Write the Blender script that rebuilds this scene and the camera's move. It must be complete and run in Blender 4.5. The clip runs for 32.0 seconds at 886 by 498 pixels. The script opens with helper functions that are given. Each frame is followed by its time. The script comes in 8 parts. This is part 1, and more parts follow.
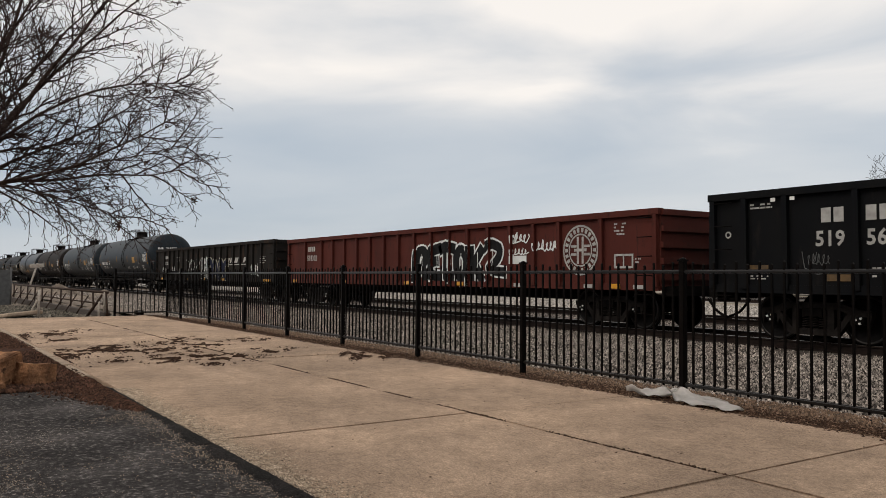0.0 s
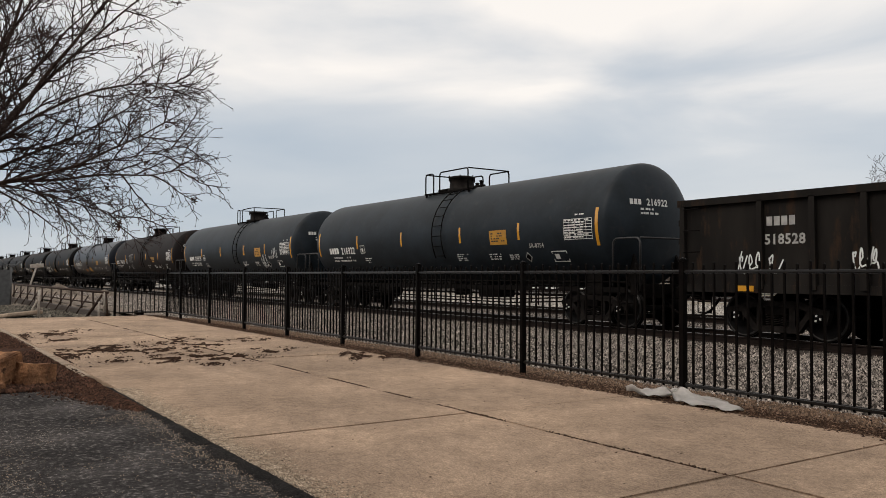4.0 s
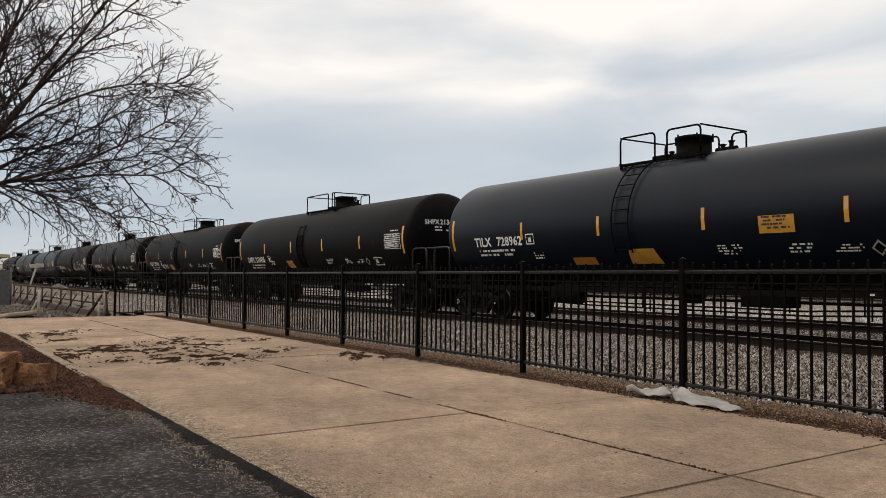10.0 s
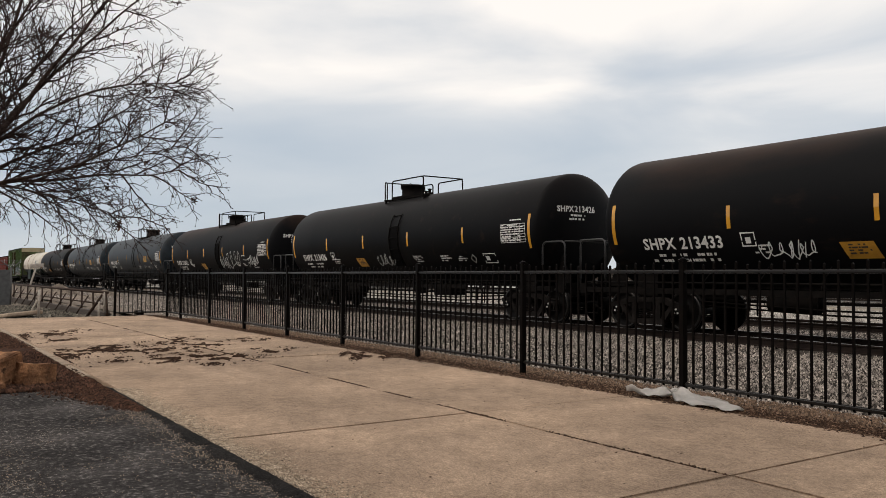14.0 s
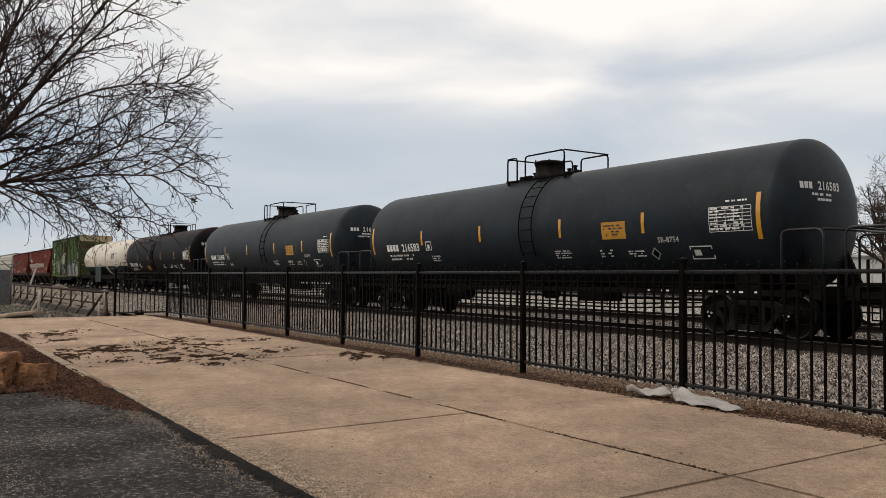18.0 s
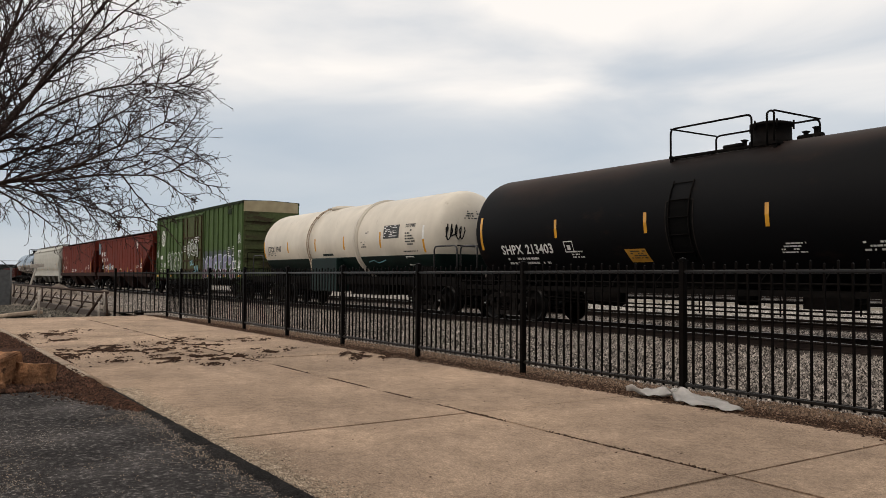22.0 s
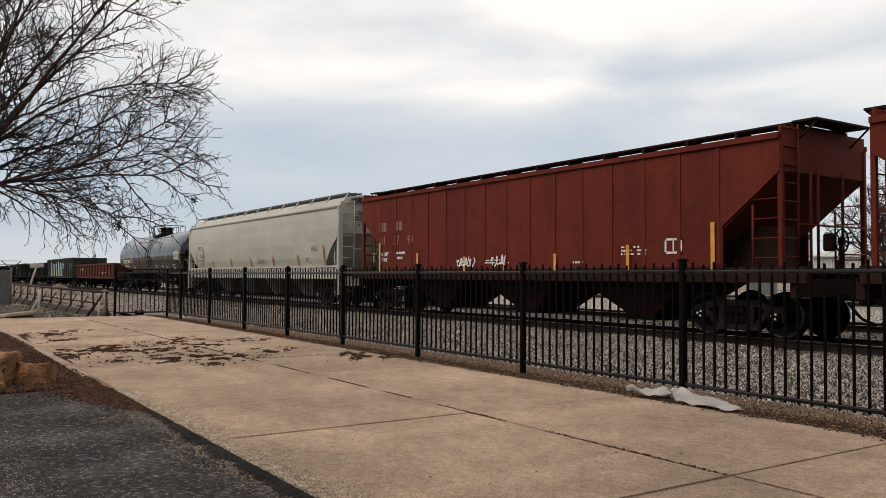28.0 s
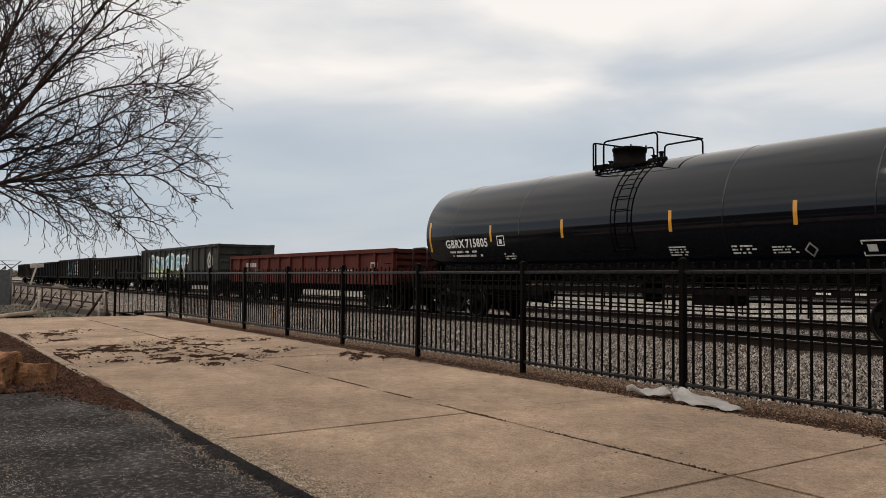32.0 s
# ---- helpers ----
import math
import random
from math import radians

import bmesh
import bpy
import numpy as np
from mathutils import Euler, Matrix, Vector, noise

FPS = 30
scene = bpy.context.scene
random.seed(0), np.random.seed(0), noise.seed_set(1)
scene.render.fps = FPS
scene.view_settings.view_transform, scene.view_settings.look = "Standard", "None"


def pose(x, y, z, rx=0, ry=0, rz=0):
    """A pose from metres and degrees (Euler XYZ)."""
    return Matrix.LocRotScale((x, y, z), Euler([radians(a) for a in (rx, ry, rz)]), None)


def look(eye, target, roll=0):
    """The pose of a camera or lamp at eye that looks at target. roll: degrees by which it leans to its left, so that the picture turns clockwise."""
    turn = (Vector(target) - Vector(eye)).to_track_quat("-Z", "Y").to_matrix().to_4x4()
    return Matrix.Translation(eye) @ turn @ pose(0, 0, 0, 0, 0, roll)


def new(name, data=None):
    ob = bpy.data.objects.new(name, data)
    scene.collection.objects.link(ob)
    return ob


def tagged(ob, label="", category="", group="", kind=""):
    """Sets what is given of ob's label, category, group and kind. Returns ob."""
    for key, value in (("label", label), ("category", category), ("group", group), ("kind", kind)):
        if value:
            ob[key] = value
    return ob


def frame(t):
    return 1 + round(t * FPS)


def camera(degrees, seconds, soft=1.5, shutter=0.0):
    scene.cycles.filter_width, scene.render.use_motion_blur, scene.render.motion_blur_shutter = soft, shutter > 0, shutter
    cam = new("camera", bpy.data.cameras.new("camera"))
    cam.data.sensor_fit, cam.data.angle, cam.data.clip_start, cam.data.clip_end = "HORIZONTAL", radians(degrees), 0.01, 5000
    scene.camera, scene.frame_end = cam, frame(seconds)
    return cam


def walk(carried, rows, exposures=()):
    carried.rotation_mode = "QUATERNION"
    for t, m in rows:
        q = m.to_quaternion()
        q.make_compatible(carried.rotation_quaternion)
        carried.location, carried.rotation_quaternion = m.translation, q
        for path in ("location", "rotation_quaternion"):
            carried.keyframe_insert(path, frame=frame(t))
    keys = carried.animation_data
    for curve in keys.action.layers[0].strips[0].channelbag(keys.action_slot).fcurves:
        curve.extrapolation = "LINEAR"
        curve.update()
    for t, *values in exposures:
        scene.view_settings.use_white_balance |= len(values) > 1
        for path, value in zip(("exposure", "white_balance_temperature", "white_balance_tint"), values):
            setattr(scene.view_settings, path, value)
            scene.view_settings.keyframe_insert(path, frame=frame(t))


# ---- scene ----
cam = camera(57.14, 32.0, soft=0.35)
EYE = Vector((0.0, 0.0, 1.16))
AHEAD = Vector((-0.8315608, 0.55437535, 0.03427254))
CAM = look(EYE, EYE + AHEAD * 50, 0.3)
walk(cam, [(0.0, CAM), (32.0, CAM)],
     [(s, stops, 6930, 12) for s, stops in ((0.0, -0.06), (6.0, 0.0), (12.0, 0.03), (22.0, 0.02), (23.0, -0.06), (24.0, 0.05), (25.0, 0.1), (28.0, 0.1), (29.0, 0.02), (30.0, -0.16), (31.0, -0.12), (32.0, -0.05))])
scene.view_settings.exposure = 0.0

# ---- world and sun ----
world = bpy.data.worlds.new("sky")
scene.world = world
world.use_nodes = True
SUN_EL, SUN_AZ = radians(48), radians(188)


def build_world():
    nt = world.node_tree
    nt.nodes.clear()
    N, L = nt.nodes.new, nt.links.new
    out = N("ShaderNodeOutputWorld")
    bg = N("ShaderNodeBackground")
    sky = N("ShaderNodeTexSky")
    sky.sky_type = "NISHITA"
    sky.sun_disc = False
    sky.sun_elevation, sky.sun_rotation = SUN_EL, SUN_AZ
    dim = N("ShaderNodeVectorMath")
    dim.operation = "SCALE"
    dim.inputs["Scale"].default_value = 0.12
    L(sky.outputs[0], dim.inputs[0])
    co = N("ShaderNodeTexCoord")
    mp = N("ShaderNodeMapping")
    mp.inputs["Scale"].default_value = (1.0, 1.0, 4.5)
    mp.inputs["Location"].default_value = (0.35, 0.2, 0.1)
    L(co.outputs["Generated"], mp.inputs[0])
    nz = N("ShaderNodeTexNoise")
    nz.inputs["Scale"].default_value = 1.7
    nz.inputs["Detail"].default_value = 6.0
    nz.inputs["Roughness"].default_value = 0.47
    nz.inputs["Distortion"].default_value = 0.5
    L(mp.outputs[0], nz.inputs["Vector"])
    ramp = N("ShaderNodeValToRGB")
    e = ramp.color_ramp.elements
    e[0].position, e[0].color = 0.37, (0.46, 0.555, 0.665, 1)
    e[1].position, e[1].color = 0.68, (1.02, 1.01, 0.99, 1)
    mid = ramp.color_ramp.elements.new(0.52)
    mid.color = (0.65, 0.71, 0.775, 1)
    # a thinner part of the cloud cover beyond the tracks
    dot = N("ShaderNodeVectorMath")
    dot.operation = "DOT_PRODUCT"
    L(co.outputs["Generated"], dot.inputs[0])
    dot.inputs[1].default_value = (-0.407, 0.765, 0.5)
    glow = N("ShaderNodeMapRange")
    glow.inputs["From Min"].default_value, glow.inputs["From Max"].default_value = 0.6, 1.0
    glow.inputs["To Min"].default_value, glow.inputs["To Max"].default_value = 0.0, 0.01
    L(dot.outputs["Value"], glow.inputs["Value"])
    # the cover is more even low down, where it is seen through more air
    low = N("ShaderNodeSeparateXYZ")
    L(co.outputs["Generated"], low.inputs[0])
    calm = N("ShaderNodeMapRange")
    calm.inputs["From Min"].default_value, calm.inputs["From Max"].default_value = 0.1, 0.26
    calm.inputs["To Min"].default_value, calm.inputs["To Max"].default_value = 0.4, 1.0
    L(low.outputs["Z"], calm.inputs["Value"])
    centred = N("ShaderNodeMath")
    centred.operation = "SUBTRACT"
    L(nz.outputs["Fac"], centred.inputs[0])
    centred.inputs[1].default_value = 0.5
    eased = N("ShaderNodeMath")
    eased.operation = "MULTIPLY_ADD"
    L(centred.outputs[0], eased.inputs[0])
    L(calm.outputs[0], eased.inputs[1])
    eased.inputs[2].default_value = 0.5
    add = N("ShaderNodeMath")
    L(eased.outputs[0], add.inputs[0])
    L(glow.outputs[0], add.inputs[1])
    # cloud layers thicken and thin with height over the horizon
    sep = N("ShaderNodeSeparateXYZ")
    L(co.outputs["Generated"], sep.inputs[0])
    lev = N("ShaderNodeValToRGB")
    lev.color_ramp.interpolation = "EASE"
    g = lev.color_ramp.elements
    g[0].position, g[0].color = 0.15, (0.408, 0.408, 0.408, 1)
    g[1].position, g[1].color = 0.235, (0.57, 0.57, 0.57, 1)
    for z, level in ((0.0, 0.45), (0.32, 0.65)):
        g.new(z).color = (level, level, level, 1)
    L(sep.outputs["Z"], lev.inputs[0])
    add2 = N("ShaderNodeMath")
    L(add.outputs[0], add2.inputs[0])
    L(lev.outputs[0], add2.inputs[1])
    off = N("ShaderNodeMath")
    off.operation = "SUBTRACT"
    L(add2.outputs[0], off.inputs[0])
    off.inputs[1].default_value = 0.5
    L(off.outputs[0], ramp.inputs[0])
    mix = N("ShaderNodeMix")
    mix.data_type = "RGBA"
    mix.inputs["Factor"].default_value = 0.9
    L(dim.outputs[0], mix.inputs["A"])
    L(ramp.outputs[0], mix.inputs["B"])
    L(mix.outputs["Result"], bg.inputs["Color"])
    bg.inputs["Strength"].default_value = 1.01
    L(bg.outputs[0], out.inputs[0])


build_world()
sun = new("sun", bpy.data.lights.new("sun", "SUN"))
sun.data.energy, sun.data.angle, sun.data.color = 1.25, radians(40), (1.0, 0.95, 0.89)
sun.matrix_world = look((0, 0, 60), Vector((0, 0, 60)) - Vector((math.cos(SUN_EL) * math.sin(SUN_AZ), math.cos(SUN_EL) * math.cos(SUN_AZ), math.sin(SUN_EL))))

# ---- materials ----


def material(name, base, second=None, scale=4.0, rough=0.8, metal=0.0, bump=0.0, bump_scale=60.0, spots=None, spot_scale=14.0,
             spot_level=0.62, island=0.0, stretch=(1, 1, 1), spec=0.5, random_tint=0.0, grain=(), bloom=None):
    """Two scales of variation on a principled surface: broad blotches, and fine spots or grain with relief."""
    m = bpy.data.materials.new(name)
    m.use_nodes = True
    nt = m.node_tree
    N, L = nt.nodes.new, nt.links.new
    bs = nt.nodes["Principled BSDF"]
    bs.inputs["Roughness"].default_value = rough
    bs.inputs["Metallic"].default_value = metal
    bs.inputs["Specular IOR Level"].default_value = spec
    co = N("ShaderNodeTexCoord")
    mp = N("ShaderNodeMapping")
    mp.inputs["Scale"].default_value = stretch
    L(co.outputs["Object"], mp.inputs[0])
    second = second or tuple(c * 0.7 for c in base)
    nz = N("ShaderNodeTexNoise")
    nz.inputs["Scale"].default_value, nz.inputs["Detail"].default_value = scale, 5
    L(mp.outputs[0], nz.inputs["Vector"])
    rp = N("ShaderNodeValToRGB")
    rp.color_ramp.elements[0].position, rp.color_ramp.elements[0].color = 0.35, (*second, 1)
    rp.color_ramp.elements[1].position, rp.color_ramp.elements[1].color = 0.65, (*base, 1)
    L(nz.outputs["Fac"], rp.inputs[0])
    colour = rp.outputs[0]
    if spots:
        n2 = N("ShaderNodeTexNoise")
        n2.inputs["Scale"].default_value, n2.inputs["Detail"].default_value, n2.inputs["Roughness"].default_value = spot_scale, 6, 0.65
        L(mp.outputs[0], n2.inputs["Vector"])
        r2 = N("ShaderNodeValToRGB")
        r2.color_ramp.elements[0].position, r2.color_ramp.elements[1].position = spot_level - 0.05, spot_level + 0.06
        L(n2.outputs["Fac"], r2.inputs[0])
        mx = N("ShaderNodeMix")
        mx.data_type = "RGBA"
        L(r2.outputs[0], mx.inputs["Factor"])
        L(colour, mx.inputs["A"])
        mx.inputs["B"].default_value = (*spots, 1)
        colour = mx.outputs["Result"]
    if island or random_tint:
        if island:
            src = N("ShaderNodeNewGeometry").outputs["Random Per Island"]
        else:
            src = N("ShaderNodeObjectInfo").outputs["Random"]
        amount = island or random_tint
        mr = N("ShaderNodeMapRange")
        mr.inputs["To Min"].default_value, mr.inputs["To Max"].default_value = 1 - amount, 1 + amount
        L(src, mr.inputs["Value"])
        vm = N("ShaderNodeVectorMath")
        vm.operation = "SCALE"
        L(colour, vm.inputs[0])
        L(mr.outputs[0], vm.inputs["Scale"])
        colour = vm.outputs[0]
    for g_scale, g_amount in grain:
        n4 = N("ShaderNodeTexNoise")
        n4.inputs["Scale"].default_value, n4.inputs["Detail"].default_value, n4.inputs["Roughness"].default_value = g_scale, 3, 0.6
        L(co.outputs["Object"], n4.inputs["Vector"])
        m4 = N("ShaderNodeMapRange")
        m4.inputs["From Min"].default_value, m4.inputs["From Max"].default_value = 0.3, 0.7
        m4.inputs["To Min"].default_value, m4.inputs["To Max"].default_value = 1 - g_amount, 1 + g_amount
        L(n4.outputs["Fac"], m4.inputs["Value"])
        v4 = N("ShaderNodeVectorMath")
        v4.operation = "SCALE"
        L(colour, v4.inputs[0])
        L(m4.outputs[0], v4.inputs["Scale"])
        colour = v4.outputs[0]
    if bloom:
        # rust that has spread over the upper part of a shell
        sp = N("ShaderNodeSeparateXYZ")
        L(co.outputs["Object"], sp.inputs[0])
        n5 = N("ShaderNodeTexNoise")
        n5.inputs["Scale"].default_value, n5.inputs["Detail"].default_value = 0.8, 5
        L(mp.outputs[0], n5.inputs["Vector"])
        w5 = N("ShaderNodeMath")
        w5.operation = "MULTIPLY_ADD"
        L(n5.outputs["Fac"], w5.inputs[0])
        w5.inputs[1].default_value = 2.2
        L(sp.outputs["Z"], w5.inputs[2])
        m5 = N("ShaderNodeMapRange")
        m5.interpolation_type = "SMOOTHSTEP"
        m5.inputs["From Min"].default_value, m5.inputs["From Max"].default_value = bloom[1] + 1.1, bloom[2] + 1.1
        L(w5.outputs[0], m5.inputs["Value"])
        x5 = N("ShaderNodeMix")
        x5.data_type = "RGBA"
        L(m5.outputs[0], x5.inputs["Factor"])
        L(colour, x5.inputs["A"])
        x5.inputs["B"].default_value = (*bloom[0], 1)
        colour = x5.outputs["Result"]
    L(colour, bs.inputs["Base Color"])
    if bump:
        n3 = N("ShaderNodeTexNoise")
        n3.inputs["Scale"].default_value, n3.inputs["Detail"].default_value = bump_scale, 4
        L(co.outputs["Object"], n3.inputs["Vector"])
        bp = N("ShaderNodeBump")
        bp.inputs["Strength"].default_value, bp.inputs["Distance"].default_value = bump, 0.02
        L(n3.outputs["Fac"], bp.inputs["Height"])
        L(bp.outputs[0], bs.inputs["Normal"])
    return m


M_CONCRETE = material("concrete", (0.44, 0.312, 0.218), (0.33, 0.236, 0.168), 0.8, 0.92, bump=0.8, bump_scale=120, spots=(0.25, 0.172, 0.118), spot_scale=75, spot_level=0.6, spec=0.2, grain=((230, 0.45), (60, 0.34), (14, 0.18), (3.1, 0.16), (0.55, 0.2)))
M_CRUMB = material("crumbled concrete", (0.5, 0.4, 0.3), (0.2, 0.15, 0.11), 20, 0.95, island=0.6, spec=0.1)
M_KERB = material("worn concrete", (0.4, 0.31, 0.23), (0.28, 0.215, 0.16), 6, 0.9, bump=0.5, bump_scale=60, spec=0.2, grain=((120, 0.3),))
M_ASPHALT = material("asphalt", (0.066, 0.06, 0.058), (0.034, 0.031, 0.03), 1.3, 0.95, bump=0.8, bump_scale=160, spots=(0.16, 0.147, 0.137), spot_scale=30, spot_level=0.6, spec=0.08, grain=((150, 0.6), (30, 0.45), (1.6, 0.4)))
M_SEAL = material("fresh black asphalt", (0.026, 0.023, 0.022), (0.014, 0.0125, 0.012), 2.0, 0.95, bump=1.0, bump_scale=120, spots=(0.1, 0.088, 0.078), spot_scale=40, spot_level=0.66, spec=0.08, grain=((120, 0.6), (30, 0.4)))
# near-black: the shade in the gaps between loose stones is in this colour
M_GAP_SHADE = material("near-black shade between stones", (0.03, 0.025, 0.02), (0.012, 0.01, 0.008), 30, 0.95, bump=1.0, bump_scale=30, spec=0.05)
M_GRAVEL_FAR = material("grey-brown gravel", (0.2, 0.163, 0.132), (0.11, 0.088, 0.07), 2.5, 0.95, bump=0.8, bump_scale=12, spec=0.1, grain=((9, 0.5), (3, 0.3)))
M_STONE = material("gravel stones", (0.325, 0.282, 0.246), (0.075, 0.063, 0.054), 14, 0.9, island=0.95, spec=0.2)
M_RUBBLE = material("weathered grey rubble", (0.14, 0.127, 0.104), (0.045, 0.04, 0.032), 9, 0.9, island=0.8, spec=0.1)
M_SOIL = material("brown strip soil", (0.22, 0.145, 0.098), (0.08, 0.053, 0.037), 18, 0.95, island=0.6, spec=0.1)
M_MULCH = material("mulch bed", (0.075, 0.034, 0.02), (0.03, 0.015, 0.01), 14, 0.95, bump=1.0, bump_scale=50, spec=0.1)
M_CHIP = material("bark chips", (0.085, 0.042, 0.027), (0.03, 0.016, 0.011), 12, 0.9, island=0.75, spec=0.1)
M_LITTER = material("dry leaf litter", (0.065, 0.034, 0.021), (0.025, 0.014, 0.009), 12, 0.9, island=0.6, spec=0.1)
M_ROCK = material("sandstone boulder", (0.34, 0.175, 0.09), (0.15, 0.075, 0.042), 5.0, 0.9, bump=1.0, bump_scale=18, spots=(0.06, 0.032, 0.02), spot_scale=7, spot_level=0.64, spec=0.1, grain=((60, 0.3), (11, 0.3)))
M_IRON = material("black fence paint", (0.0026, 0.002, 0.0018), (0.0048, 0.0034, 0.0028), 9, 0.45, spec=0.06, bump=0.05, bump_scale=80)
# lighter, glossier copy of M_IRON; the rails' highlight is partly in the colour
M_IRON_LIT = material("black fence paint lightened for rail highlight", (0.0085, 0.0072, 0.0067), (0.005, 0.0042, 0.0038), 9, 0.3, spec=0.6, bump=0.03, bump_scale=80)
M_RAIL = material("rail steel", (0.02, 0.013, 0.01), (0.012, 0.008, 0.007), 10, 0.8, spec=0.15)
M_RAILHEAD = material("polished rail head", (0.33, 0.31, 0.29), (0.2, 0.19, 0.18), 14, 0.35, metal=0.9)
M_TIE = material("creosoted tie", (0.06, 0.045, 0.035), (0.035, 0.026, 0.02), 6, 0.9, bump=0.5, bump_scale=30, stretch=(6, 1, 6))
M_DIRT = material("dry ground", (0.24, 0.2, 0.15), (0.15, 0.125, 0.09), 0.3, 0.95, bump=0.5, bump_scale=12, spots=(0.10, 0.09, 0.06), spot_scale=1.5, grain=((6, 0.3),))
M_LOT = material("pale gravel lot", (0.36, 0.335, 0.30), (0.24, 0.22, 0.2), 1.6, 0.95, bump=0.6, bump_scale=20, spec=0.1, grain=((22, 0.45), (7, 0.4), (1.2, 0.25)))
M_LOTSTONE = material("pale lot stones", (0.42, 0.39, 0.35), (0.2, 0.18, 0.16), 5, 0.9, island=0.6, spec=0.1)
M_BARK = material("grey-brown bark", (0.115, 0.085, 0.068), (0.055, 0.04, 0.033), 20, 0.9, bump=0.5, bump_scale=70, stretch=(1, 1, 0.3))
M_LIMB = material("brown limb bark", (0.085, 0.06, 0.05), (0.035, 0.024, 0.02), 16, 0.9, bump=0.5, bump_scale=60, spec=0.1)
M_TWIG = material("twig bark", (0.06, 0.040, 0.036), (0.03, 0.02, 0.018), 8, 0.9, spec=0.1)
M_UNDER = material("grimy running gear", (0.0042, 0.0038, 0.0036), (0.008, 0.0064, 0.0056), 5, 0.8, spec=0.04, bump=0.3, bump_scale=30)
# lighter than M_UNDER, for side frames, springs, grey-car domes and panel edges
M_TRUCK = material("lighter grey-brown casting", (0.02, 0.0165, 0.0145), (0.009, 0.0075, 0.0068), 6, 0.8, spec=0.08, bump=0.3, bump_scale=25)
M_PANEL = material("near-black panel paint", (0.0016, 0.0016, 0.0017), (0.003, 0.0027, 0.0026), 3, 0.8, spec=0.05)
M_GRAB = material("dull grey handrail paint", (0.03, 0.029, 0.029), (0.015, 0.014, 0.014), 6, 0.45, spec=0.4)
M_WHEEL = material("worn wheel steel", (0.005, 0.0042, 0.004), (0.003, 0.0026, 0.0024), 8, 0.6, metal=0.0, spec=0.08)
M_TREAD = material("polished wheel tread", (0.035, 0.032, 0.03), (0.02, 0.019, 0.018), 12, 0.4, metal=0.8)
M_WHITE = material("white lettering", (0.74, 0.73, 0.7), (0.6, 0.59, 0.56), 6, 0.6)
M_AMBER = material("amber reflective strip", (0.62, 0.29, 0.022), (0.52, 0.235, 0.018), 5, 0.22, spec=0.9)
M_ORANGE = material("faded orange reflective strip", (0.42, 0.17, 0.03), (0.34, 0.13, 0.025), 5, 0.5)
M_DIM = material("grimy amber patch", (0.12, 0.065, 0.016), (0.06, 0.034, 0.012), 8, 0.6)
M_PLACARD = material("yellow placard", (0.5, 0.25, 0.028), (0.4, 0.19, 0.022), 6, 0.5)
M_BLACKMARK = material("black lettering", (0.02, 0.02, 0.02), (0.03, 0.03, 0.03), 6, 0.6)

T_GREY = material("charcoal tank paint", (0.0155, 0.0215, 0.0275), (0.011, 0.015, 0.0185), 0.8, 0.5, spots=(0.021, 0.024, 0.027), spot_scale=3.0, spot_level=0.62, bump=0.03, bump_scale=3, spec=0.16, grain=((9, 0.08), (1.6, 0.12)))
T_BLACK = material("black tank paint", (0.0024, 0.0026, 0.0031), (0.004, 0.0037, 0.0039), 0.8, 0.5, spots=(0.012, 0.008, 0.0066), spot_scale=2.2, spot_level=0.64, bump=0.03, bump_scale=3, spec=0.06, bloom=((0.0068, 0.005, 0.0048), 3.0, 4.4))
T_RUSTY = material("rust-bloomed black tank paint", (0.0032, 0.0034, 0.0041), (0.0052, 0.005, 0.0054), 0.6, 0.55, spots=(0.014, 0.009, 0.0072), spot_scale=1.4, spot_level=0.66, stretch=(0.4, 1, 1), spec=0.06, bloom=((0.03, 0.0165, 0.0115), 3.25, 4.5))
T_BROWN = material("sooty brown tank paint", (0.0145, 0.0103, 0.0092), (0.0085, 0.0066, 0.0063), 0.7, 0.65, spots=(0.026, 0.0145, 0.0105), spot_scale=2.0, spot_level=0.6, stretch=(0.5, 1, 1), spec=0.12)
T_GLOSS = material("satin black tank paint", (0.0018, 0.004, 0.0085), (0.0028, 0.0052, 0.0098), 0.8, 0.36, bump=0.01, bump_scale=1.5, spec=0.2)
T_NEW = material("new gloss black tank paint", (0.0016, 0.0028, 0.005), (0.0024, 0.0036, 0.006), 0.8, 0.07, bump=0.004, bump_scale=1.2, spec=0.4)
T_WHITE = material("cream tank paint", (0.58, 0.52, 0.43), (0.5, 0.445, 0.365), 0.8, 0.42, spots=(0.4, 0.34, 0.27), spot_scale=2.5, spot_level=0.66, stretch=(1.5, 1, 0.4), spec=0.35, grain=((1.2, 0.08),))
P_BOXGREEN = material("weathered green paint", (0.064, 0.104, 0.034), (0.046, 0.074, 0.025), 1.2, 0.7, spots=(0.03, 0.034, 0.017), spot_scale=3.5, spot_level=0.63, stretch=(2, 1, 0.35), spec=0.15, grain=((7, 0.12), (1.1, 0.12)))
P_BOXEND = material("dust-browned green paint", (0.078, 0.1, 0.04), (0.055, 0.058, 0.027), 0.9, 0.75, spots=(0.045, 0.036, 0.02), spot_scale=2.2, spot_level=0.56, stretch=(1, 0.5, 1.6), spec=0.12, grain=((9, 0.15),))
P_EAVE = material("sooty green eave paint", (0.02, 0.032, 0.014), (0.012, 0.017, 0.009), 2, 0.8, spec=0.1)
P_BOXTAN = material("tan panel paint", (0.4, 0.33, 0.2), (0.3, 0.24, 0.14), 2, 0.7)
P_BAR = material("rusted door frame paint", (0.045, 0.028, 0.015), (0.03, 0.014, 0.009), 5, 0.8, spots=(0.05, 0.05, 0.02), spot_scale=9, spot_level=0.55, spec=0.1)
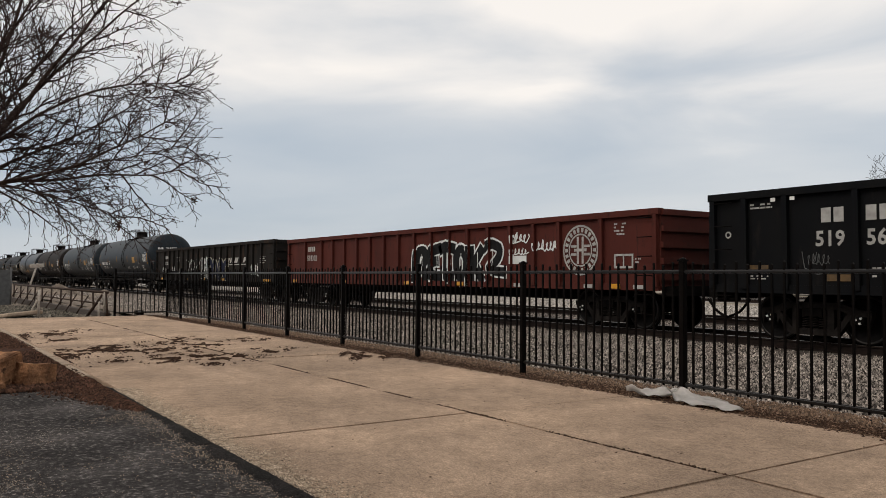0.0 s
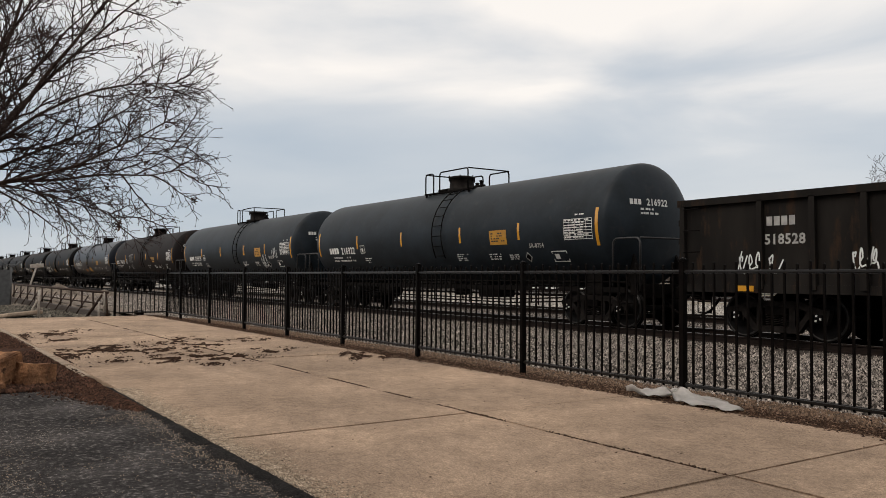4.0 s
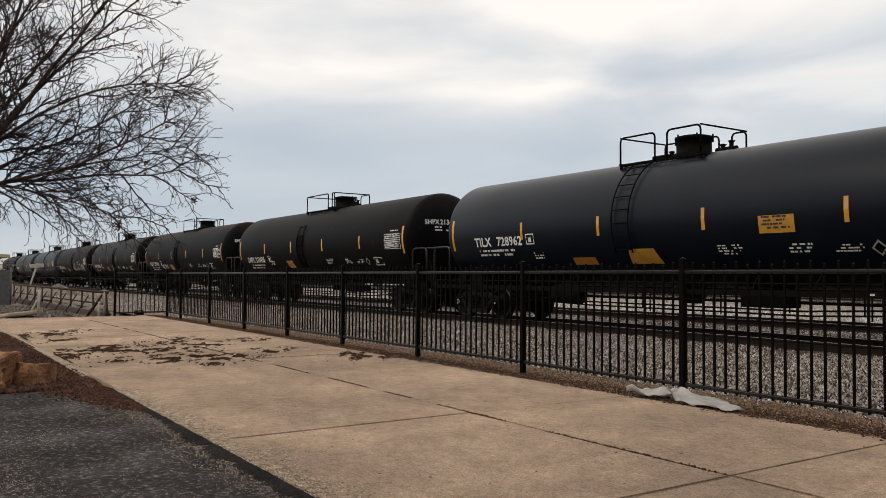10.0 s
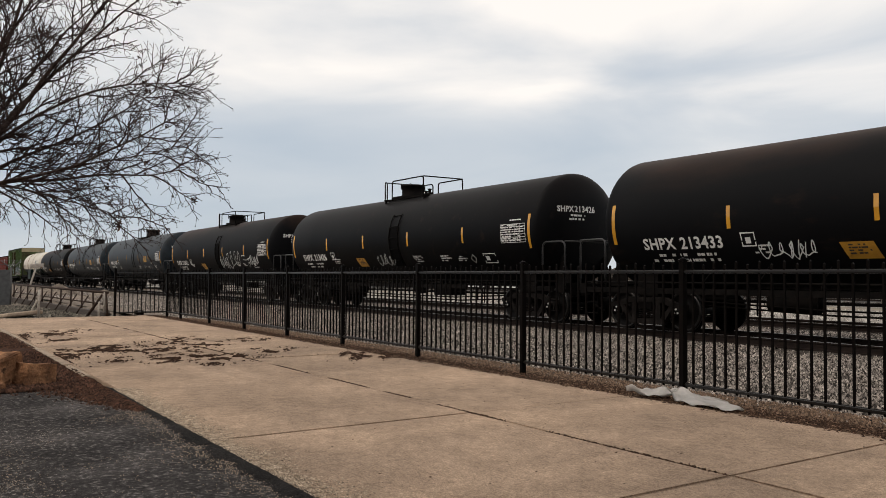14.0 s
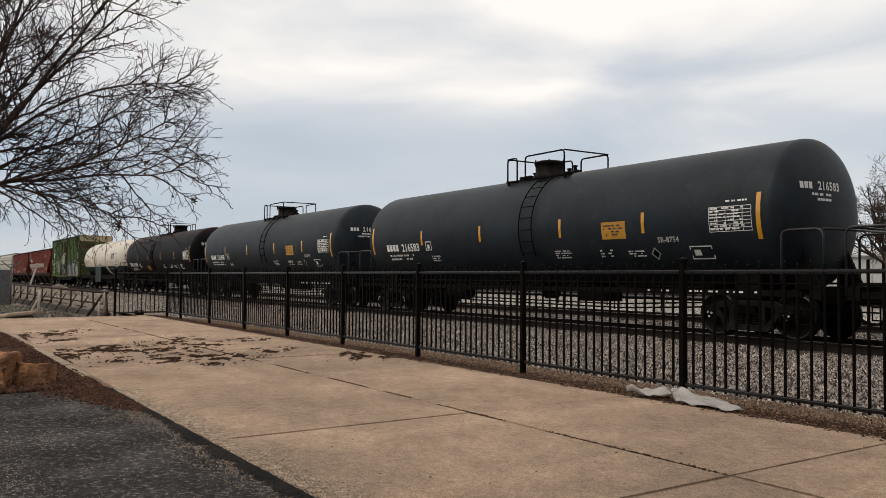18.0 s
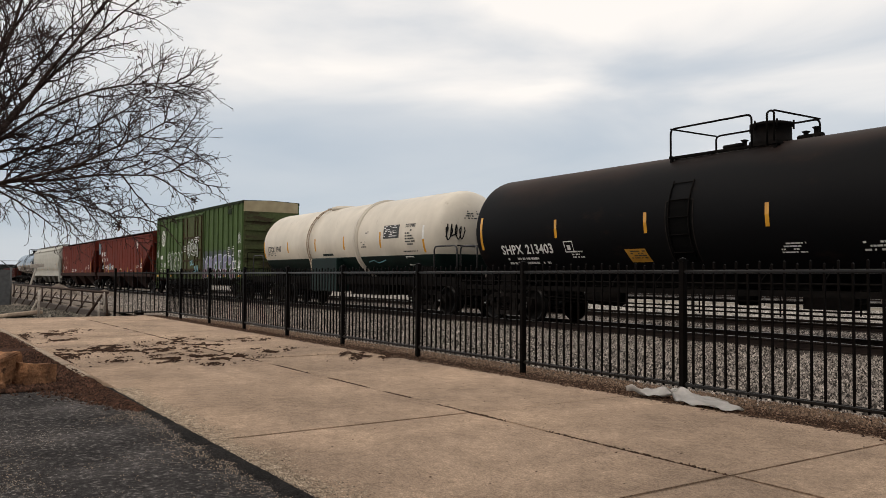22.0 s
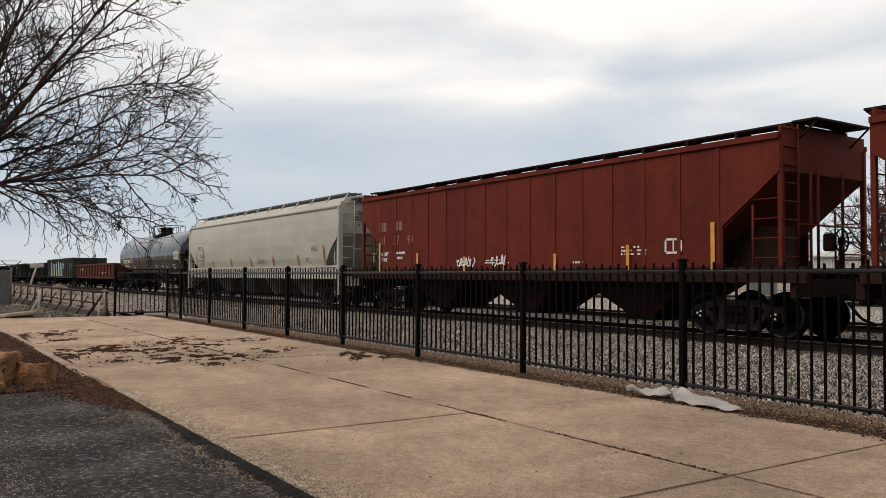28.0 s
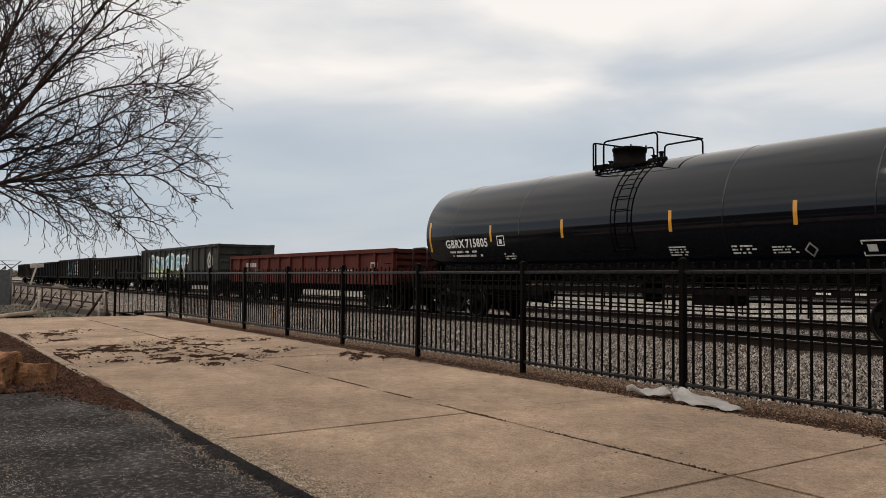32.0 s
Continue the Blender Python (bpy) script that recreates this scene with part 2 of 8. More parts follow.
P_DOOR = material("faded olive door paint", (0.07, 0.083, 0.031), (0.05, 0.062, 0.025), 1.5, 0.7, spots=(0.06, 0.028, 0.013), spot_scale=2.6, spot_level=0.6, spec=0.15, grain=((8, 0.15),))
P_OXIDE = material("oxide red paint", (0.085, 0.019, 0.013), (0.06, 0.0145, 0.0105), 0.9, 0.75, spots=(0.04, 0.014, 0.01), spot_scale=4, spot_level=0.62, stretch=(1.5, 1, 0.4), spec=0.15)
P_HOPPER = material("mineral red paint", (0.128, 0.022, 0.0125), (0.096, 0.0175, 0.0105), 0.8, 0.7, spots=(0.07, 0.0145, 0.0095), spot_scale=3, spot_level=0.64, stretch=(1.5, 1, 0.3), spec=0.1, grain=((5, 0.1), (0.9, 0.1)))
# dark copy of P_HOPPER: shade under the car put into colour; roof boards share it
P_HOPPER_DARK = material("darkened mineral red paint", (0.03, 0.0125, 0.009), (0.014, 0.0085, 0.007), 1.5, 0.8, spec=0.08)
P_GREYCAR = material("pale grey hopper paint", (0.4, 0.385, 0.335), (0.345, 0.33, 0.285), 0.5, 0.6, spots=(0.32, 0.305, 0.26), spot_scale=0.9, spot_level=0.66, stretch=(0.5, 1, 1.6), spec=0.3, grain=((6, 0.05), (0.7, 0.08)))
P_BLACKCAR = material("black gondola paint", (0.0042, 0.0049, 0.006), (0.0065, 0.0065, 0.0068), 1.2, 0.7, spots=(0.011, 0.0095, 0.009), spot_scale=3, spot_level=0.64, stretch=(1.5, 1, 0.5), spec=0.07)
P_DARKCAR = material("rust-stained black paint", (0.0205, 0.0178, 0.0155), (0.011, 0.0097, 0.0088), 1.2, 0.75, spots=(0.034, 0.021, 0.014), spot_scale=3, spot_level=0.6, stretch=(1.5, 1, 0.4), spec=0.06)
M_FAINT = material("faint spray paint", (0.1, 0.1, 0.1), (0.05, 0.05, 0.05), 8, 0.7)
M_DULL = material("dulled white lettering", (0.42, 0.41, 0.385), (0.28, 0.27, 0.255), 6, 0.7)
M_FADED = material("faded pale lettering", (0.24, 0.13, 0.1), (0.18, 0.07, 0.05), 8, 0.7)
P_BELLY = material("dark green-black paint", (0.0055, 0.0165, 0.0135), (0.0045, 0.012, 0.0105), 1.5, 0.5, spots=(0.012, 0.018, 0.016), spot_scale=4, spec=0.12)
M_PIPEWHITE = material("rust-streaked cream pipe paint", (0.42, 0.35, 0.27), (0.22, 0.15, 0.1), 6, 0.7)
M_SHEET = material("white plastic sheeting", (0.74, 0.70, 0.66), (0.6, 0.57, 0.54), 6, 0.5, bump=0.4, bump_scale=25)
M_PIPE = material("rusty pipe", (0.06, 0.04, 0.031), (0.03, 0.02, 0.016), 7, 0.8, bump=0.3, bump_scale=50, spec=0.15)
M_PALE = material("peeling pale paint", (0.42, 0.38, 0.33), (0.3, 0.26, 0.22), 6, 0.8, spots=(0.16, 0.11, 0.08), spot_scale=20, spot_level=0.62)
M_GALV = material("dull galvanised steel", (0.11, 0.11, 0.11), (0.08, 0.08, 0.08), 8, 0.6, metal=0.4)
M_SHED = material("pale shed metal", (0.42, 0.42, 0.41), (0.34, 0.34, 0.33), 0.8, 0.6, spots=(0.28, 0.24, 0.2), spot_scale=2)
M_SHEDDOOR = material("dark door metal", (0.1, 0.1, 0.1), (0.07, 0.07, 0.07), 2, 0.6)
M_WOODS = material("bare woods", (0.13, 0.105, 0.09), (0.09, 0.075, 0.065), 0.05, 0.95, island=0.3)
M_BRICK = material("brown brickwork", (0.13, 0.07, 0.05), (0.09, 0.05, 0.035), 1.0, 0.9, grain=((14, 0.2),))
S_WHITE = material("white spray paint", (0.72, 0.74, 0.72), (0.6, 0.62, 0.6), 5, 0.5)
S_BLUE = material("blue spray paint", (0.007, 0.010, 0.03), (0.006, 0.008, 0.02), 4, 0.6, spec=0.1)
S_LILAC = material("lilac spray paint", (0.155, 0.17, 0.27), (0.19, 0.15, 0.21), 4, 0.5)
S_BLACK = material("black spray paint", (0.006, 0.006, 0.0065), (0.012, 0.012, 0.012), 4, 0.6, spec=0.1)
S_CREAM = material("cream spray paint", (0.5, 0.47, 0.36), (0.4, 0.37, 0.27), 5, 0.5)
S_LIME = material("yellow-green spray paint", (0.42, 0.45, 0.12), (0.3, 0.34, 0.1), 4, 0.5)
S_PINK = material("dusty pink spray paint", (0.26, 0.15, 0.17), (0.2, 0.13, 0.16), 3, 0.5)
S_ICE = material("ice-white spray paint", (0.5, 0.56, 0.6), (0.4, 0.46, 0.5), 5, 0.5)
S_HAZE = material("dark blue spray haze", (0.03, 0.036, 0.05), (0.04, 0.055, 0.045), 2.5, 0.6)
# dark copy of P_GREYCAR; the shade on the hopper bays is painted in
P_GREYCAR_SHADE = material("shaded grey hopper paint", (0.15, 0.142, 0.125), (0.07, 0.065, 0.058), 1.5, 0.75, spec=0.15)
M_PATCH = material("pale patch paint", (0.62, 0.61, 0.56), (0.55, 0.54, 0.5), 3, 0.6)
P_WASHED = material("washed-out grey-green paint", (0.05, 0.052, 0.047), (0.024, 0.023, 0.02), 1.2, 0.75, spots=(0.035, 0.02, 0.013), spot_scale=3, spot_level=0.6, stretch=(1.5, 1, 0.4), spec=0.08)
M_GRATE = material("grey walkway grating", (0.1, 0.1, 0.1), (0.07, 0.07, 0.07), 6, 0.7)
S_TEAL = material("teal spray paint", (0.18, 0.42, 0.48), (0.12, 0.3, 0.36), 4, 0.5)

# ---- mesh helpers ----


def mesh_of(bm, name, mats, smooth=False):
    me = bpy.data.meshes.new(name)
    bm.to_mesh(me)
    bm.free()
    for m in mats if isinstance(mats, (list, tuple)) else [mats]:
        me.materials.append(m)
    if smooth:
        for p in me.polygons:
            p.use_smooth = True
    return me


def part(name, bm, mat, parent, label="", smooth=False):
    """One mesh object from a bmesh (or a ready mesh), under a thing or a part."""
    me = bm if isinstance(bm, bpy.types.Mesh) else mesh_of(bm, name, mat, smooth)
    ob = new(name, me)
    ob.parent = parent
    if label:
        ob["label"] = label
    return ob


def empty(name, label, category, group="", at=(0, 0, 0)):
    ob = new(name)
    ob.location = at
    return tagged(ob, label, category, group)


def box(bm, x0, x1, y0, y1, z0, z1, mat=0):
    v = [bm.verts.new(p) for p in ((x0, y0, z0), (x1, y0, z0), (x1, y1, z0), (x0, y1, z0), (x0, y0, z1), (x1, y0, z1), (x1, y1, z1), (x0, y1, z1))]
    for q in ((0, 3, 2, 1), (4, 5, 6, 7), (0, 1, 5, 4), (1, 2, 6, 5), (2, 3, 7, 6), (3, 0, 4, 7)):
        bm.faces.new([v[i] for i in q]).material_index = mat
    return v


def prism(bm, profile, x0, x1, mat=0):
    """A closed outline in y, z, drawn out along x."""
    a = [bm.verts.new((x0, y, z)) for y, z in profile]
    b = [bm.verts.new((x1, y, z)) for y, z in profile]
    n = len(profile)
    fs = [bm.faces.new([a[i], a[(i + 1) % n], b[(i + 1) % n], b[i]]) for i in range(n)]
    fs += [bm.faces.new(a[::-1]), bm.faces.new(b)]
    for f in fs:
        f.material_index = mat
    bmesh.ops.recalc_face_normals(bm, faces=fs)


def plate(bm, outline, y0, y1, mat=0):
    """A closed outline in x, z, drawn out along y."""
    a = [bm.verts.new((x, y0, z)) for x, z in outline]
    b = [bm.verts.new((x, y1, z)) for x, z in outline]
    n = len(outline)
    fs = [bm.faces.new([a[i], a[(i + 1) % n], b[(i + 1) % n], b[i]]) for i in range(n)]
    fs += [bm.faces.new(a[::-1]), bm.faces.new(b)]
    for f in fs:
        f.material_index = mat
    bmesh.ops.recalc_face_normals(bm, faces=fs)


def tube(bm, pts, r, seg=6, r1=None, mat=0, cap=True):
    """A round bar along a line of points; r1 tapers it."""
    pts = [Vector(p) for p in pts]
    n = len(pts)
    rings = []
    for i, p in enumerate(pts):
        d = (pts[min(i + 1, n - 1)] - pts[max(i - 1, 0)]).normalized()
        a = d.orthogonal().normalized() if i == 0 else (a - d * a.dot(d)).normalized()
        b = d.cross(a)
        rr = r if r1 is None else r + (r1 - r) * i / (n - 1)
        rings.append([bm.verts.new(p + (a * math.cos(2 * math.pi * k / seg) + b * math.sin(2 * math.pi * k / seg)) * rr) for k in range(seg)])
    for i in range(n - 1):
        for k in range(seg):
            f = bm.faces.new([rings[i][k], rings[i][(k + 1) % seg], rings[i + 1][(k + 1) % seg], rings[i + 1][k]])
            f.smooth, f.material_index = True, mat
    if cap:
        bm.faces.new(rings[0][::-1]).material_index = mat
        bm.faces.new(rings[-1]).material_index = mat


def lathe(bm, profile, axis="x", seg=32, centre=(0, 0, 0), mat=0):
    """A profile of (along, radius) turned round an axis."""
    cx, cy, cz = centre
    rings = []
    for s, r in profile:
        if r < 1e-6:
            p = {"x": (cx + s, cy, cz), "y": (cx, cy + s, cz), "z": (cx, cy, cz + s)}[axis]
            rings.append([bm.verts.new(p)])
            continue
        ring = []
        for k in range(seg):
            c, d = r * math.cos(2 * math.pi * k / seg), r * math.sin(2 * math.pi * k / seg)
            p = {"x": (cx + s, cy + c, cz + d), "y": (cx + c, cy + s, cz + d), "z": (cx + c, cy + d, cz + s)}[axis]
            ring.append(bm.verts.new(p))
        rings.append(ring)
    fs = []
    for a, b in zip(rings, rings[1:]):
        for k in range(seg):
            q = [a[k % len(a)], a[(k + 1) % len(a)], b[(k + 1) % len(b)], b[k % len(b)]]
            q = list(dict.fromkeys(q))
            if len(q) > 2:
                f = bm.faces.new(q)
                f.smooth, f.material_index = True, mat
                fs.append(f)
    for ring, end in ((rings[0], 0), (rings[-1], 1)):
        if len(ring) > 1:
            fs.append(bm.faces.new(ring))
            fs[-1].material_index = mat
    bmesh.ops.recalc_face_normals(bm, faces=fs)


def rounded(points, r, steps=4):
    """A line of points with its inner corners rounded."""
    pts = [Vector(p) for p in points]
    out = [pts[0]]
    for a, b, c in zip(pts, pts[1:], pts[2:]):
        u, w = (a - b), (c - b)
        k = min(r, u.length / 2, w.length / 2)
        p, q = b + u.normalized() * k, b + w.normalized() * k
        for i in range(steps + 1):
            t = i / steps
            out.append((1 - t) ** 2 * p + 2 * t * (1 - t) * b + t * t * q)
    return out + [pts[-1]]


# ---- flat marks: each is a thin sheet laid on a surface by a function of (u, v) ----


def text_shapes(text, height):
    """The built-in font's letters as flat polygons, starting at u = 0."""
    cu = bpy.data.curves.new("letters", "FONT")
    cu.body, cu.size, cu.resolution_u, cu.offset, cu.space_character = text, height * 1.36, 2, height * 0.035, 1.06
    ob = bpy.data.objects.new("letters", cu)
    scene.collection.objects.link(ob)
    bpy.context.view_layer.update()
    me = bpy.data.meshes.new_from_object(ob.evaluated_get(bpy.context.evaluated_depsgraph_get()))
    vs = [(v.co.x, v.co.y) for v in me.vertices]
    fs = [tuple(p.vertices) for p in me.polygons]
    bpy.data.objects.remove(ob)
    bpy.data.curves.remove(cu)
    bpy.data.meshes.remove(me)
    return vs, fs


STEPS = {}


def clip(poly, edge, side):
    """The part of a flat outline on one side of an upright line."""
    out = []
    for (ax, ay), (bx, by) in zip(poly, poly[1:] + poly[:1]):
        da, db = (ax - edge) * side, (bx - edge) * side
        if da >= 0:
            out.append((ax, ay))
        if da * db < 0:
            f = da / (da - db)
            out.append((ax + (bx - ax) * f, ay + (by - ay) * f))
    return out


def ribbed(onto, ribs, half, proud, u0, u1):
    """Tells lay() where a wall steps out over its ribs."""
    edges, steps = u0, []
    for r in sorted(ribs):
        steps += [(edges, r - half, 0.0), (r - half, r + half, proud)]
        edges = r + half
    STEPS[onto] = steps + [(edges, u1, 0.0)]


def lay(name, quads, mat, parent, onto, label="", lift=0.006):
    """A mesh of many small flat quads [(u0, u1, v0, v1), ...] or polygons, laid onto a surface."""
    bm = bmesh.new()
    steps = STEPS.get(onto) if lift < 0.04 else None
    for i, q in enumerate(quads):
        if steps:
            if not isinstance(q[0], (tuple, list)):
                q = [(q[0], q[2]), (q[1], q[2]), (q[1], q[3]), (q[0], q[3])]
            for u0, u1, out in steps:
                piece = clip(clip(q, u0, 1), u1, -1)
                if len(piece) > 2:
                    bm.faces.new([bm.verts.new(onto(u, v, lift + out + 0.0003 * (i % 9))) for u, v in piece])
            continue
        if len(q) == 4 and not isinstance(q[0], (tuple, list)):
            u0, u1, v0, v1 = q
            q = [(u0, v0), (u1, v0), (u1, v1), (u0, v1)]
            n = max(1, int(abs(v1 - v0) / 0.16))
            for i in range(n):
                a, b = v0 + (v1 - v0) * i / n, v0 + (v1 - v0) * (i + 1) / n
                bm.faces.new([bm.verts.new(onto(u, v, lift)) for u, v in ((u0, a), (u1, a), (u1, b), (u0, b))])
            continue
        tall = max(v for _, v in q) - min(v for _, v in q)
        if len(q) == 4 and tall > 0.2:
            (a, b, c, d), n = [Vector(p) for p in q], int(tall / 0.08)
            for k in range(n):
                f, g = k / n, (k + 1) / n
                bm.faces.new([bm.verts.new(onto(p.x, p.y, lift + 0.0004 * (i % 11))) for p in (a.lerp(d, f), b.lerp(c, f), b.lerp(c, g), a.lerp(d, g))])
            continue
        bm.faces.new([bm.verts.new(onto(u, v, lift + 0.0004 * (i % 11))) for u, v in q])
    return part(name, bm, mat, parent, label)


def letter(text, u, v, height, mat, parent, onto, label="", squeeze=1.0, lift=0.007):
    vs, fs = text_shapes(text, height)
    bm = bmesh.new()
    bv = [bm.verts.new(onto(u + x * squeeze, v + y, lift)) for x, y in vs]
    for f in fs:
        try:
            bm.faces.new([bv[i] for i in f])
        except ValueError:
            pass
    return part("lettering", bm, mat, parent, label)


def bars(rng, u, v, width, height, lines, fill=0.8, broken=True):
    """Rows of small bars where small writing stands."""
    out = []
    step = height / lines
    for i in range(lines):
        y1 = v + height - i * step
        x, end = u, u + width * rng.uniform(0.7, 1.0)
        while x < end - 0.02:
            w = min(rng.uniform(0.03, 0.12), end - x)
            if rng.random() < fill:
                out.append((x, x + w, y1 - step * 0.5, y1))
            x += w + rng.choice((0.014, 0.014, 0.05))
    return out


def mark_blocks(u, v, height, count=4, wide=0.62):
    """Plain upright blocks where an owner's mark stands."""
    w = height * wide
    return [(u + i * w * 1.28, u + i * w * 1.28 + w, v + height * 0.06, v + height * 0.94) for i in range(count)]


def stroke(points, width):
    """A band of quads along a freehand line."""
    out = []
    for (ax, ay), (bx, by) in zip(points, points[1:]):
        d = math.hypot(bx - ax, by - ay) or 1e-6
        nx, ny = -(by - ay) / d * width / 2, (bx - ax) / d * width / 2
        ex, ey = (bx - ax) / d * width * 0.3, (by - ay) / d * width * 0.3
        out.append([(ax - ex + nx, ay - ey + ny), (ax - ex - nx, ay - ey - ny), (bx + ex - nx, by + ey - ny), (bx + ex + nx, by + ey + ny)])
    return out


def scrawl(rng, u, v, width, height, letters, thick):
    """Looped sprayed strokes with no legible word."""
    n = letters * 18
    lean, turns = rng.uniform(0.1, 0.3), letters + rng.uniform(-0.4, 0.4)
    amp = [rng.uniform(0.55, 1.0) for _ in range(letters + 2)]
    pts = []
    for k in range(n + 1):
        f = k / n
        a = 2 * math.pi * turns * f
        h = amp[int(f * letters)] * height * 0.5
        y = v + height * 0.5 + h * math.sin(a) + 0.12 * height * math.sin(a * 2.3 + 1)
        pts.append((u + width * f + width / letters * (0.38 * math.cos(a) + lean * (y - v) / height), y))
    out = stroke(pts, thick)
    for _ in range(letters // 2):
        x = u + width * rng.random()
        out += stroke([(x, v + height * rng.uniform(0.0, 0.3)), (x + width / letters * 0.4, v + height * rng.uniform(0.8, 1.15))], thick)
    return out

# ---- ground, paving and tracks ----
RAIL_TOP, TRACK_Y = -0.04, 15.3
HALF_GAUGE = 0.7525


def sheet(name, x0, x1, y0, y1, z, mat, nx=1, ny=1, wave=0.0, label="", category="", kind="structure"):
    bm = bmesh.new()
    g = [[bm.verts.new((x0 + (x1 - x0) * i / nx, y0 + (y1 - y0) * j / ny,
                        z + wave * noise.noise(((x0 + (x1 - x0) * i / nx) * 0.9, (y0 + (y1 - y0) * j / ny) * 0.9, 3.3)))) for j in range(ny + 1)] for i in range(nx + 1)]
    for i in range(nx):
        for j in range(ny):
            bm.faces.new([g[i][j], g[i + 1][j], g[i + 1][j + 1], g[i][j + 1]]).smooth = True
    return tagged(new(name, mesh_of(bm, name, mat)), label, category, "", kind)


sheet("ground", -2500, 2500, -2500, 2500, -0.42, M_DIRT, label="dry winter ground of dirt and thin grass", category="ground")


def slab_block(name, x0, x1, y0, y1, z0, z1, mat, chamfer=0.012):
    bm = bmesh.new()
    box(bm, x0, x1, y0, y1, z0, z1)
    bmesh.ops.bevel(bm, geom=[e for e in bm.edges if all(v.co.z > z1 - 1e-4 for v in e.verts)], offset=chamfer, segments=2, affect="EDGES")
    return mesh_of(bm, name, mat)


def pavement():
    pv = empty("pavement", "tan broom-finished concrete pavement with open joints", "pavement")
    pv["kind"] = "structure"
    xs = [-24.4, -21.7, -16.35, -11.02, -5.69, -3.07, -0.4, 2.3, 5.0]
    ys = [1.86, 4.09, 6.0]
    # every second cross joint has closed up; near the fence they have filled with dirt
    gaps = {-3.07: 0.009, -5.69: 0.007, -11.02: 0.006, -16.35: 0.006, -21.7: 0.006}
    rng = random.Random(33)
    for x0, x1 in zip(xs, xs[1:]):
        for y0, y1 in zip(ys, ys[1:]):
            far = 0.35 if y0 > 3 and x1 < -4 else 1.0
            a, b = gaps.get(x0, 0.0015), gaps.get(x1, 0.0015)
            slab = part("slab", slab_block("slab", x0 + (a * far if x0 != -3.07 else a), x1 - (b * far if x1 != -3.07 else b), y0 + 0.004, y1 - 0.009, -0.14, 0.0, M_CONCRETE, 0.004 if max(a, b) < 0.003 else 0.009), None, pv)
            slab.location.z = rng.uniform(-0.004, 0.004)


def ballast_top(x, y):
    """Height of the stone bed: nearly level between the fence and the rails."""
    return -0.225 + 0.03 * noise.noise((x * 0.5, y * 0.5, 0))


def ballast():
    # the near bed is coloured as gap shade, the far one as gravel
    for x0, x1, mat in ((-24.5, 10.0, M_GAP_SHADE), (-300.0, -24.5, M_GRAVEL_FAR)):
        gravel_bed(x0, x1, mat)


def gravel_bed(x0, x1, mat):
    bm = bmesh.new()
    nx, ny = 110, 24
    g = [[bm.verts.new((x0 + (x1 - x0) * i / nx, 6.0 + 16.6 * j / ny, 0)) for j in range(ny + 1)] for i in range(nx + 1)]
    for row in g:
        for v in row:
            v.co.z = ballast_top(v.co.x, v.co.y) if v.co.y > 7.9 else -0.05 - 0.165 * (v.co.y - 6.0) / 1.9
    for i in range(nx):
        for j in range(ny):
            bm.faces.new([g[i][j], g[i + 1][j], g[i + 1][j + 1], g[i][j + 1]])
    tagged(new("gravel_bed", mesh_of(bm, "gravel_bed", mat)), "ballast bed between fence and rails, near part blackened as shade between stones", "gravel", "", "structure")


def stone_field(name, count, place, size, mat, label, category, seed, flat=1.0):
    """Many loose angular pieces as one object."""
    rng = random.Random(seed)
    spot = np.array([place(rng) for _ in range(count)])
    r = np.random.default_rng(seed)
    base = np.array([(1, 0, -0.3), (-0.5, 0.86, -0.35), (-0.5, -0.86, -0.3), (0.15, 0.1, 0.75), (-0.35, -0.15, 0.6)])
    tris = np.array([(0, 1, 3), (1, 4, 3), (1, 2, 4), (2, 3, 4), (2, 0, 3)])
    s, a, tilt = size * r.uniform(0.55, 1.35, (count, 1)), r.uniform(0, 6.28, (count, 1)), r.uniform(-0.5, 0.5, (count, 1))
    p = base[None] * r.uniform((0.7, 0.6, 0.7), (1.3, 1.1, 1.3), (count, 5, 3))
    z = p[..., 2] + base[None, :, 0] * tilt
    ca, sa = np.cos(a), np.sin(a)
    verts = np.stack([spot[:, :1] + (p[..., 0] * ca - p[..., 1] * sa) * s, spot[:, 1:2] + (p[..., 0] * sa + p[..., 1] * ca) * s, spot[:, 2:] + z * s * flat], axis=-1)
    faces = (np.arange(count)[:, None, None] * 5 + tris[None]).reshape(-1)
    me = bpy.data.meshes.new(name)
    me.vertices.add(count * 5)
    me.vertices.foreach_set("co", verts.reshape(-1).astype(np.float32))
    me.loops.add(count * 15)
    me.loops.foreach_set("vertex_index", faces.astype(np.int32))
    me.polygons.add(count * 5)
    me.polygons.foreach_set("loop_start", np.arange(0, count * 15, 3, dtype=np.int32))
    me.update(calc_edges=True)
    me.materials.append(mat)
    return tagged(new(name, me), label, category, "", "stuff")


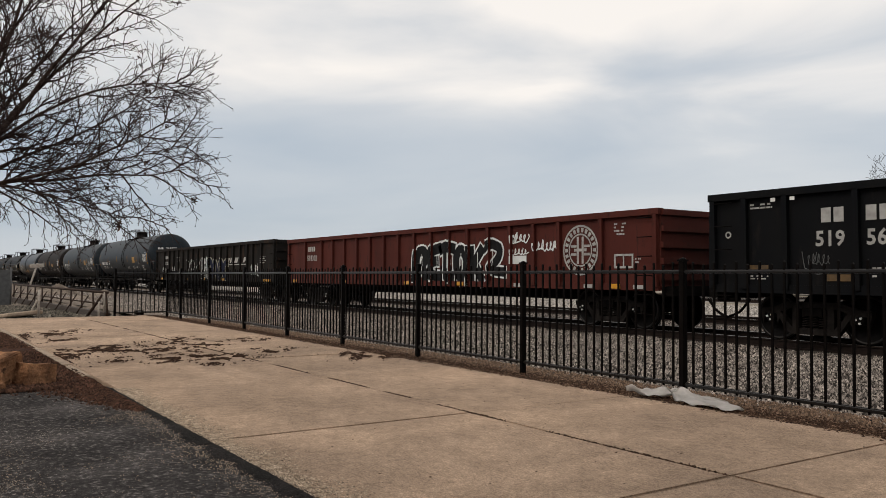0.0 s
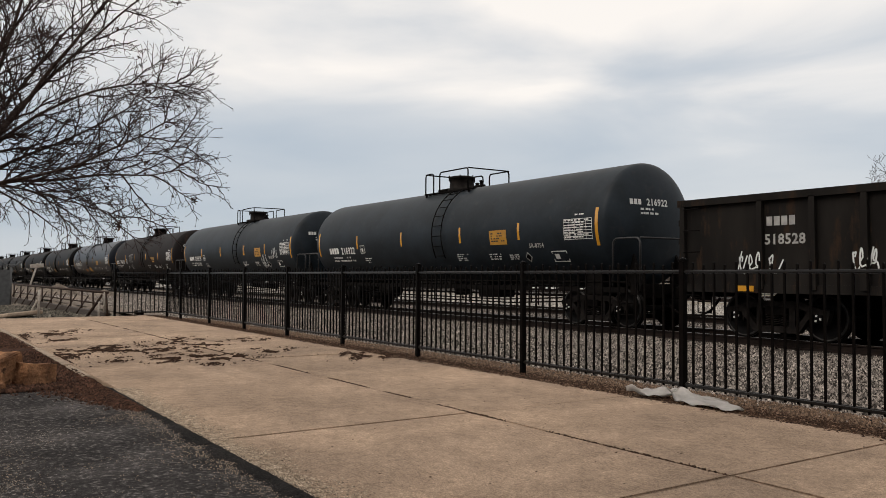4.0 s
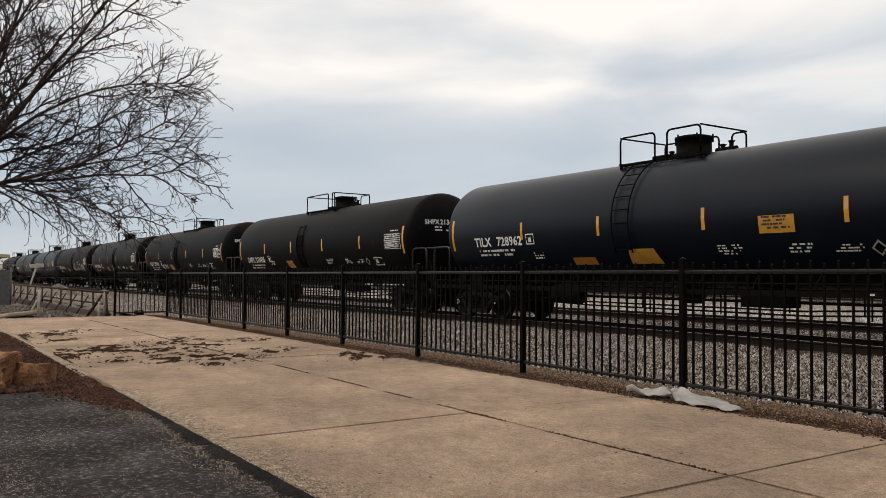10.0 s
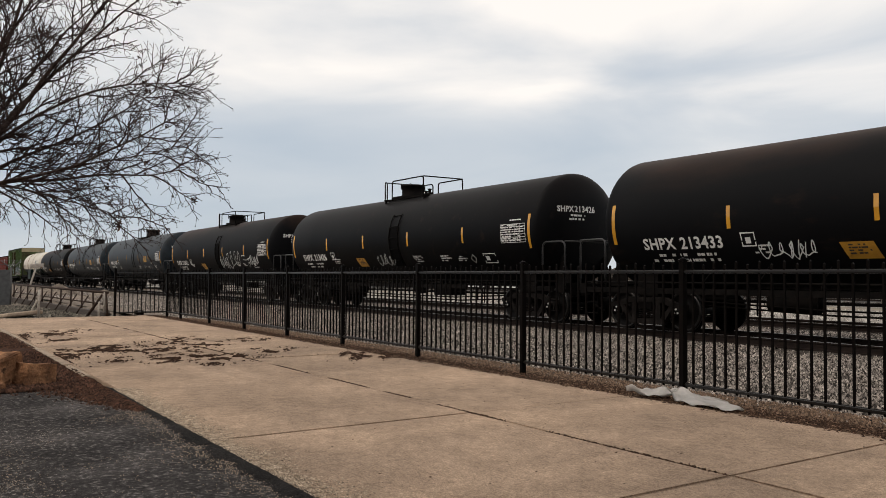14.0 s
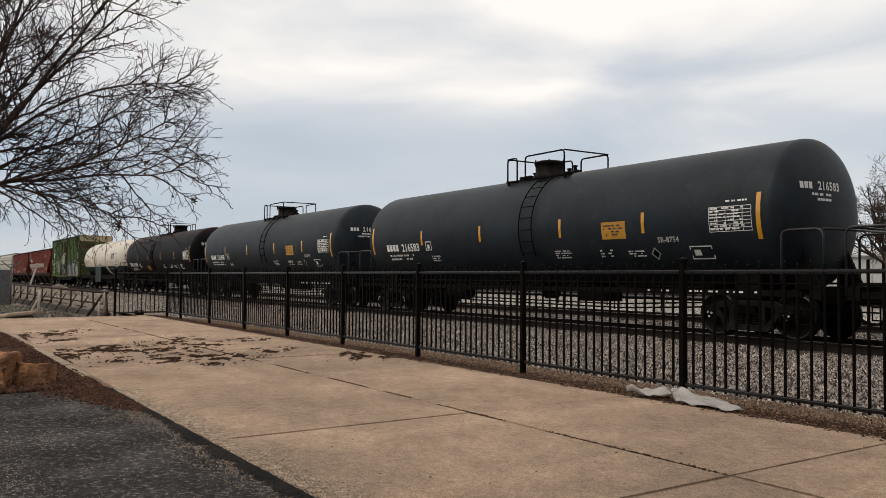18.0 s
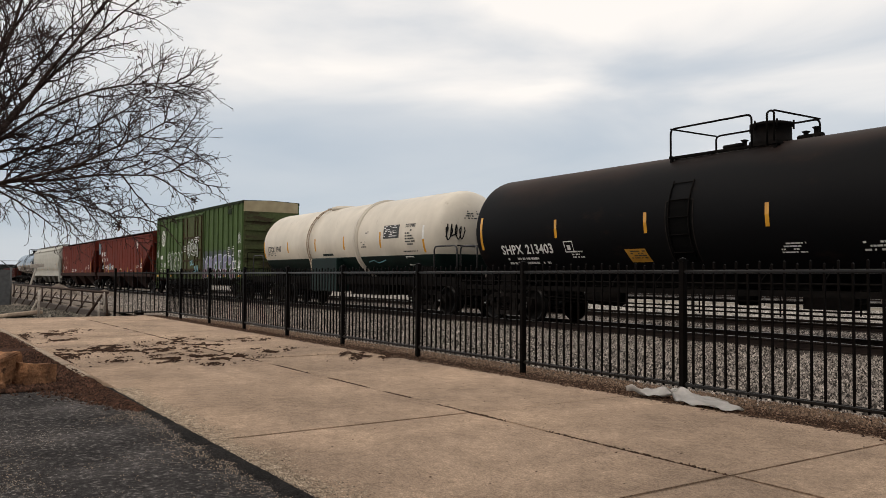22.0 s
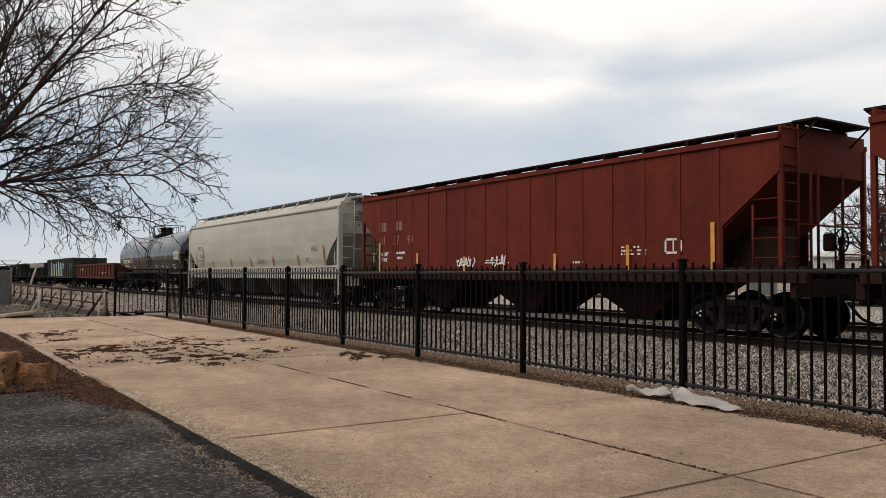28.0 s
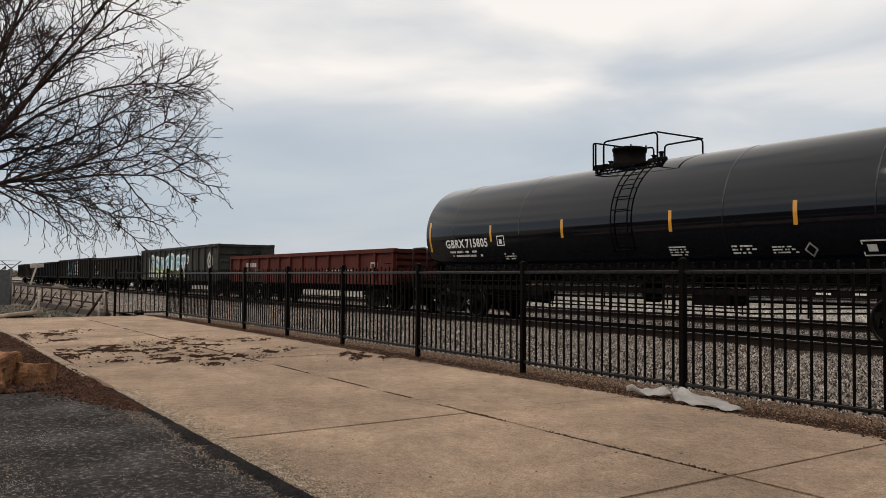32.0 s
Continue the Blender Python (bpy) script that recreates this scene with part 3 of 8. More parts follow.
def ballast_stones():
    def near(rng):
        x = -3.0 - 24 * rng.random() ** 1.35
        y = 7.1 + 7.2 * rng.random() ** 0.93
        if y < 7.9 and rng.random() > (y - 7.0) / 0.9:
            y += 0.9
        return x, y, max(ballast_top(x, y), -0.05 - 0.087 * (y - 6.0)) + rng.uniform(-0.01, 0.02)
    stone_field("ballast_stones", 88000, near, 0.0195, M_STONE, "grey and tan crushed ballast stones", "gravel", 5, 1.25)

    def between(rng):
        x = rng.uniform(-60, -4)
        y = rng.uniform(14.0, 20.4)
        return x, y, ballast_top(x, y) + 0.01
    stone_field("ballast_stones", 60000, between, 0.03, M_STONE, "crushed ballast stones around the ties", "gravel", 6, 1.1)

    def far(rng):
        x = rng.uniform(-75, -24)
        y = rng.uniform(6.8, 14.2)
        return x, y, ballast_top(x, y) + 0.012
    stone_field("ballast_stones", 40000, far, 0.036, M_STONE, "grey crushed ballast stones", "gravel", 7)

    def strip(rng):
        x = -2.5 - 22.5 * rng.random() ** 1.2
        y = 5.97 + 2.0 * rng.random() ** 1.15
        return x, y, -0.025 - 0.087 * (y - 6.0)
    stone_field("strip_stones", 42000, strip, 0.017, M_SOIL, "small stones and soil along the fence foot", "gravel", 8)

    def strip_leaf(rng):
        x = -2.5 - 22.5 * rng.random() ** 1.2
        y = rng.gauss(6.3, 0.24) + 0.12 * noise.noise((x * 1.7, 0, 0))
        if y < 5.9 + 0.12 * noise.noise((x * 2.5, 3, 0)):
            y = rng.uniform(5.95, 6.5)
        return x, y, 0.006 - 0.087 * max(0, (y - 6.0))
    stone_field("leaf_litter", 11000, strip_leaf, 0.014, M_LITTER, "dry brown leaves caught along the fence foot", "leaves", 9, 0.5)


def rail_track(y, x0, x1, top, name, label, ties=True):
    tr = empty(name, label, "railway track")
    tr["kind"] = "structure"
    prof = [(-0.07, 0), (0.07, 0), (0.07, 0.012), (0.012, 0.035), (0.012, 0.13), (0.036, 0.14), (0.036, 0.168), (-0.036, 0.168), (-0.036, 0.14), (-0.012, 0.13), (-0.012, 0.035), (-0.07, 0.012)]
    for s in (-1, 1):
        bm = bmesh.new()
        prism(bm, [(y + s * HALF_GAUGE + a, top - 0.17 + b) for a, b in prof], x0, x1)
        rail = part("rail", bm, M_RAIL, tr, "rust-brown steel rail")
        bm = bmesh.new()
        box(bm, x0, x1, y + s * HALF_GAUGE - 0.03, y + s * HALF_GAUGE + 0.03, top - 0.002, top + 0.003)
        part("rail_head", bm, M_RAILHEAD, rail, "polished running surface")
    if ties:
        bm = bmesh.new()
        box(bm, -0.115, 0.115, y - 1.3, y + 1.3, top - 0.33, top - 0.172)
        bmesh.ops.bevel(bm, geom=list(bm.edges), offset=0.012, affect="EDGES")
        me = mesh_of(bm, "tie", M_TIE)
        for i in range(int((min(x1, 8) - max(x0, -75)) / 0.5)):
            part("tie", me, None, tr).location = (max(x0, -75) + i * 0.5, 0, 0)
    return tr


# ---- fence ----
FENCE_Y = 6.57


def picket_panel(fence, ax, ay, bx, by, posts_end=True):
    """Rails and pickets between two post centres."""
    length = math.hypot(bx - ax, by - ay)
    turn = math.atan2(by - ay, bx - ax)
    m = Matrix.Translation((ax, ay, 0)) @ Matrix.Rotation(turn, 4, "Z")
    n = round(length / 0.126) - 1
    for z0, z1, nm in ((1.205, 1.245, "top_rail"), (0.075, 0.115, "bottom_rail")):
        bm = bmesh.new()
        box(bm, 0.03, length - 0.03, -0.02, 0.02, z0, z1)
        bmesh.ops.bevel(bm, geom=[e for e in bm.edges if abs(e.verts[0].co.x - e.verts[1].co.x) > 0.1], offset=0.011, segments=3, affect="EDGES")
        part(nm, bm, M_IRON_LIT, fence).matrix_local = m
    for i in range(n):
        me = PICKETS[i % 2]
        part("picket", me, None, fence).matrix_local = m @ Matrix.Translation(((i + 1) * length / (n + 1), 0, 0))


def make_picket(top):
    bm = bmesh.new()
    v = box(bm, -0.0095, 0.0095, -0.0095, 0.0095, 0.06, top - 0.012)
    tip = bm.verts.new((0, 0, top))
    fs = [f for f in bm.faces if all(p.co.z > top - 0.04 for p in f.verts)]
    ring = list(fs[0].verts)
    bm.faces.remove(fs[0])
    for a, b in zip(ring, ring[1:] + ring[:1]):
        bm.faces.new([a, b, tip])
    return mesh_of(bm, "picket", M_IRON)


PICKETS = [make_picket(1.325), make_picket(1.3)]


def fence_post(fence, x, y, height=1.36):
    bm = bmesh.new()
    box(bm, x - 0.032, x + 0.032, y - 0.032, y + 0.032, -0.25, height - 0.03)
    bmesh.ops.bevel(bm, geom=[e for e in bm.edges if abs(e.verts[0].co.z - e.verts[1].co.z) > 0.1], offset=0.006, segments=2, affect="EDGES")
    p = part("post", bm, M_IRON, fence)
    bm = bmesh.new()
    box(bm, x - 0.04, x + 0.04, y - 0.04, y + 0.04, height - 0.03, height - 0.012)
    lathe(bm, [(0, 0.034), (0.012, 0.026), (0.022, 0.0)], "z", 8, (x, y, height - 0.012))
    part("cap", bm, M_IRON, p)


def fences():
    fence = empty("picket_fence", "black ornamental steel picket fence along the gravel", "fence")
    xs = [-0.45, -2.97, -5.49, -8.02, -10.53, -13.06, -15.55, -18.03, -20.56, -23.1, -24.5]
    for x in xs:
        fence_post(fence, x, FENCE_Y)
    for a, b in zip(xs, xs[1:]):
        picket_panel(fence, b, FENCE_Y, a, FENCE_Y)
    fence_post(fence, -24.45, 5.1)
    picket_panel(fence, -24.45, 5.1, -24.5, FENCE_Y)


def reflection_wall():
    """An added wall behind the asphalt, out of view, that cuts low sky from the fence's reflections."""
    bm = bmesh.new()
    box(bm, -46, 46, -14.4, -14, -0.4, 3.2)
    tagged(new("unseen_wall_south", mesh_of(bm, "unseen_wall_south", M_BRICK)), "unseen brown wall added to darken fence reflections", "wall", "", "structure")


def shade_block():
    """An added block behind the viewer, out of view, that shades the right of the slab."""
    bm = bmesh.new()
    box(bm, -3.9, 24.0, -13.9, -1.4, -0.4, 9.5)
    tagged(new("unseen_shade_block", mesh_of(bm, "unseen_shade_block", M_BRICK)), "unseen brown block added to shade the right of the slab", "wall", "", "structure")


reflection_wall()
shade_block()
pavement()
ballast()
fences()

# ---- the train ----
WHEEL_R = 0.457


def run(t):
    """How far the train has gone along the track at t seconds."""
    n = (t - 16) / 16
    return 10.9126 * (t - 16) + 1.7919 * n ** 2 - 3.1274 * n ** 3 - 0.6557 * n ** 4 + 1.2530 * n ** 5 - 0.1151 * n ** 6


CARS = []
WHEELS = {-1: [], 1: []}


def make_wheelset():
    bm = bmesh.new()
    for s in (-1, 1):
        y = s * HALF_GAUGE
        lathe(bm, [(-s * 0.07, 0.10), (-s * 0.07, 0.485), (-s * 0.04, 0.485), (-s * 0.035, WHEEL_R), (s * 0.06, WHEEL_R - 0.006), (s * 0.06, 0.39), (s * 0.02, 0.36), (s * 0.03, 0.16), (s * 0.07, 0.13)], "y", 28, (0, y, 0))
        lathe(bm, [(0.0, 0.398), (s * 0.062, 0.398), (s * 0.062, WHEEL_R - 0.004), (s * 0.0, WHEEL_R + 0.001)], "y", 28, (0, y, 0), 1)
        lathe(bm, [(0, 0.10), (s * 0.30, 0.10), (s * 0.33, 0.07), (s * 0.34, 0.0)], "y", 14, (0, y, 0))
        for k in range(3):
            a = k * 2.0944
            box(bm, 0.055 * math.cos(a) - 0.018, 0.055 * math.cos(a) + 0.018, y + s * 0.325, y + s * 0.352, 0.055 * math.sin(a) - 0.018, 0.055 * math.sin(a) + 0.018, 2)
    lathe(bm, [(-0.7, 0.075), (0.7, 0.075)], "y", 10)
    return mesh_of(bm, "wheelset", [M_WHEEL, M_TREAD, M_WHITE])


def make_side_frame(y):
    bm = bmesh.new()
    y0, y1 = (y - 0.07, y + 0.07)
    plate(bm, [(-1.12, 0.52), (-1.12, 0.62), (-0.8, 0.66), (-0.55, 0.76), (0.55, 0.76), (0.8, 0.66), (1.12, 0.62), (1.12, 0.52), (0.78, 0.53), (0.5, 0.63), (-0.5, 0.63), (-0.78, 0.53)], y0, y1)
    plate(bm, [(-0.78, 0.54), (-0.68, 0.57), (-0.42, 0.27), (0.42, 0.27), (0.68, 0.57), (0.78, 0.54), (0.48, 0.15), (-0.48, 0.15)], y0, y1)
    for s in (-1, 1):
        plate(bm, [(s * 0.29, 0.26), (s * 0.42, 0.26), (s * 0.42, 0.64), (s * 0.29, 0.64)], y0, y1)
        plate(bm, [(s * 1.12, 0.54), (s * 1.04, 0.33), (s * 1.02, 0.54)], y0 + 0.01, y1 - 0.01)
        plate(bm, [(s * 0.76, 0.54), (s * 0.74, 0.33), (s * 0.68, 0.50)], y0 + 0.01, y1 - 0.01)
    bmesh.ops.recalc_face_normals(bm, faces=list(bm.faces))
    return mesh_of(bm, "side_frame", M_TRUCK)


def make_spring():
    bm = bmesh.new()
    tube(bm, [(0.07 * math.cos(k * 1.2566), 0.07 * math.sin(k * 1.2566), 0.28 + 0.22 * k / 25) for k in range(26)], 0.014, 4)
    return mesh_of(bm, "spring", M_TRUCK)


def make_bolster():
    bm = bmesh.new()
    box(bm, -0.2, 0.2, -1.1, 1.1, 0.5, 0.66)
    lathe(bm, [(0.66, 0.2), (0.76, 0.2)], "z", 16)
    for s in (-1, 1):
        box(bm, s * 0.34 - 0.05, s * 0.34 + 0.05, -0.9, 0.9, 0.36, 0.44)
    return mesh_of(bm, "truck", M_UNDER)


WHEELSET, BOLSTER = make_wheelset(), make_bolster()
FRAMES = {s: make_side_frame(s * 1.0) for s in (-1, 1)}
SPRING = make_spring()


def truck(car, x):
    tk = part("truck", BOLSTER, None, car, "grimy three-piece freight truck")
    tk.location = (x, 0, 0)
    for s in (-1, 1):
        part("side_frame", FRAMES[s], None, tk)
        for dx in (-0.17, 0.0, 0.17):
            part("spring", SPRING, None, tk).location = (dx, s * 1.0, 0)
        WHEELS[s].append(part("wheelset", WHEELSET, None, tk, "steel wheels with polished treads"))
        WHEELS[s][-1].location = (s * 0.89, 0, WHEEL_R)


def make_coupler():
    bm = bmesh.new()
    box(bm, -0.55, 0.0, -0.07, 0.07, 0.78, 0.93)
    box(bm, -0.04, 0.14, -0.16, 0.1, 0.7, 1.0)
    box(bm, 0.08, 0.24, 0.02, 0.16, 0.72, 0.98)
    bmesh.ops.bevel(bm, geom=list(bm.edges), offset=0.03, affect="EDGES")
    tube(bm, rounded([(-0.15, -0.3, 0.75), (0.1, -0.3, 0.45), (0.35, -0.25, 0.35)], 0.15), 0.03, 6)
    return mesh_of(bm, "coupler", M_UNDER)


COUPLER = make_coupler()


def running_gear(car, half, centres, sill=(0.28, 0.7, 0.98)):
    """Trucks, couplers and the centre sill common to all cars."""
    for s in (-1, 1):
        truck(car, s * centres)
        c = part("coupler", COUPLER, None, car)
        c.matrix_local = pose(s * (half - 0.22), 0, 0, 0, 0, 0 if s > 0 else 180)
    w, z0, z1 = sill
    return w, z0, z1


def end_rail(car, x0, x1, y, z0, z1, name="end_handrail"):
    bm = bmesh.new()
    tube(bm, rounded([(x0, y, z0), (x0, y, z1), (x1, y, z1), (x1, y, z0)], 0.16), 0.026, 6)
    return part(name, bm, M_GRAB, car)


def brake_wheel(car, x, y, z):
    bm = bmesh.new()
    pts = [(x, y + 0.23 * math.cos(k * math.pi / 10), z + 0.23 * math.sin(k * math.pi / 10)) for k in range(21)]
    tube(bm, pts, 0.018, 5)
    for k in range(6):
        a = k * 1.0472 + 0.5
        tube(bm, [(x, y, z), (x, y + 0.22 * math.cos(a), z + 0.22 * math.sin(a))], 0.014, 4)
    lathe(bm, [(-0.05, 0.06), (0.03, 0.06)], "x", 8, (x, y, z))
    tube(bm, [(x - 0.03, y, z), (x - 0.03, y, 1.0)], 0.03, 6)
    part("brake_wheel", bm, M_UNDER, car)


def small(quads, mat, car, onto, name="small_print", label="", lift=0.006):
    """Unreadable small writing: many bars as one part."""
    return tagged(lay(name, quads, mat, car, onto, label, lift), "", "", "", "stuff")


# ---- tank cars ----
TANK_R, TANK_Z = 1.53, 2.51


def tank_onto(u, v, lift):
    r = TANK_R + lift
    return u, -math.sqrt(max(r * r - (v - TANK_Z) ** 2, 0)), v


def tank_shell(half, r, z, depth=0.44, seg=64):
    bm = bmesh.new()
    head = [(math.cos(a * math.pi / 2 / 12) ** 0.92, math.sin(a * math.pi / 2 / 12) ** 0.92) for a in range(13)]
    prof = [(-half - depth * c, r * s) for c, s in head] + [(x, r) for x in np.linspace(-half, half, 9)[1:-1]] + [(half + depth * c, r * s) for c, s in head[::-1]]
    prof[0] = (prof[0][0], 0.0)
    prof[-1] = (prof[-1][0], 0.0)
    lathe(bm, prof, "x", seg, (0, 0, z))
    return bm


def ring_bm(x, r, z, wide=0.05, proud=0.012, seg=56):
    bm = bmesh.new()
    lathe(bm, [(x - wide / 2, r - 0.02), (x - wide / 2, r + proud), (x + wide / 2, r + proud), (x + wide / 2, r - 0.02)], "x", seg, (0, 0, z))
    return bm


def platform(car, x0, x1, dome_x, style):
    """Top walkway with its guard rails, dome housing and valves."""
    top = TANK_Z + TANK_R
    rx = 0.4
    bm = bmesh.new()
    for y0, y1 in ((-0.78, -0.52), (0.52, 0.78)):
        for k in range(3):
            yy = y0 + (y1 - y0) * k / 2
            box(bm, x0, x1, yy - 0.02, yy + 0.02, top - 0.13, top - 0.09)
    for x in np.linspace(x0, x1, 16):
        for s in (-1, 1):
            box(bm, x - 0.012, x + 0.012, min(s * 0.52, s * 0.78), max(s * 0.52, s * 0.78), top - 0.125, top - 0.1)
    for x in (x0, x1):
        box(bm, x - 0.04, x + 0.04, -0.82, 0.82, top - 0.13, top - 0.08)
        for y in (-0.76, 0.76):
            box(bm, x - 0.03, x + 0.03, y - 0.03, y + 0.03, top - 0.42, top - 0.1)
    pf = part("platform", bm, M_UNDER, car, "steel walkway grating on the tank top")
    z0, z1 = top - 0.14, top + 0.54
    for y in (-0.8, 0.8):
        split = dome_x + (-0.35 if (y < 0) == (dome_x < 0.2) else 0.2)
        for a, b in ((x0, split - 0.12), (split + 0.24, x1)):
            bm = bmesh.new()
            tube(bm, rounded([(a, y, z0), (a, y, z1), (b, y, z1), (b, y, z0)], 0.12), 0.023, 6)
            part("guard_rail", bm, M_UNDER, pf)
    for x in (x0, x1):
        bm = bmesh.new()
        tube(bm, [(x, -0.8, z1), (x, 0.8, z1)], 0.022, 6)
        part("guard_rail", bm, M_UNDER, pf)
    bm = bmesh.new()
    lathe(bm, [(top - 0.08, rx + 0.06), (top + 0.05, rx + 0.06), (top + 0.06, rx), (top + 0.36, rx), (top + 0.37, rx + 0.035), (top + 0.43, rx + 0.035), (top + 0.46, rx - 0.08), (top + 0.47, 0.0)], "z", 24, (dome_x, 0, 0))
    dome = part("dome", bm, M_TRUCK if style == "g" else M_UNDER, car, "round valve housing", False)
    for k in range(6):
        bm = bmesh.new()
        a = k * math.pi / 3 + 0.3
        px, py = dome_x + (rx + 0.045) * math.cos(a), (rx + 0.045) * math.sin(a)
        tube(bm, [(px, py, top + 0.28), (px, py, top + 0.47)], 0.022, 5)
        part("eyebolt", bm, M_UNDER, dome)
    bm = bmesh.new()
    for dx, h in ((0.72, 0.14), (0.95, 0.2), (-0.74, 0.16), (-0.95, 0.1)):
        lathe(bm, [(top - 0.06, 0.08), (top + h * 0.5, 0.08), (top + h * 0.5, 0.05), (top + h, 0.05), (top + h + 0.04, 0.09), (top + h + 0.06, 0.02)], "z", 8, (dome_x + dx, 0.1, 0))
    tube(bm, [(dome_x + 0.55, 0.1, top + 0.06), (dome_x + 1.1, 0.1, top + 0.06)], 0.06, 6)
    tube(bm, [(dome_x - 0.55, -0.2, top + 0.05), (dome_x - 1.05, -0.2, top + 0.05)], 0.05, 6)
    part("valve", bm, M_UNDER, car)


def ladder(car, x0, x1, style):
    """Side ladder that follows the round of the tank."""
    lad = None
    pts = [TANK_Z + TANK_R * math.sin(a) for a in np.linspace(-0.5, 1.25, 15)]
    bm = bmesh.new()
    out = 0.07
    for x in (x0, x1):
        tube(bm, [(x, tank_onto(x, z, out)[1], z) for z in pts], 0.018, 5)
    lad = part("ladder", bm, M_UNDER, car)
    bm = bmesh.new()
    tube(bm, [(x0, 0, 0), (x1, 0, 0)], 0.013, 5)
    me = mesh_of(bm, "rung", M_UNDER)
    for a in np.linspace(-0.45, 1.2, 9):
        z = TANK_Z + TANK_R * math.sin(a)
        part("rung", me, None, lad).location = (0, tank_onto(0, z, out)[1], z)


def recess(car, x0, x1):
    """Flat near-black sheet behind a ladder, laid close on the jacket in place of a recess."""
    lay("ladder_panel", [(x0, x1, 1.55, 2.85)], M_PANEL, car, tank_onto, "flat near-black ladder panel", 0.004)
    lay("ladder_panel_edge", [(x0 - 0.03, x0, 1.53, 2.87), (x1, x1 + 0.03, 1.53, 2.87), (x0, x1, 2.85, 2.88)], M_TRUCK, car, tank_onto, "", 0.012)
    bm = bmesh.new()
    for x in (x0 + 0.08, x1 - 0.08):
        tube(bm, [(x, tank_onto(x, z, 0.03)[1], z) for z in np.linspace(1.6, 3.3, 8)], 0.018, 5)
    for z in np.linspace(1.75, 3.25, 5):
        y = tank_onto(0, z, 0.03)[1]
        tube(bm, [(x0 + 0.08, y, z), (x1 - 0.08, y, z)], 0.013, 5)
    part("ladder", bm, M_UNDER, car)


def tank_marks(car, number, scheme, rng):
    """Reflective strips, number, tables and placards of one tank car."""
    for x in (-7.68, 7.72):
        lay("reflector", [(x - 0.05, x + 0.05, 1.97, 2.88)], M_AMBER, car, tank_onto, "amber reflective strip")
    for x in {"g": (-4.5, -1.38, 2.02, 5.03 if number == "216868" else 4.77), "t": (-4.46, -1.6, 1.45, 4.52), "u": (-4.56, -1.6, 1.85, 4.8), "s": (-4.53, -1.55, 1.52, 4.66)}[scheme]:
        lay("reflector", [(x - 0.045, x + 0.045, 2.2, 2.66)], M_AMBER, car, tank_onto, "amber reflective strip")
    if number == "216519":
        lay("reflector", [(2.09, 2.16, 2.2, 2.66)], M_PLACARD, car, tank_onto, "amber reflective strip")
    # number and owner's mark
    x0, z0 = {"7289": -6.55, "7031": -7.39, "2165": -6.75, "2168": -6.78}.get(number[:4], -6.8), {"g": 2.03, "t": 2.07, "u": 2.07, "s": 1.83}[scheme]
    mark = {"7031": "GBRX", "7158": "GBRX", "7289": "TILX", "2134": "SHPX"}.get(number[:4])
    if mark:
        letter(mark, x0 - 0.05, z0, 0.25, M_WHITE, car, tank_onto, "white painted fleet code", 1.04)
    else:
        lay("owner_mark", mark_blocks(x0, z0, 0.25, 4, 0.62), M_WHITE, car, tank_onto)
    letter(number, x0 + (1.27 if number[:2] == "70" else 0.98), z0, 0.25, M_WHITE, car, tank_onto, "white painted car number", 1.17 if number[:2] == "70" else 1.02)
    small(bars(rng, x0 + 0.1, z0 - 0.33, 1.9, 0.23, 2, 0.75), M_WHITE, car, tank_onto)
    xb = -4.3
    if number == "703123":
        for k, txt in enumerate(("THERMAL PROTECTION", "SYSTEM EQUIPPED")):
            letter(txt, -3.3, 2.62 - 0.13 * k, 0.075, M_DULL, car, tank_onto, "dulled stencilled notice", 0.95)
        small(bars(rng, -3.3, 2.1, 1.1, 0.36, 5) + bars(rng, -3.1, 1.65, 0.8, 0.3, 4), M_DULL, car, tank_onto)
    if scheme == "g":
        letter("SR-8754", 5.15, 1.98, 0.12, M_DULL, car, tank_onto, "dulled stencilled line", 1.0)
    lay("class_box", [(xb, xb + 0.025, z0, z0 + 0.28), (xb + 0.3, xb + 0.325, z0, z0 + 0.28), (xb, xb + 0.325, z0, z0 + 0.025), (xb, xb + 0.325, z0 + 0.255, z0 + 0.28),
                      (xb + 0.1, xb + 0.22, z0 + 0.06, z0 + 0.18)], M_WHITE, car, tank_onto)
    # data table
    x0, x1, z0, z1 = (6.5, 7.56, 2.14, 2.64)
    if scheme == "g":
        x0, x1 = 6.56, 7.56
    q = [(x0, x1, z0 + i * 0.071, z0 + 0.012 + i * 0.071) for i in range(8)]
    q += [(x0 + i * (x1 - x0) / 5, x0 + 0.011 + i * (x1 - x0) / 5, z0, z1) for i in range(6)]
    q += bars(rng, x0 + 0.03, z0 + 0.01, x1 - x0 - 0.05, z1 - z0 - 0.02, 8, 0.85)
    small(q, M_WHITE, car, tank_onto, "data_table", "white stencilled test table")
    small(bars(rng, x0 + 0.4, z1 + 0.06, 0.65, 0.07, 1), M_WHITE, car, tank_onto)
    if scheme in "gt":
        u = {"216868": 3.35}.get(number, 3.48) if scheme == "g" else 2.75
        v = 2.1 if scheme == "g" else 2.07
        lay("placard", [(u, u + 0.76, v, v + (0.4 if scheme == "g" else 0.34))], M_PLACARD, car, tank_onto, "yellow notice panel")
        small(bars(rng, u + 0.07, v + 0.05, 0.62, 0.28, 4), M_BLACKMARK, car, tank_onto, "placard_print", "", 0.01)
    elif scheme == "s":
        lay("placard", [[(-2.2, 1.56), (-1.58, 1.56), (-1.68, 1.86), (-2.3, 1.86)]], M_PLACARD, car, tank_onto, "orange-yellow notice panel")
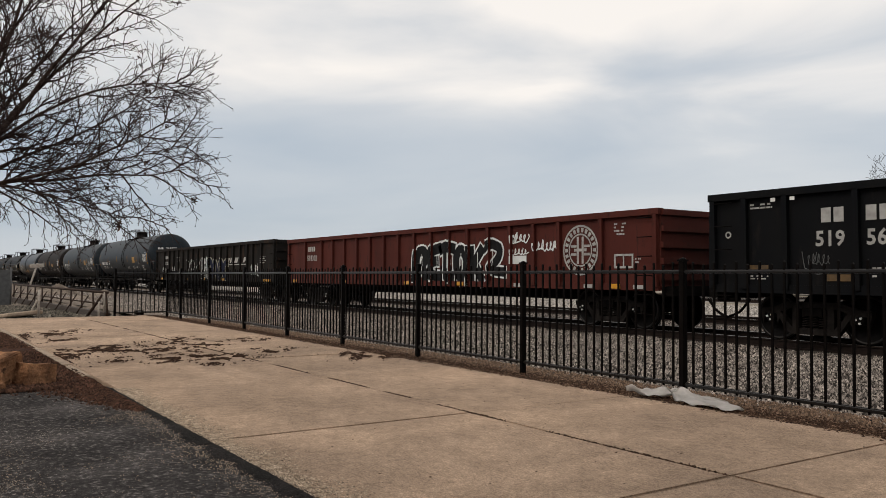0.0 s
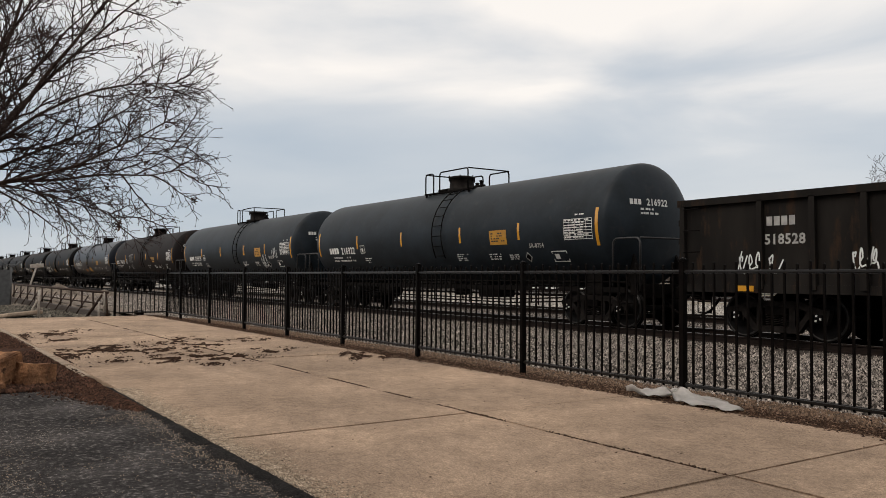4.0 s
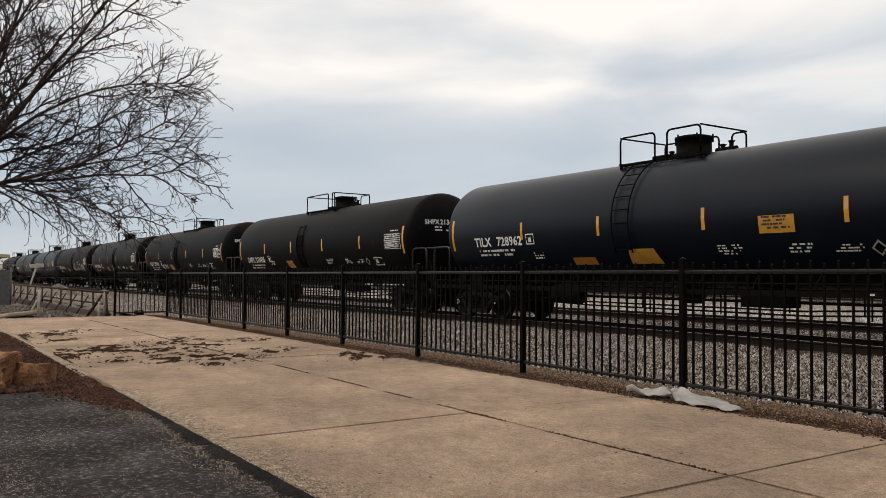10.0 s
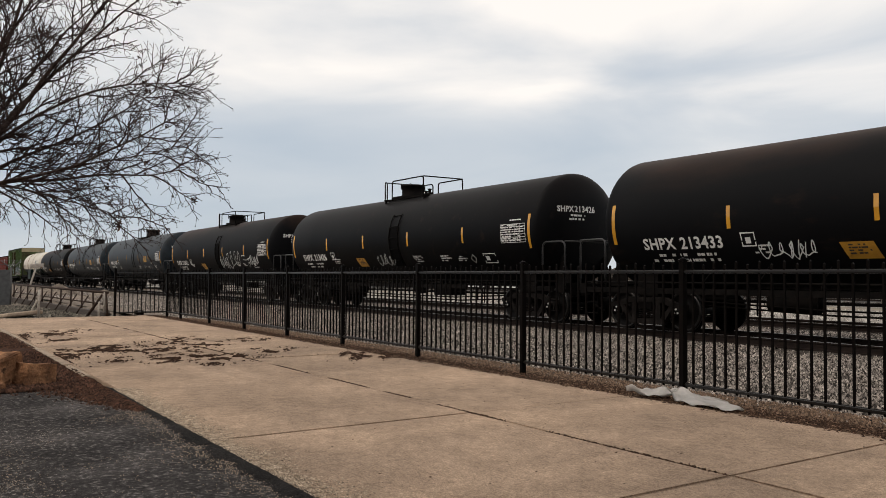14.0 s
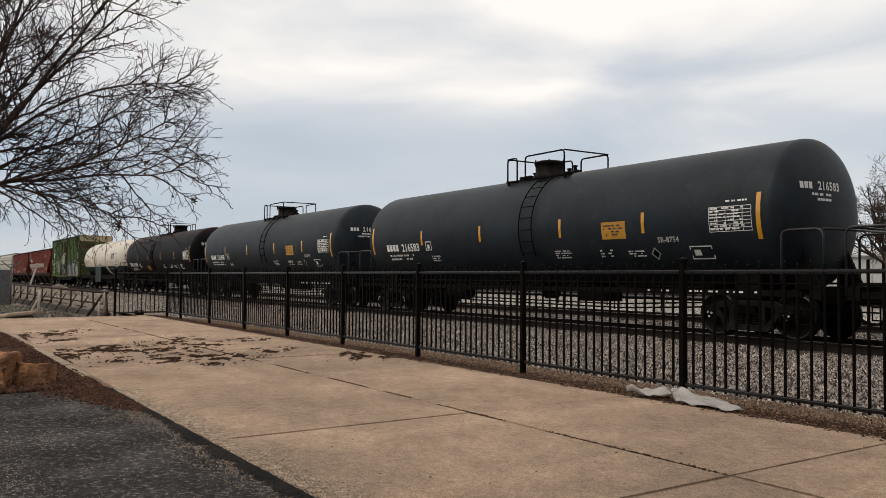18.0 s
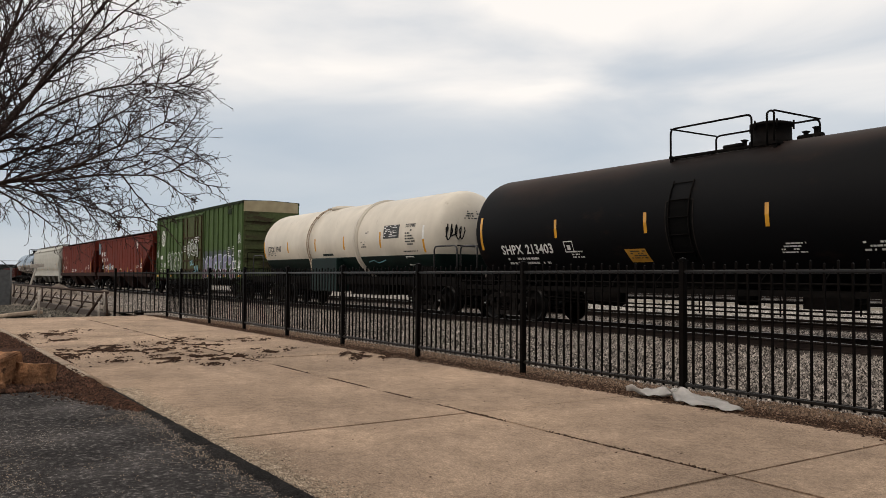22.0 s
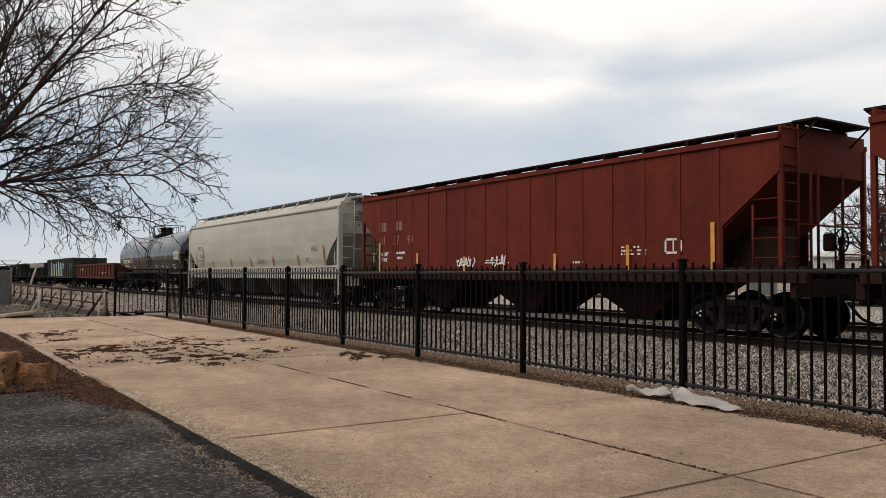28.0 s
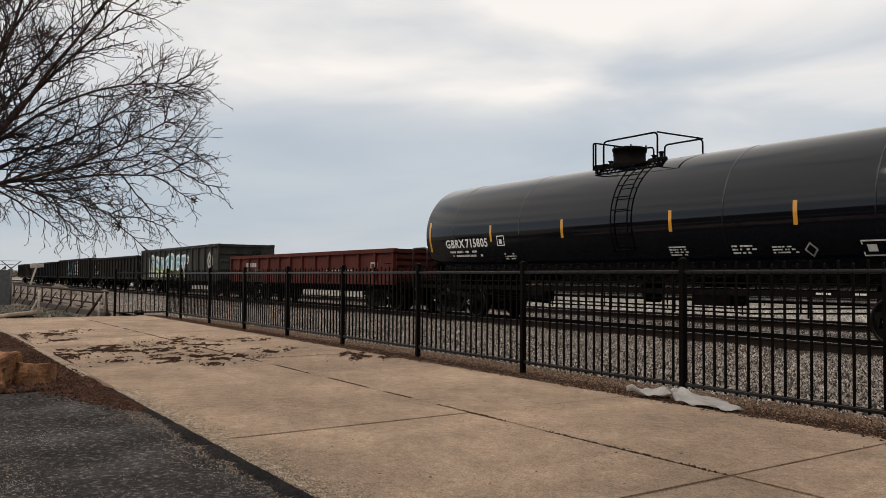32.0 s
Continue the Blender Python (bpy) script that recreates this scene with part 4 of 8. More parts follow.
        small(bars(rng, -2.15, 1.62, 0.5, 0.2, 4, 0.7), M_BLACKMARK, car, tank_onto, "placard_print", "", 0.01)
    for x, w, h, n in ((1.7, 0.6, 0.22, 4), (3.3, 0.6, 0.2, 3), (4.2, 0.55, 0.16, 3), (-4.1, 0.5, 0.2, 3)):
        small(bars(rng, x, 1.66, w, h, n), M_WHITE, car, tank_onto)
    xh = 5.5 if scheme == "s" else 5.95
    lay("hazard_diamond", [[(5.0, 1.6), (5.14, 1.74), (5.0, 1.88), (4.86, 1.74)], ], M_DULL, car, tank_onto, "", 0.006)
    lay("hazard_diamond", [[(5.0, 1.64), (5.1, 1.74), (5.0, 1.84), (4.9, 1.74)], ], M_PANEL, car, tank_onto, "", 0.01)
    lay("placard_holder", [(xh, xh + 0.025, 1.6, 1.88), (xh + 0.55, xh + 0.575, 1.6, 1.88), (xh, xh + 0.575, 1.6, 1.625), (xh, xh + 0.575, 1.855, 1.88), (xh + 0.1, xh + 0.27, 1.68, 1.8)], M_WHITE, car, tank_onto)
    # the number again on the head
    vs, fs = text_shapes(number, 0.17)
    bm = bmesh.new()

    def head(u, v, lift):
        yy = -0.95 + u
        rr = min(0.985, math.hypot(yy, v - TANK_Z) / TANK_R)
        return 7.85 + 0.44 * (1 - rr ** 2.174) ** 0.46 + 0.012, yy, v
    bv = [bm.verts.new(head(x + 0.55, y + 2.95, 0)) for x, y in vs]
    for f in fs:
        bm.faces.new([bv[i] for i in f])
    part("lettering", bm, M_WHITE, car)
    if mark:
        letter(mark, 0.0, 2.95, 0.16, M_WHITE, car, head, "", 0.95)
    else:
        lay("owner_mark", mark_blocks(0.05, 2.95, 0.15, 3), M_WHITE, car, head)
    small(bars(rng, 0.35, 2.68, 0.75, 0.2, 2), M_WHITE, car, head)


def tank_car(x, number, paint, scheme, label, tag=None, seed=0, fit=(-0.95, 1.45, 0.0, 0.7)):
    rng = random.Random(seed)
    car = empty("tank_car", label, "tank car", "cars of the freight train")
    half = 7.85
    part("tank", tank_shell(half, TANK_R, TANK_Z), paint, car)
    if scheme == "u":
        for sx in (-6.4, -3.3, 3.2, 6.3):
            part("weld_band", ring_bm(sx, TANK_R, TANK_Z, 0.03, 0.004, 64), paint, car, "", True)
    x0, x1, dome, lx = fit
    platform(car, x0, x1, dome, scheme)
    if scheme == "s":
        recess(car, lx, lx + 0.7)
    else:
        ladder(car, lx, lx + 0.52, scheme)
    running_gear(car, 9.1, 7.12)
    for s in (-1, 1):
        bm = bmesh.new()
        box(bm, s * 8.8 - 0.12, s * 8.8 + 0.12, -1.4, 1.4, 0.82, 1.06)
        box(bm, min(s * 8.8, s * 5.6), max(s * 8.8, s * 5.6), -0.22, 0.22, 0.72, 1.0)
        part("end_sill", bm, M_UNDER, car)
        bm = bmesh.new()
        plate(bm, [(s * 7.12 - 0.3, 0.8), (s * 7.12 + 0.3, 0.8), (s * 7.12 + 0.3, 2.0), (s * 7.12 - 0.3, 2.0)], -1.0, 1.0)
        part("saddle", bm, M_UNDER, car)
        for y in (-1.36, 1.36):
            end_rail(car, s * 8.1, s * 8.95, y, 0.9, 2.12)
            bm = bmesh.new()
            for z in (0.35, 0.62):
                tube(bm, [(s * 8.35, y, z), (s * 8.75, y, z)], 0.016, 5)
            for xx in (8.35, 8.75):
                tube(bm, [(s * xx, y, 0.33), (s * xx, y, 1.0)], 0.016, 5)
            part("step", bm, M_UNDER, car)
        bm = bmesh.new()
        tube(bm, rounded([(s * 8.95, -1.36, 2.12), (s * 8.95, 1.36, 2.12)], 0.1), 0.024, 6)
        part("end_handrail", bm, M_GRAB, car)
        for y in (-0.75, 0.75):
            bm = bmesh.new()
            plate(bm, [(s * 8.0, 1.0), (s * 8.55, 1.0), (s * 8.15, 1.85), (s * 8.0, 1.95)], y - 0.03, y + 0.03)
            part("head_brace", bm, M_UNDER, car)
    brake_wheel(car, -8.75, 0.5, 1.35)
    for y in (-1.45, 1.45):
        bm = bmesh.new()
        tube(bm, [(-8.7, y, 1.1), (8.7, y, 1.1)], 0.022, 6)
        part("side_handrail", bm, M_UNDER, car, "long side safety rail")
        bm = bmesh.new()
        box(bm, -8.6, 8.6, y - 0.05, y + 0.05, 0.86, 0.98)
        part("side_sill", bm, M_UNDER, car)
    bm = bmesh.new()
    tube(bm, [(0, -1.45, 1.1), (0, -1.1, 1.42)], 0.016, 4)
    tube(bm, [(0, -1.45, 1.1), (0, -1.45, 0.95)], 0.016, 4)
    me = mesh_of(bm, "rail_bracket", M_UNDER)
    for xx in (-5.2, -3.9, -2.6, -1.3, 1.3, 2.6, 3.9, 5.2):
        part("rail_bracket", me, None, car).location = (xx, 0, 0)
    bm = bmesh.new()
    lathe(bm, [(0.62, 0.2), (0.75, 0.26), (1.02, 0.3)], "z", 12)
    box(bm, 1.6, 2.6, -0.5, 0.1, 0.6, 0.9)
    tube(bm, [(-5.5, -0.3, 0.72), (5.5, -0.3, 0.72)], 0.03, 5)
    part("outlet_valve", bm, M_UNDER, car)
    for y, z in ((-0.75, 0.6), (-0.5, 0.5)):
        bm = bmesh.new()
        tube(bm, [(-5.9, y, z + 0.1), (-3.0, y, z), (3.2, y, z - 0.03), (5.9, y, z + 0.08)], 0.02, 5)
        for xx in (-4.6, -3.1, -0.9, 1.1, 2.9, 4.4):
            tube(bm, [(xx, y, z - 0.08), (xx, y, 1.0)], 0.018, 5)
        part("brake_rod", bm, M_UNDER, car, "brake rod on its hangers")
    bm = bmesh.new()
    lathe(bm, [(-0.55, 0.0), (-0.52, 0.2), (0.52, 0.2), (0.55, 0.0)], "x", 14, (-3.7, -0.55, 0.72))
    part("air_reservoir", bm, M_UNDER, car)
    q = bars(rng, 4.9, 0.88, 3.3, 0.07, 1, 0.5)
    small(q, M_WHITE, car, lambda u, v, l: (u, -1.503 - l, v))
    tank_marks(car, number, scheme, rng)
    for (u, v, w, h, n, th, mat) in tag or ():
        lay("spray_tag", scrawl(rng, u, v, w, h, n, th * 0.65), mat, car, tank_onto, "looped spray-painted tag", 0.009)
    if number == "728962":
        lay("placard", [(-2.7, -1.9, 1.52, 1.7)], M_ORANGE, car, tank_onto, "low orange notice panel")
        lay("placard", [[(-0.8, 1.52), (0.15, 1.52), (0.0, 1.86), (-0.75, 1.86)]], M_PLACARD, car, tank_onto, "low yellow notice panel")
    CARS.append((car, x))
    return car


def train():
    W = S_WHITE
    tank_car(107.35, "216922", T_GREY, "g", "charcoal grey tank car with amber reflective strips", None, 1, (-1.0, 1.42, -0.05, 0.6))
    tank_car(89.04, "216519", T_GREY, "g", "charcoal grey tank car with white spray tags", [(4.15, 1.55, 0.75, 0.62, 3, 0.035, W), (5.6, 2.0, 0.62, 0.42, 4, 0.03, W)], 2, (-0.85, 1.5, -0.03, 0.72))
    tank_car(70.81, "703123", T_BROWN, "t", "sooty brown-black tank car with large white number", None, 3, (-1.26, 1.15, -0.75, 0.3))
    tank_car(52.64, "728962", T_GLOSS, "t", "clean glossy black tank car with side ladder", None, 4, (-1.55, 0.83, 0.0, -1.09))
    tank_car(34.28, "213405", T_BLACK, "s", "black tank car with rust-stained top", None, 5, (-1.48, 1.15, 0.5, -0.95))
    tank_car(15.95, "213433", T_RUSTY, "s", "black tank car with rusty upper shell and white tag", [(-3.98, 1.6, 1.25, 0.3, 6, 0.035, W)], 6, (-1.46, 1.2, 0.6, -0.95))
    tank_car(-2.52, "213426", T_BLACK, "s", "matt black tank car with dark ladder panel", [(-0.75, 1.6, 1.1, 0.34, 4, 0.025, W)], 7, (-1.21, 1.36, -0.6, 0.3))
    tank_car(-20.93, "213412", T_RUSTY, "s", "black tank car with broad white graffiti", [(1.0, 1.6, 1.15, 0.55, 4, 0.035, W), (2.1, 1.62, 1.75, 0.82, 3, 0.04, W), (4.2, 1.95, 1.0, 0.3, 1, 0.04, W), (5.05, 1.72, 1.3, 0.42, 6, 0.035, W)], 8, (-1.2, 1.4, -0.62, 0.38))
    tank_car(-39.25, "216583", T_GREY, "g", "charcoal grey tank car with yellow notice panel", None, 9, (-1.0, 1.4, -0.1, 0.47))
    tank_car(-58.07, "216868", T_GREY, "g", "charcoal grey tank car with curved side ladder", None, 10, (-1.0, 1.32, -0.2, 0.5))
    tank_car(-76.57, "213403", T_RUSTY, "s", "black tank car with rust streaks on top", None, 11, (-1.43, 1.2, 0.6, -0.95))
    tank_car(-187.45, "715805", T_NEW, "u", "new glossy black tank car with side ladder", None, 12, (-1.14, 0.87, -0.75, 0.15))


def gondola(x, length, top, paint, ribs, label, seed, width=1.44):
    rng = random.Random(seed)
    car = empty("gondola_car", label, "gondola", "cars of the freight train")
    h = length / 2
    if isinstance(ribs, int):
        ribs = [-h + 0.06 + (length - 0.12) * i / (ribs - 1) for i in range(ribs)]
    for s in (-1, 1):
        bm = bmesh.new()
        box(bm, -h, h, s * width - 0.02, s * width + 0.02, 1.02, top - 0.1)
        part("side_wall", bm, paint, car)
        bm = bmesh.new()
        box(bm, -h - 0.04, h + 0.04, s * (width + 0.02) - 0.09, s * (width + 0.02) + 0.09, top - 0.14, top)
        part("top_chord", bm, paint, car)
        bm = bmesh.new()
        box(bm, -h, h, s * (width + 0.01) - 0.06, s * (width + 0.01) + 0.06, 0.92, 1.08)
        part("side_sill", bm, paint, car)
        bm = bmesh.new()
        plate(bm, [(-0.075, 1.0), (0.075, 1.0), (0.055, top - 0.12), (-0.055, top - 0.12)], s * (width + 0.015), s * (width + 0.11))
        me = mesh_of(bm, "rib", paint)
        for i in range(len(ribs)):
            part("rib", me, None, car).location = (ribs[i], 0, 0)
        # end wall with its stiffeners
        bm = bmesh.new()
        box(bm, s * h - 0.03, s * h + 0.03, -width, width, 1.0, top - 0.05)
        part("end_wall", bm, paint, car)
        for k in range(5):
            z = 1.15 + (top - 1.3) * k / 4
            bm = bmesh.new()
            prism(bm, [(-width, z), (width, z), (width, z + 0.13), (-width, z + 0.13)], min(s * (h + 0.03), s * (h + 0.1)), max(s * (h + 0.03), s * (h + 0.1)))
            part("end_stiffener", bm, paint, car)
    bm = bmesh.new()
    box(bm, -h, h, -width, width, 1.0, 1.06)
    part("floor_plate", bm, M_UNDER, car)
    bm = bmesh.new()
    plate(bm, [(-h + 1.0, 0.98), (h - 1.0, 0.98), (h - 3.2, 0.62), (-h + 3.2, 0.62)], -0.25, 0.25)
    part("centre_sill", bm, M_UNDER, car)
    running_gear(car, h + 0.75, h - 1.95)
    for s in (-1, 1):
        bm = bmesh.new()
        for z in np.linspace(0.4, top - 0.2, 6):
            tube(bm, [(s * (h - 0.55), -width - 0.13, z), (s * (h - 0.12), -width - 0.13, z)], 0.012, 5)
        part("grab_irons", bm, M_UNDER, car)
        bm = bmesh.new()
        box(bm, s * (h + 0.1) - 0.1, s * (h + 0.1) + 0.1, -1.3, 1.3, 0.8, 1.02)
        part("end_sill", bm, M_UNDER, car)
    brake_wheel(car, h + 0.16, 0.5, top - 0.55)
    CARS.append((car, x))

    def onto(u, v, lift):
        return u, -width - 0.02 - lift, v

    ribbed(onto, ribs, 0.075, 0.095, -h, h)
    return car, onto, rng


def ring_shape(u, v, r0, r1, n=28, squash=1.0):
    """A flat ring as quads."""
    out = []
    for k in range(n):
        a, b = 2 * math.pi * k / n, 2 * math.pi * (k + 1) / n
        out.append([(u + squash * r0 * math.cos(a), v + r0 * math.sin(a)), (u + squash * r1 * math.cos(a), v + r1 * math.sin(a)),
                    (u + squash * r1 * math.cos(b), v + r1 * math.sin(b)), (u + squash * r0 * math.cos(b), v + r0 * math.sin(b))])
    return out


def frame_shape(u0, u1, v0, v1, w):
    return [(u0, u0 + w, v0, v1), (u1 - w, u1, v0, v1), (u0, u1, v0, v0 + w), (u0, u1, v1 - w, v1)]


SHAPES = {"n": [[(0, 0), (0, 0.75), (0.2, 1), (0.5, 1), (0.72, 0.72), (0.72, 0)]],
          "k": [[(0, 0), (0, 1)], [(0.05, 0.4), (0.75, 1)], [(0.2, 0.55), (0.8, 0)]],
          "o": [[(0.35, 0), (0.02, 0.25), (0.02, 0.75), (0.35, 1), (0.7, 0.75), (0.7, 0.25), (0.35, 0)]],
          "r": [[(0, 0), (0, 1), (0.5, 1), (0.72, 0.78), (0.4, 0.5), (0.8, 0)]],
          "e": [[(0.75, 0.95), (0.1, 0.9), (0, 0.5), (0.55, 0.52)], [(0, 0.5), (0.1, 0.08), (0.8, 0.05)]],
          "a": [[(0, 0), (0.15, 0.8), (0.4, 1), (0.65, 0.75), (0.75, 0)], [(0.12, 0.4), (0.66, 0.4)]],
          "t": [[(-0.1, 0.9), (0.3, 1), (0.85, 0.95)], [(0.35, 0.95), (0.3, 0)], [(0.3, 0.05), (0.75, 0.0)]],
          "z": [[(0, 0.8), (0.25, 1), (0.7, 0.85), (0.6, 0.5), (0.05, 0.1), (0.8, 0.02)]]}


def sprayed(car, rng, onto, u, v, width, height, kinds, fill, rim, label, lift=0.012, thick=0.2, edge=0.07, low=None):
    """Fat graffiti shapes: each stroke filled, with a rim showing round it, and a shade colour below if given."""
    w = width / len(kinds)
    for i, kind in enumerate(kinds):
        lean, up = rng.uniform(-0.12, 0.12), rng.uniform(-0.06, 0.06)
        fat = [[(u + (i + 0.12 + x * 0.98 + lean * y) * w + rng.uniform(-0.02, 0.02), v + height * (0.12 + up + y * 0.78) + rng.uniform(-0.03, 0.03)) for x, y in line] for line in SHAPES[kind]]
        fat = [[tuple(p) for p in rounded([(*q, 0) for q in line], w * 0.3, 3)] for line in fat]
        fat = [[q[:2] for q in line] for line in fat]
        rim_part = lay("graffiti_letter", [q for line in fat for q in stroke(line, thick + 2 * edge)], rim, car, onto, label, lift)
        lay("fill", [q for line in fat for q in stroke(line, thick)], fill, rim_part, onto, "", lift + 0.005)
        a = rng.uniform(0.1, 0.7)
        lay("highlight", stroke([(u + (i + a) * w, v + height * 0.3), (u + (i + a + 0.06) * w, v + height * 0.5), (u + (i + a + 0.04) * w, v + height * 0.75)], edge * 0.5), rim, rim_part, onto, "", lift + 0.009)
        if low:
            lower = [clip_low(q, v + height * 0.42) for line in fat for q in stroke(line, thick)]
            lay("shade", [q for q in lower if len(q) > 2], low, rim_part, onto, "", lift + 0.011)


def clip_low(poly, z):
    """The part of a flat outline below a level."""
    return [(a, b) for b, a in clip([(b, a) for a, b in poly], z, -1)]


def flat_cars():
    # black gondola
    g, onto, rng = gondola(169.4, 17.0, 2.9, P_BLACKCAR, [-8.44, -7.7] + [-6.82 + 1.364 * i for i in range(11)] + [7.7, 8.44], "black steel gondola with white lettering", 21)
    lay("owner_mark", mark_blocks(-6.12, 2.2, 0.3, 2, 0.62) + mark_blocks(-5.3, 2.2, 0.3, 2, 0.62), M_DULL, g, onto, "", 0.012)
    letter("519", -6.24, 1.8, 0.28, M_DULL, g, onto, "white painted car number", 0.95)
    letter("56", -5.3, 1.8, 0.28, M_DULL, g, onto, "white painted car number", 0.95)
    for a, b in ((-7.61, -7.2), (-6.02, -5.58), (-1.2, -0.8), (3.3, 3.7)):
        lay("reflector", [(a, b, 1.16 if a > -7 else 1.34, 1.28 if a > -7 else 1.46)], M_DIM, g, onto, "faded orange reflective patch", 0.012)
    small(bars(rng, -7.6, 2.52, 0.6, 0.13, 2) + bars(rng, -7.6, 1.16, 0.4, 0.1, 2) + bars(rng, -5.2, 1.2, 0.5, 0.2, 3), M_DULL, g, onto)
    lay("spray_tag", stroke([(-6.5, 1.7), (-6.45, 1.4), (-6.2, 1.28), (-6.0, 1.31)], 0.015) + scrawl(rng, -6.4, 1.45, 0.45, 0.2, 5, 0.014), M_FAINT, g, onto, "faint sprayed tag", 0.012)
    lay("stencil", ring_shape(-8.1, 2.07, 0.04, 0.07), M_DULL, g, onto, "", 0.012)
    for x in (-7.03, -6.63):
        lay("patch", [(x - 0.05, x + 0.05, 2.66, 2.73)], M_WHITE, g, lambda u, v, l: (u, -1.56 - l, v))
    # long red gondola
    g, onto, rng = gondola(149.3, 20.4, 2.74, P_OXIDE, [-10.12, -8.46, -6.9] + [-5.93 + 0.993 * i for i in range(13)] + [6.98, 8.46, 10.12], "oxide red steel gondola with round white emblem and graffiti", 22)
    spokes = [[(7.72 + r * math.cos(k * 0.2856 + d), 1.87 + r * math.sin(k * 0.2856 + d)) for r, d in ((0.44, -0.085), (0.55, -0.085), (0.55, 0.085), (0.44, 0.085))] for k in range(22)]
    lay("emblem", ring_shape(7.72, 1.87, 0.57, 0.62) + ring_shape(7.72, 1.87, 0.37, 0.41) + spokes + [(7.6, 7.67, 1.54, 2.2), (7.77, 7.84, 1.54, 2.2), (7.39, 7.59, 1.74, 1.8), (7.39, 7.59, 1.94, 2.0), (7.85, 8.05, 1.74, 1.8), (7.85, 8.05, 1.94, 2.0), (7.5, 7.94, 1.84, 1.91)], M_DULL, g, onto, "round white railway emblem", 0.014)
    lay("owner_mark", mark_blocks(-8.25, 2.18, 0.22, 4, 0.62), M_DULL, g, onto, "", 0.012)
    letter("518302", -8.35, 1.83, 0.22, M_DULL, g, onto, "white painted car number")
    sprayed(g, rng, onto, 0.05, 1.0, 3.75, 1.2, "retok", S_BLACK, S_WHITE, "black graffiti letters with white rims", 0.012, 0.32, 0.055)
    sprayed(g, rng, onto, 3.85, 1.2, 0.95, 1.05, "z", S_BLACK, S_WHITE, "black graffiti curl with white rim", 0.012, 0.26, 0.05)
    lay("spray_tag", scrawl(rng, 5.0, 2.12, 0.72, 0.25, 4, 0.04) + scrawl(rng, 5.95, 1.88, 0.9, 0.26, 6, 0.035), S_WHITE, g, onto, "sprayed white scrawl", 0.012)
    lay("spray_tag", [(5.02, 5.66, 1.56, 1.78)] + scrawl(rng, 5.0, 1.8, 0.7, 0.16, 5, 0.03), S_WHITE, g, onto, "white sprayed patch", 0.009)
    lay("placard_holder", frame_shape(8.85, 9.45, 1.42, 1.75, 0.05) + [(9.13, 9.17, 1.42, 1.75)], M_DULL, g, onto, "", 0.012)
    small(bars(rng, 8.85, 2.15, 0.45, 0.32, 4) + bars(rng, 9.5, 1.5, 0.3, 0.15, 2) + bars(rng, -8.4, 1.25, 1.2, 0.12, 2), M_DULL, g, onto, lift=0.012)
    for a in (-9.6, -5.0, -0.55, 2.5, 8.75):
        lay("reflector", [(a, a + 0.35, 0.95, 1.06)], M_AMBER, g, onto, "amber reflective patch", 0.075)
    for a in (5.2, 7.9, 9.5):
        lay("reflector", [(a, a + 0.3, 0.95, 1.04)], M_DULL, g, onto, "white reflective patch", 0.075)
    # dark gondola
    g, onto, rng = gondola(127.56, 20.0, 2.84, P_DARKCAR, [-9.92, -8.07] + [-6.98 + 0.966 * i for i in range(15)] + [7.3, 8.4, 9.92], "rust-stained black gondola with broad graffiti", 23)
    lay("owner_mark", mark_blocks(-7.95, 2.2, 0.2, 4, 0.62), M_DULL, g, onto, "", 0.012)
    letter("518528", -8.0, 1.86, 0.2, M_DULL, g, onto, "white painted car number")
    lay("class_box", frame_shape(-5.1, -4.85, 2.05, 2.3, 0.03), M_DULL, g, onto, "", 0.012)
    lay("spray_tag", stroke([(-3.1, 2.1), (-2.8, 1.8), (-2.45, 2.15)], 0.03) + stroke([(-2.8, 1.8), (-3.05, 1.45)], 0.03) + stroke([(-2.1, 2.1), (-2.3, 1.75), (-2.1, 1.5), (-1.85, 1.75), (-2.1, 2.1)], 0.03)
        + stroke([(-1.5, 2.15), (-1.35, 1.5), (-0.8, 2.1)], 0.03), S_WHITE, g, onto, "thin sprayed strokes", 0.012)
    lay("spray_tag", scrawl(rng, -0.42, 1.75, 0.85, 0.45, 3, 0.06) + scrawl(rng, -0.45, 1.35, 0.9, 0.4, 5, 0.06) + scrawl(rng, -0.4, 1.02, 0.8, 0.35, 4, 0.06), S_WHITE, g, onto, "white sprayed figure", 0.012)
    sprayed(g, rng, onto, 0.55, 1.02, 3.25, 1.0, "naoe", S_BLUE, S_CREAM, "dark blue graffiti letters with cream rims", 0.012, 0.34, 0.05)
    lay("owner_mark", [[(3.6, 1.85), (3.8, 1.85), (4.1, 2.1), (3.9, 2.1)], [(4.0, 1.85), (4.2, 1.85), (4.35, 2.1), (4.15, 2.1)], [(4.65, 1.85), (5.1, 1.85), (5.3, 2.1), (4.85, 2.1)], [(5.9, 1.85), (6.05, 1.85), (6.6, 2.1), (6.05, 2.1)],
                       (3.6, 6.6, 1.74, 1.78)], M_DULL, g, onto, "worn slanted white lettering", 0.012)
    lay("spray_tag", scrawl(rng, 6.95, 1.2, 1.0, 0.5, 4, 0.035) + scrawl(rng, -8.6, 1.3, 0.9, 0.4, 4, 0.03) + scrawl(rng, -6.3, 1.35, 0.5, 0.4, 3, 0.03), S_WHITE, g, onto, "white scrawls", 0.012)
    small(bars(rng, 8.4, 1.75, 0.5, 0.35, 4) + bars(rng, -4.95, 1.3, 0.4, 0.3, 3), M_DULL, g, onto, lift=0.012)
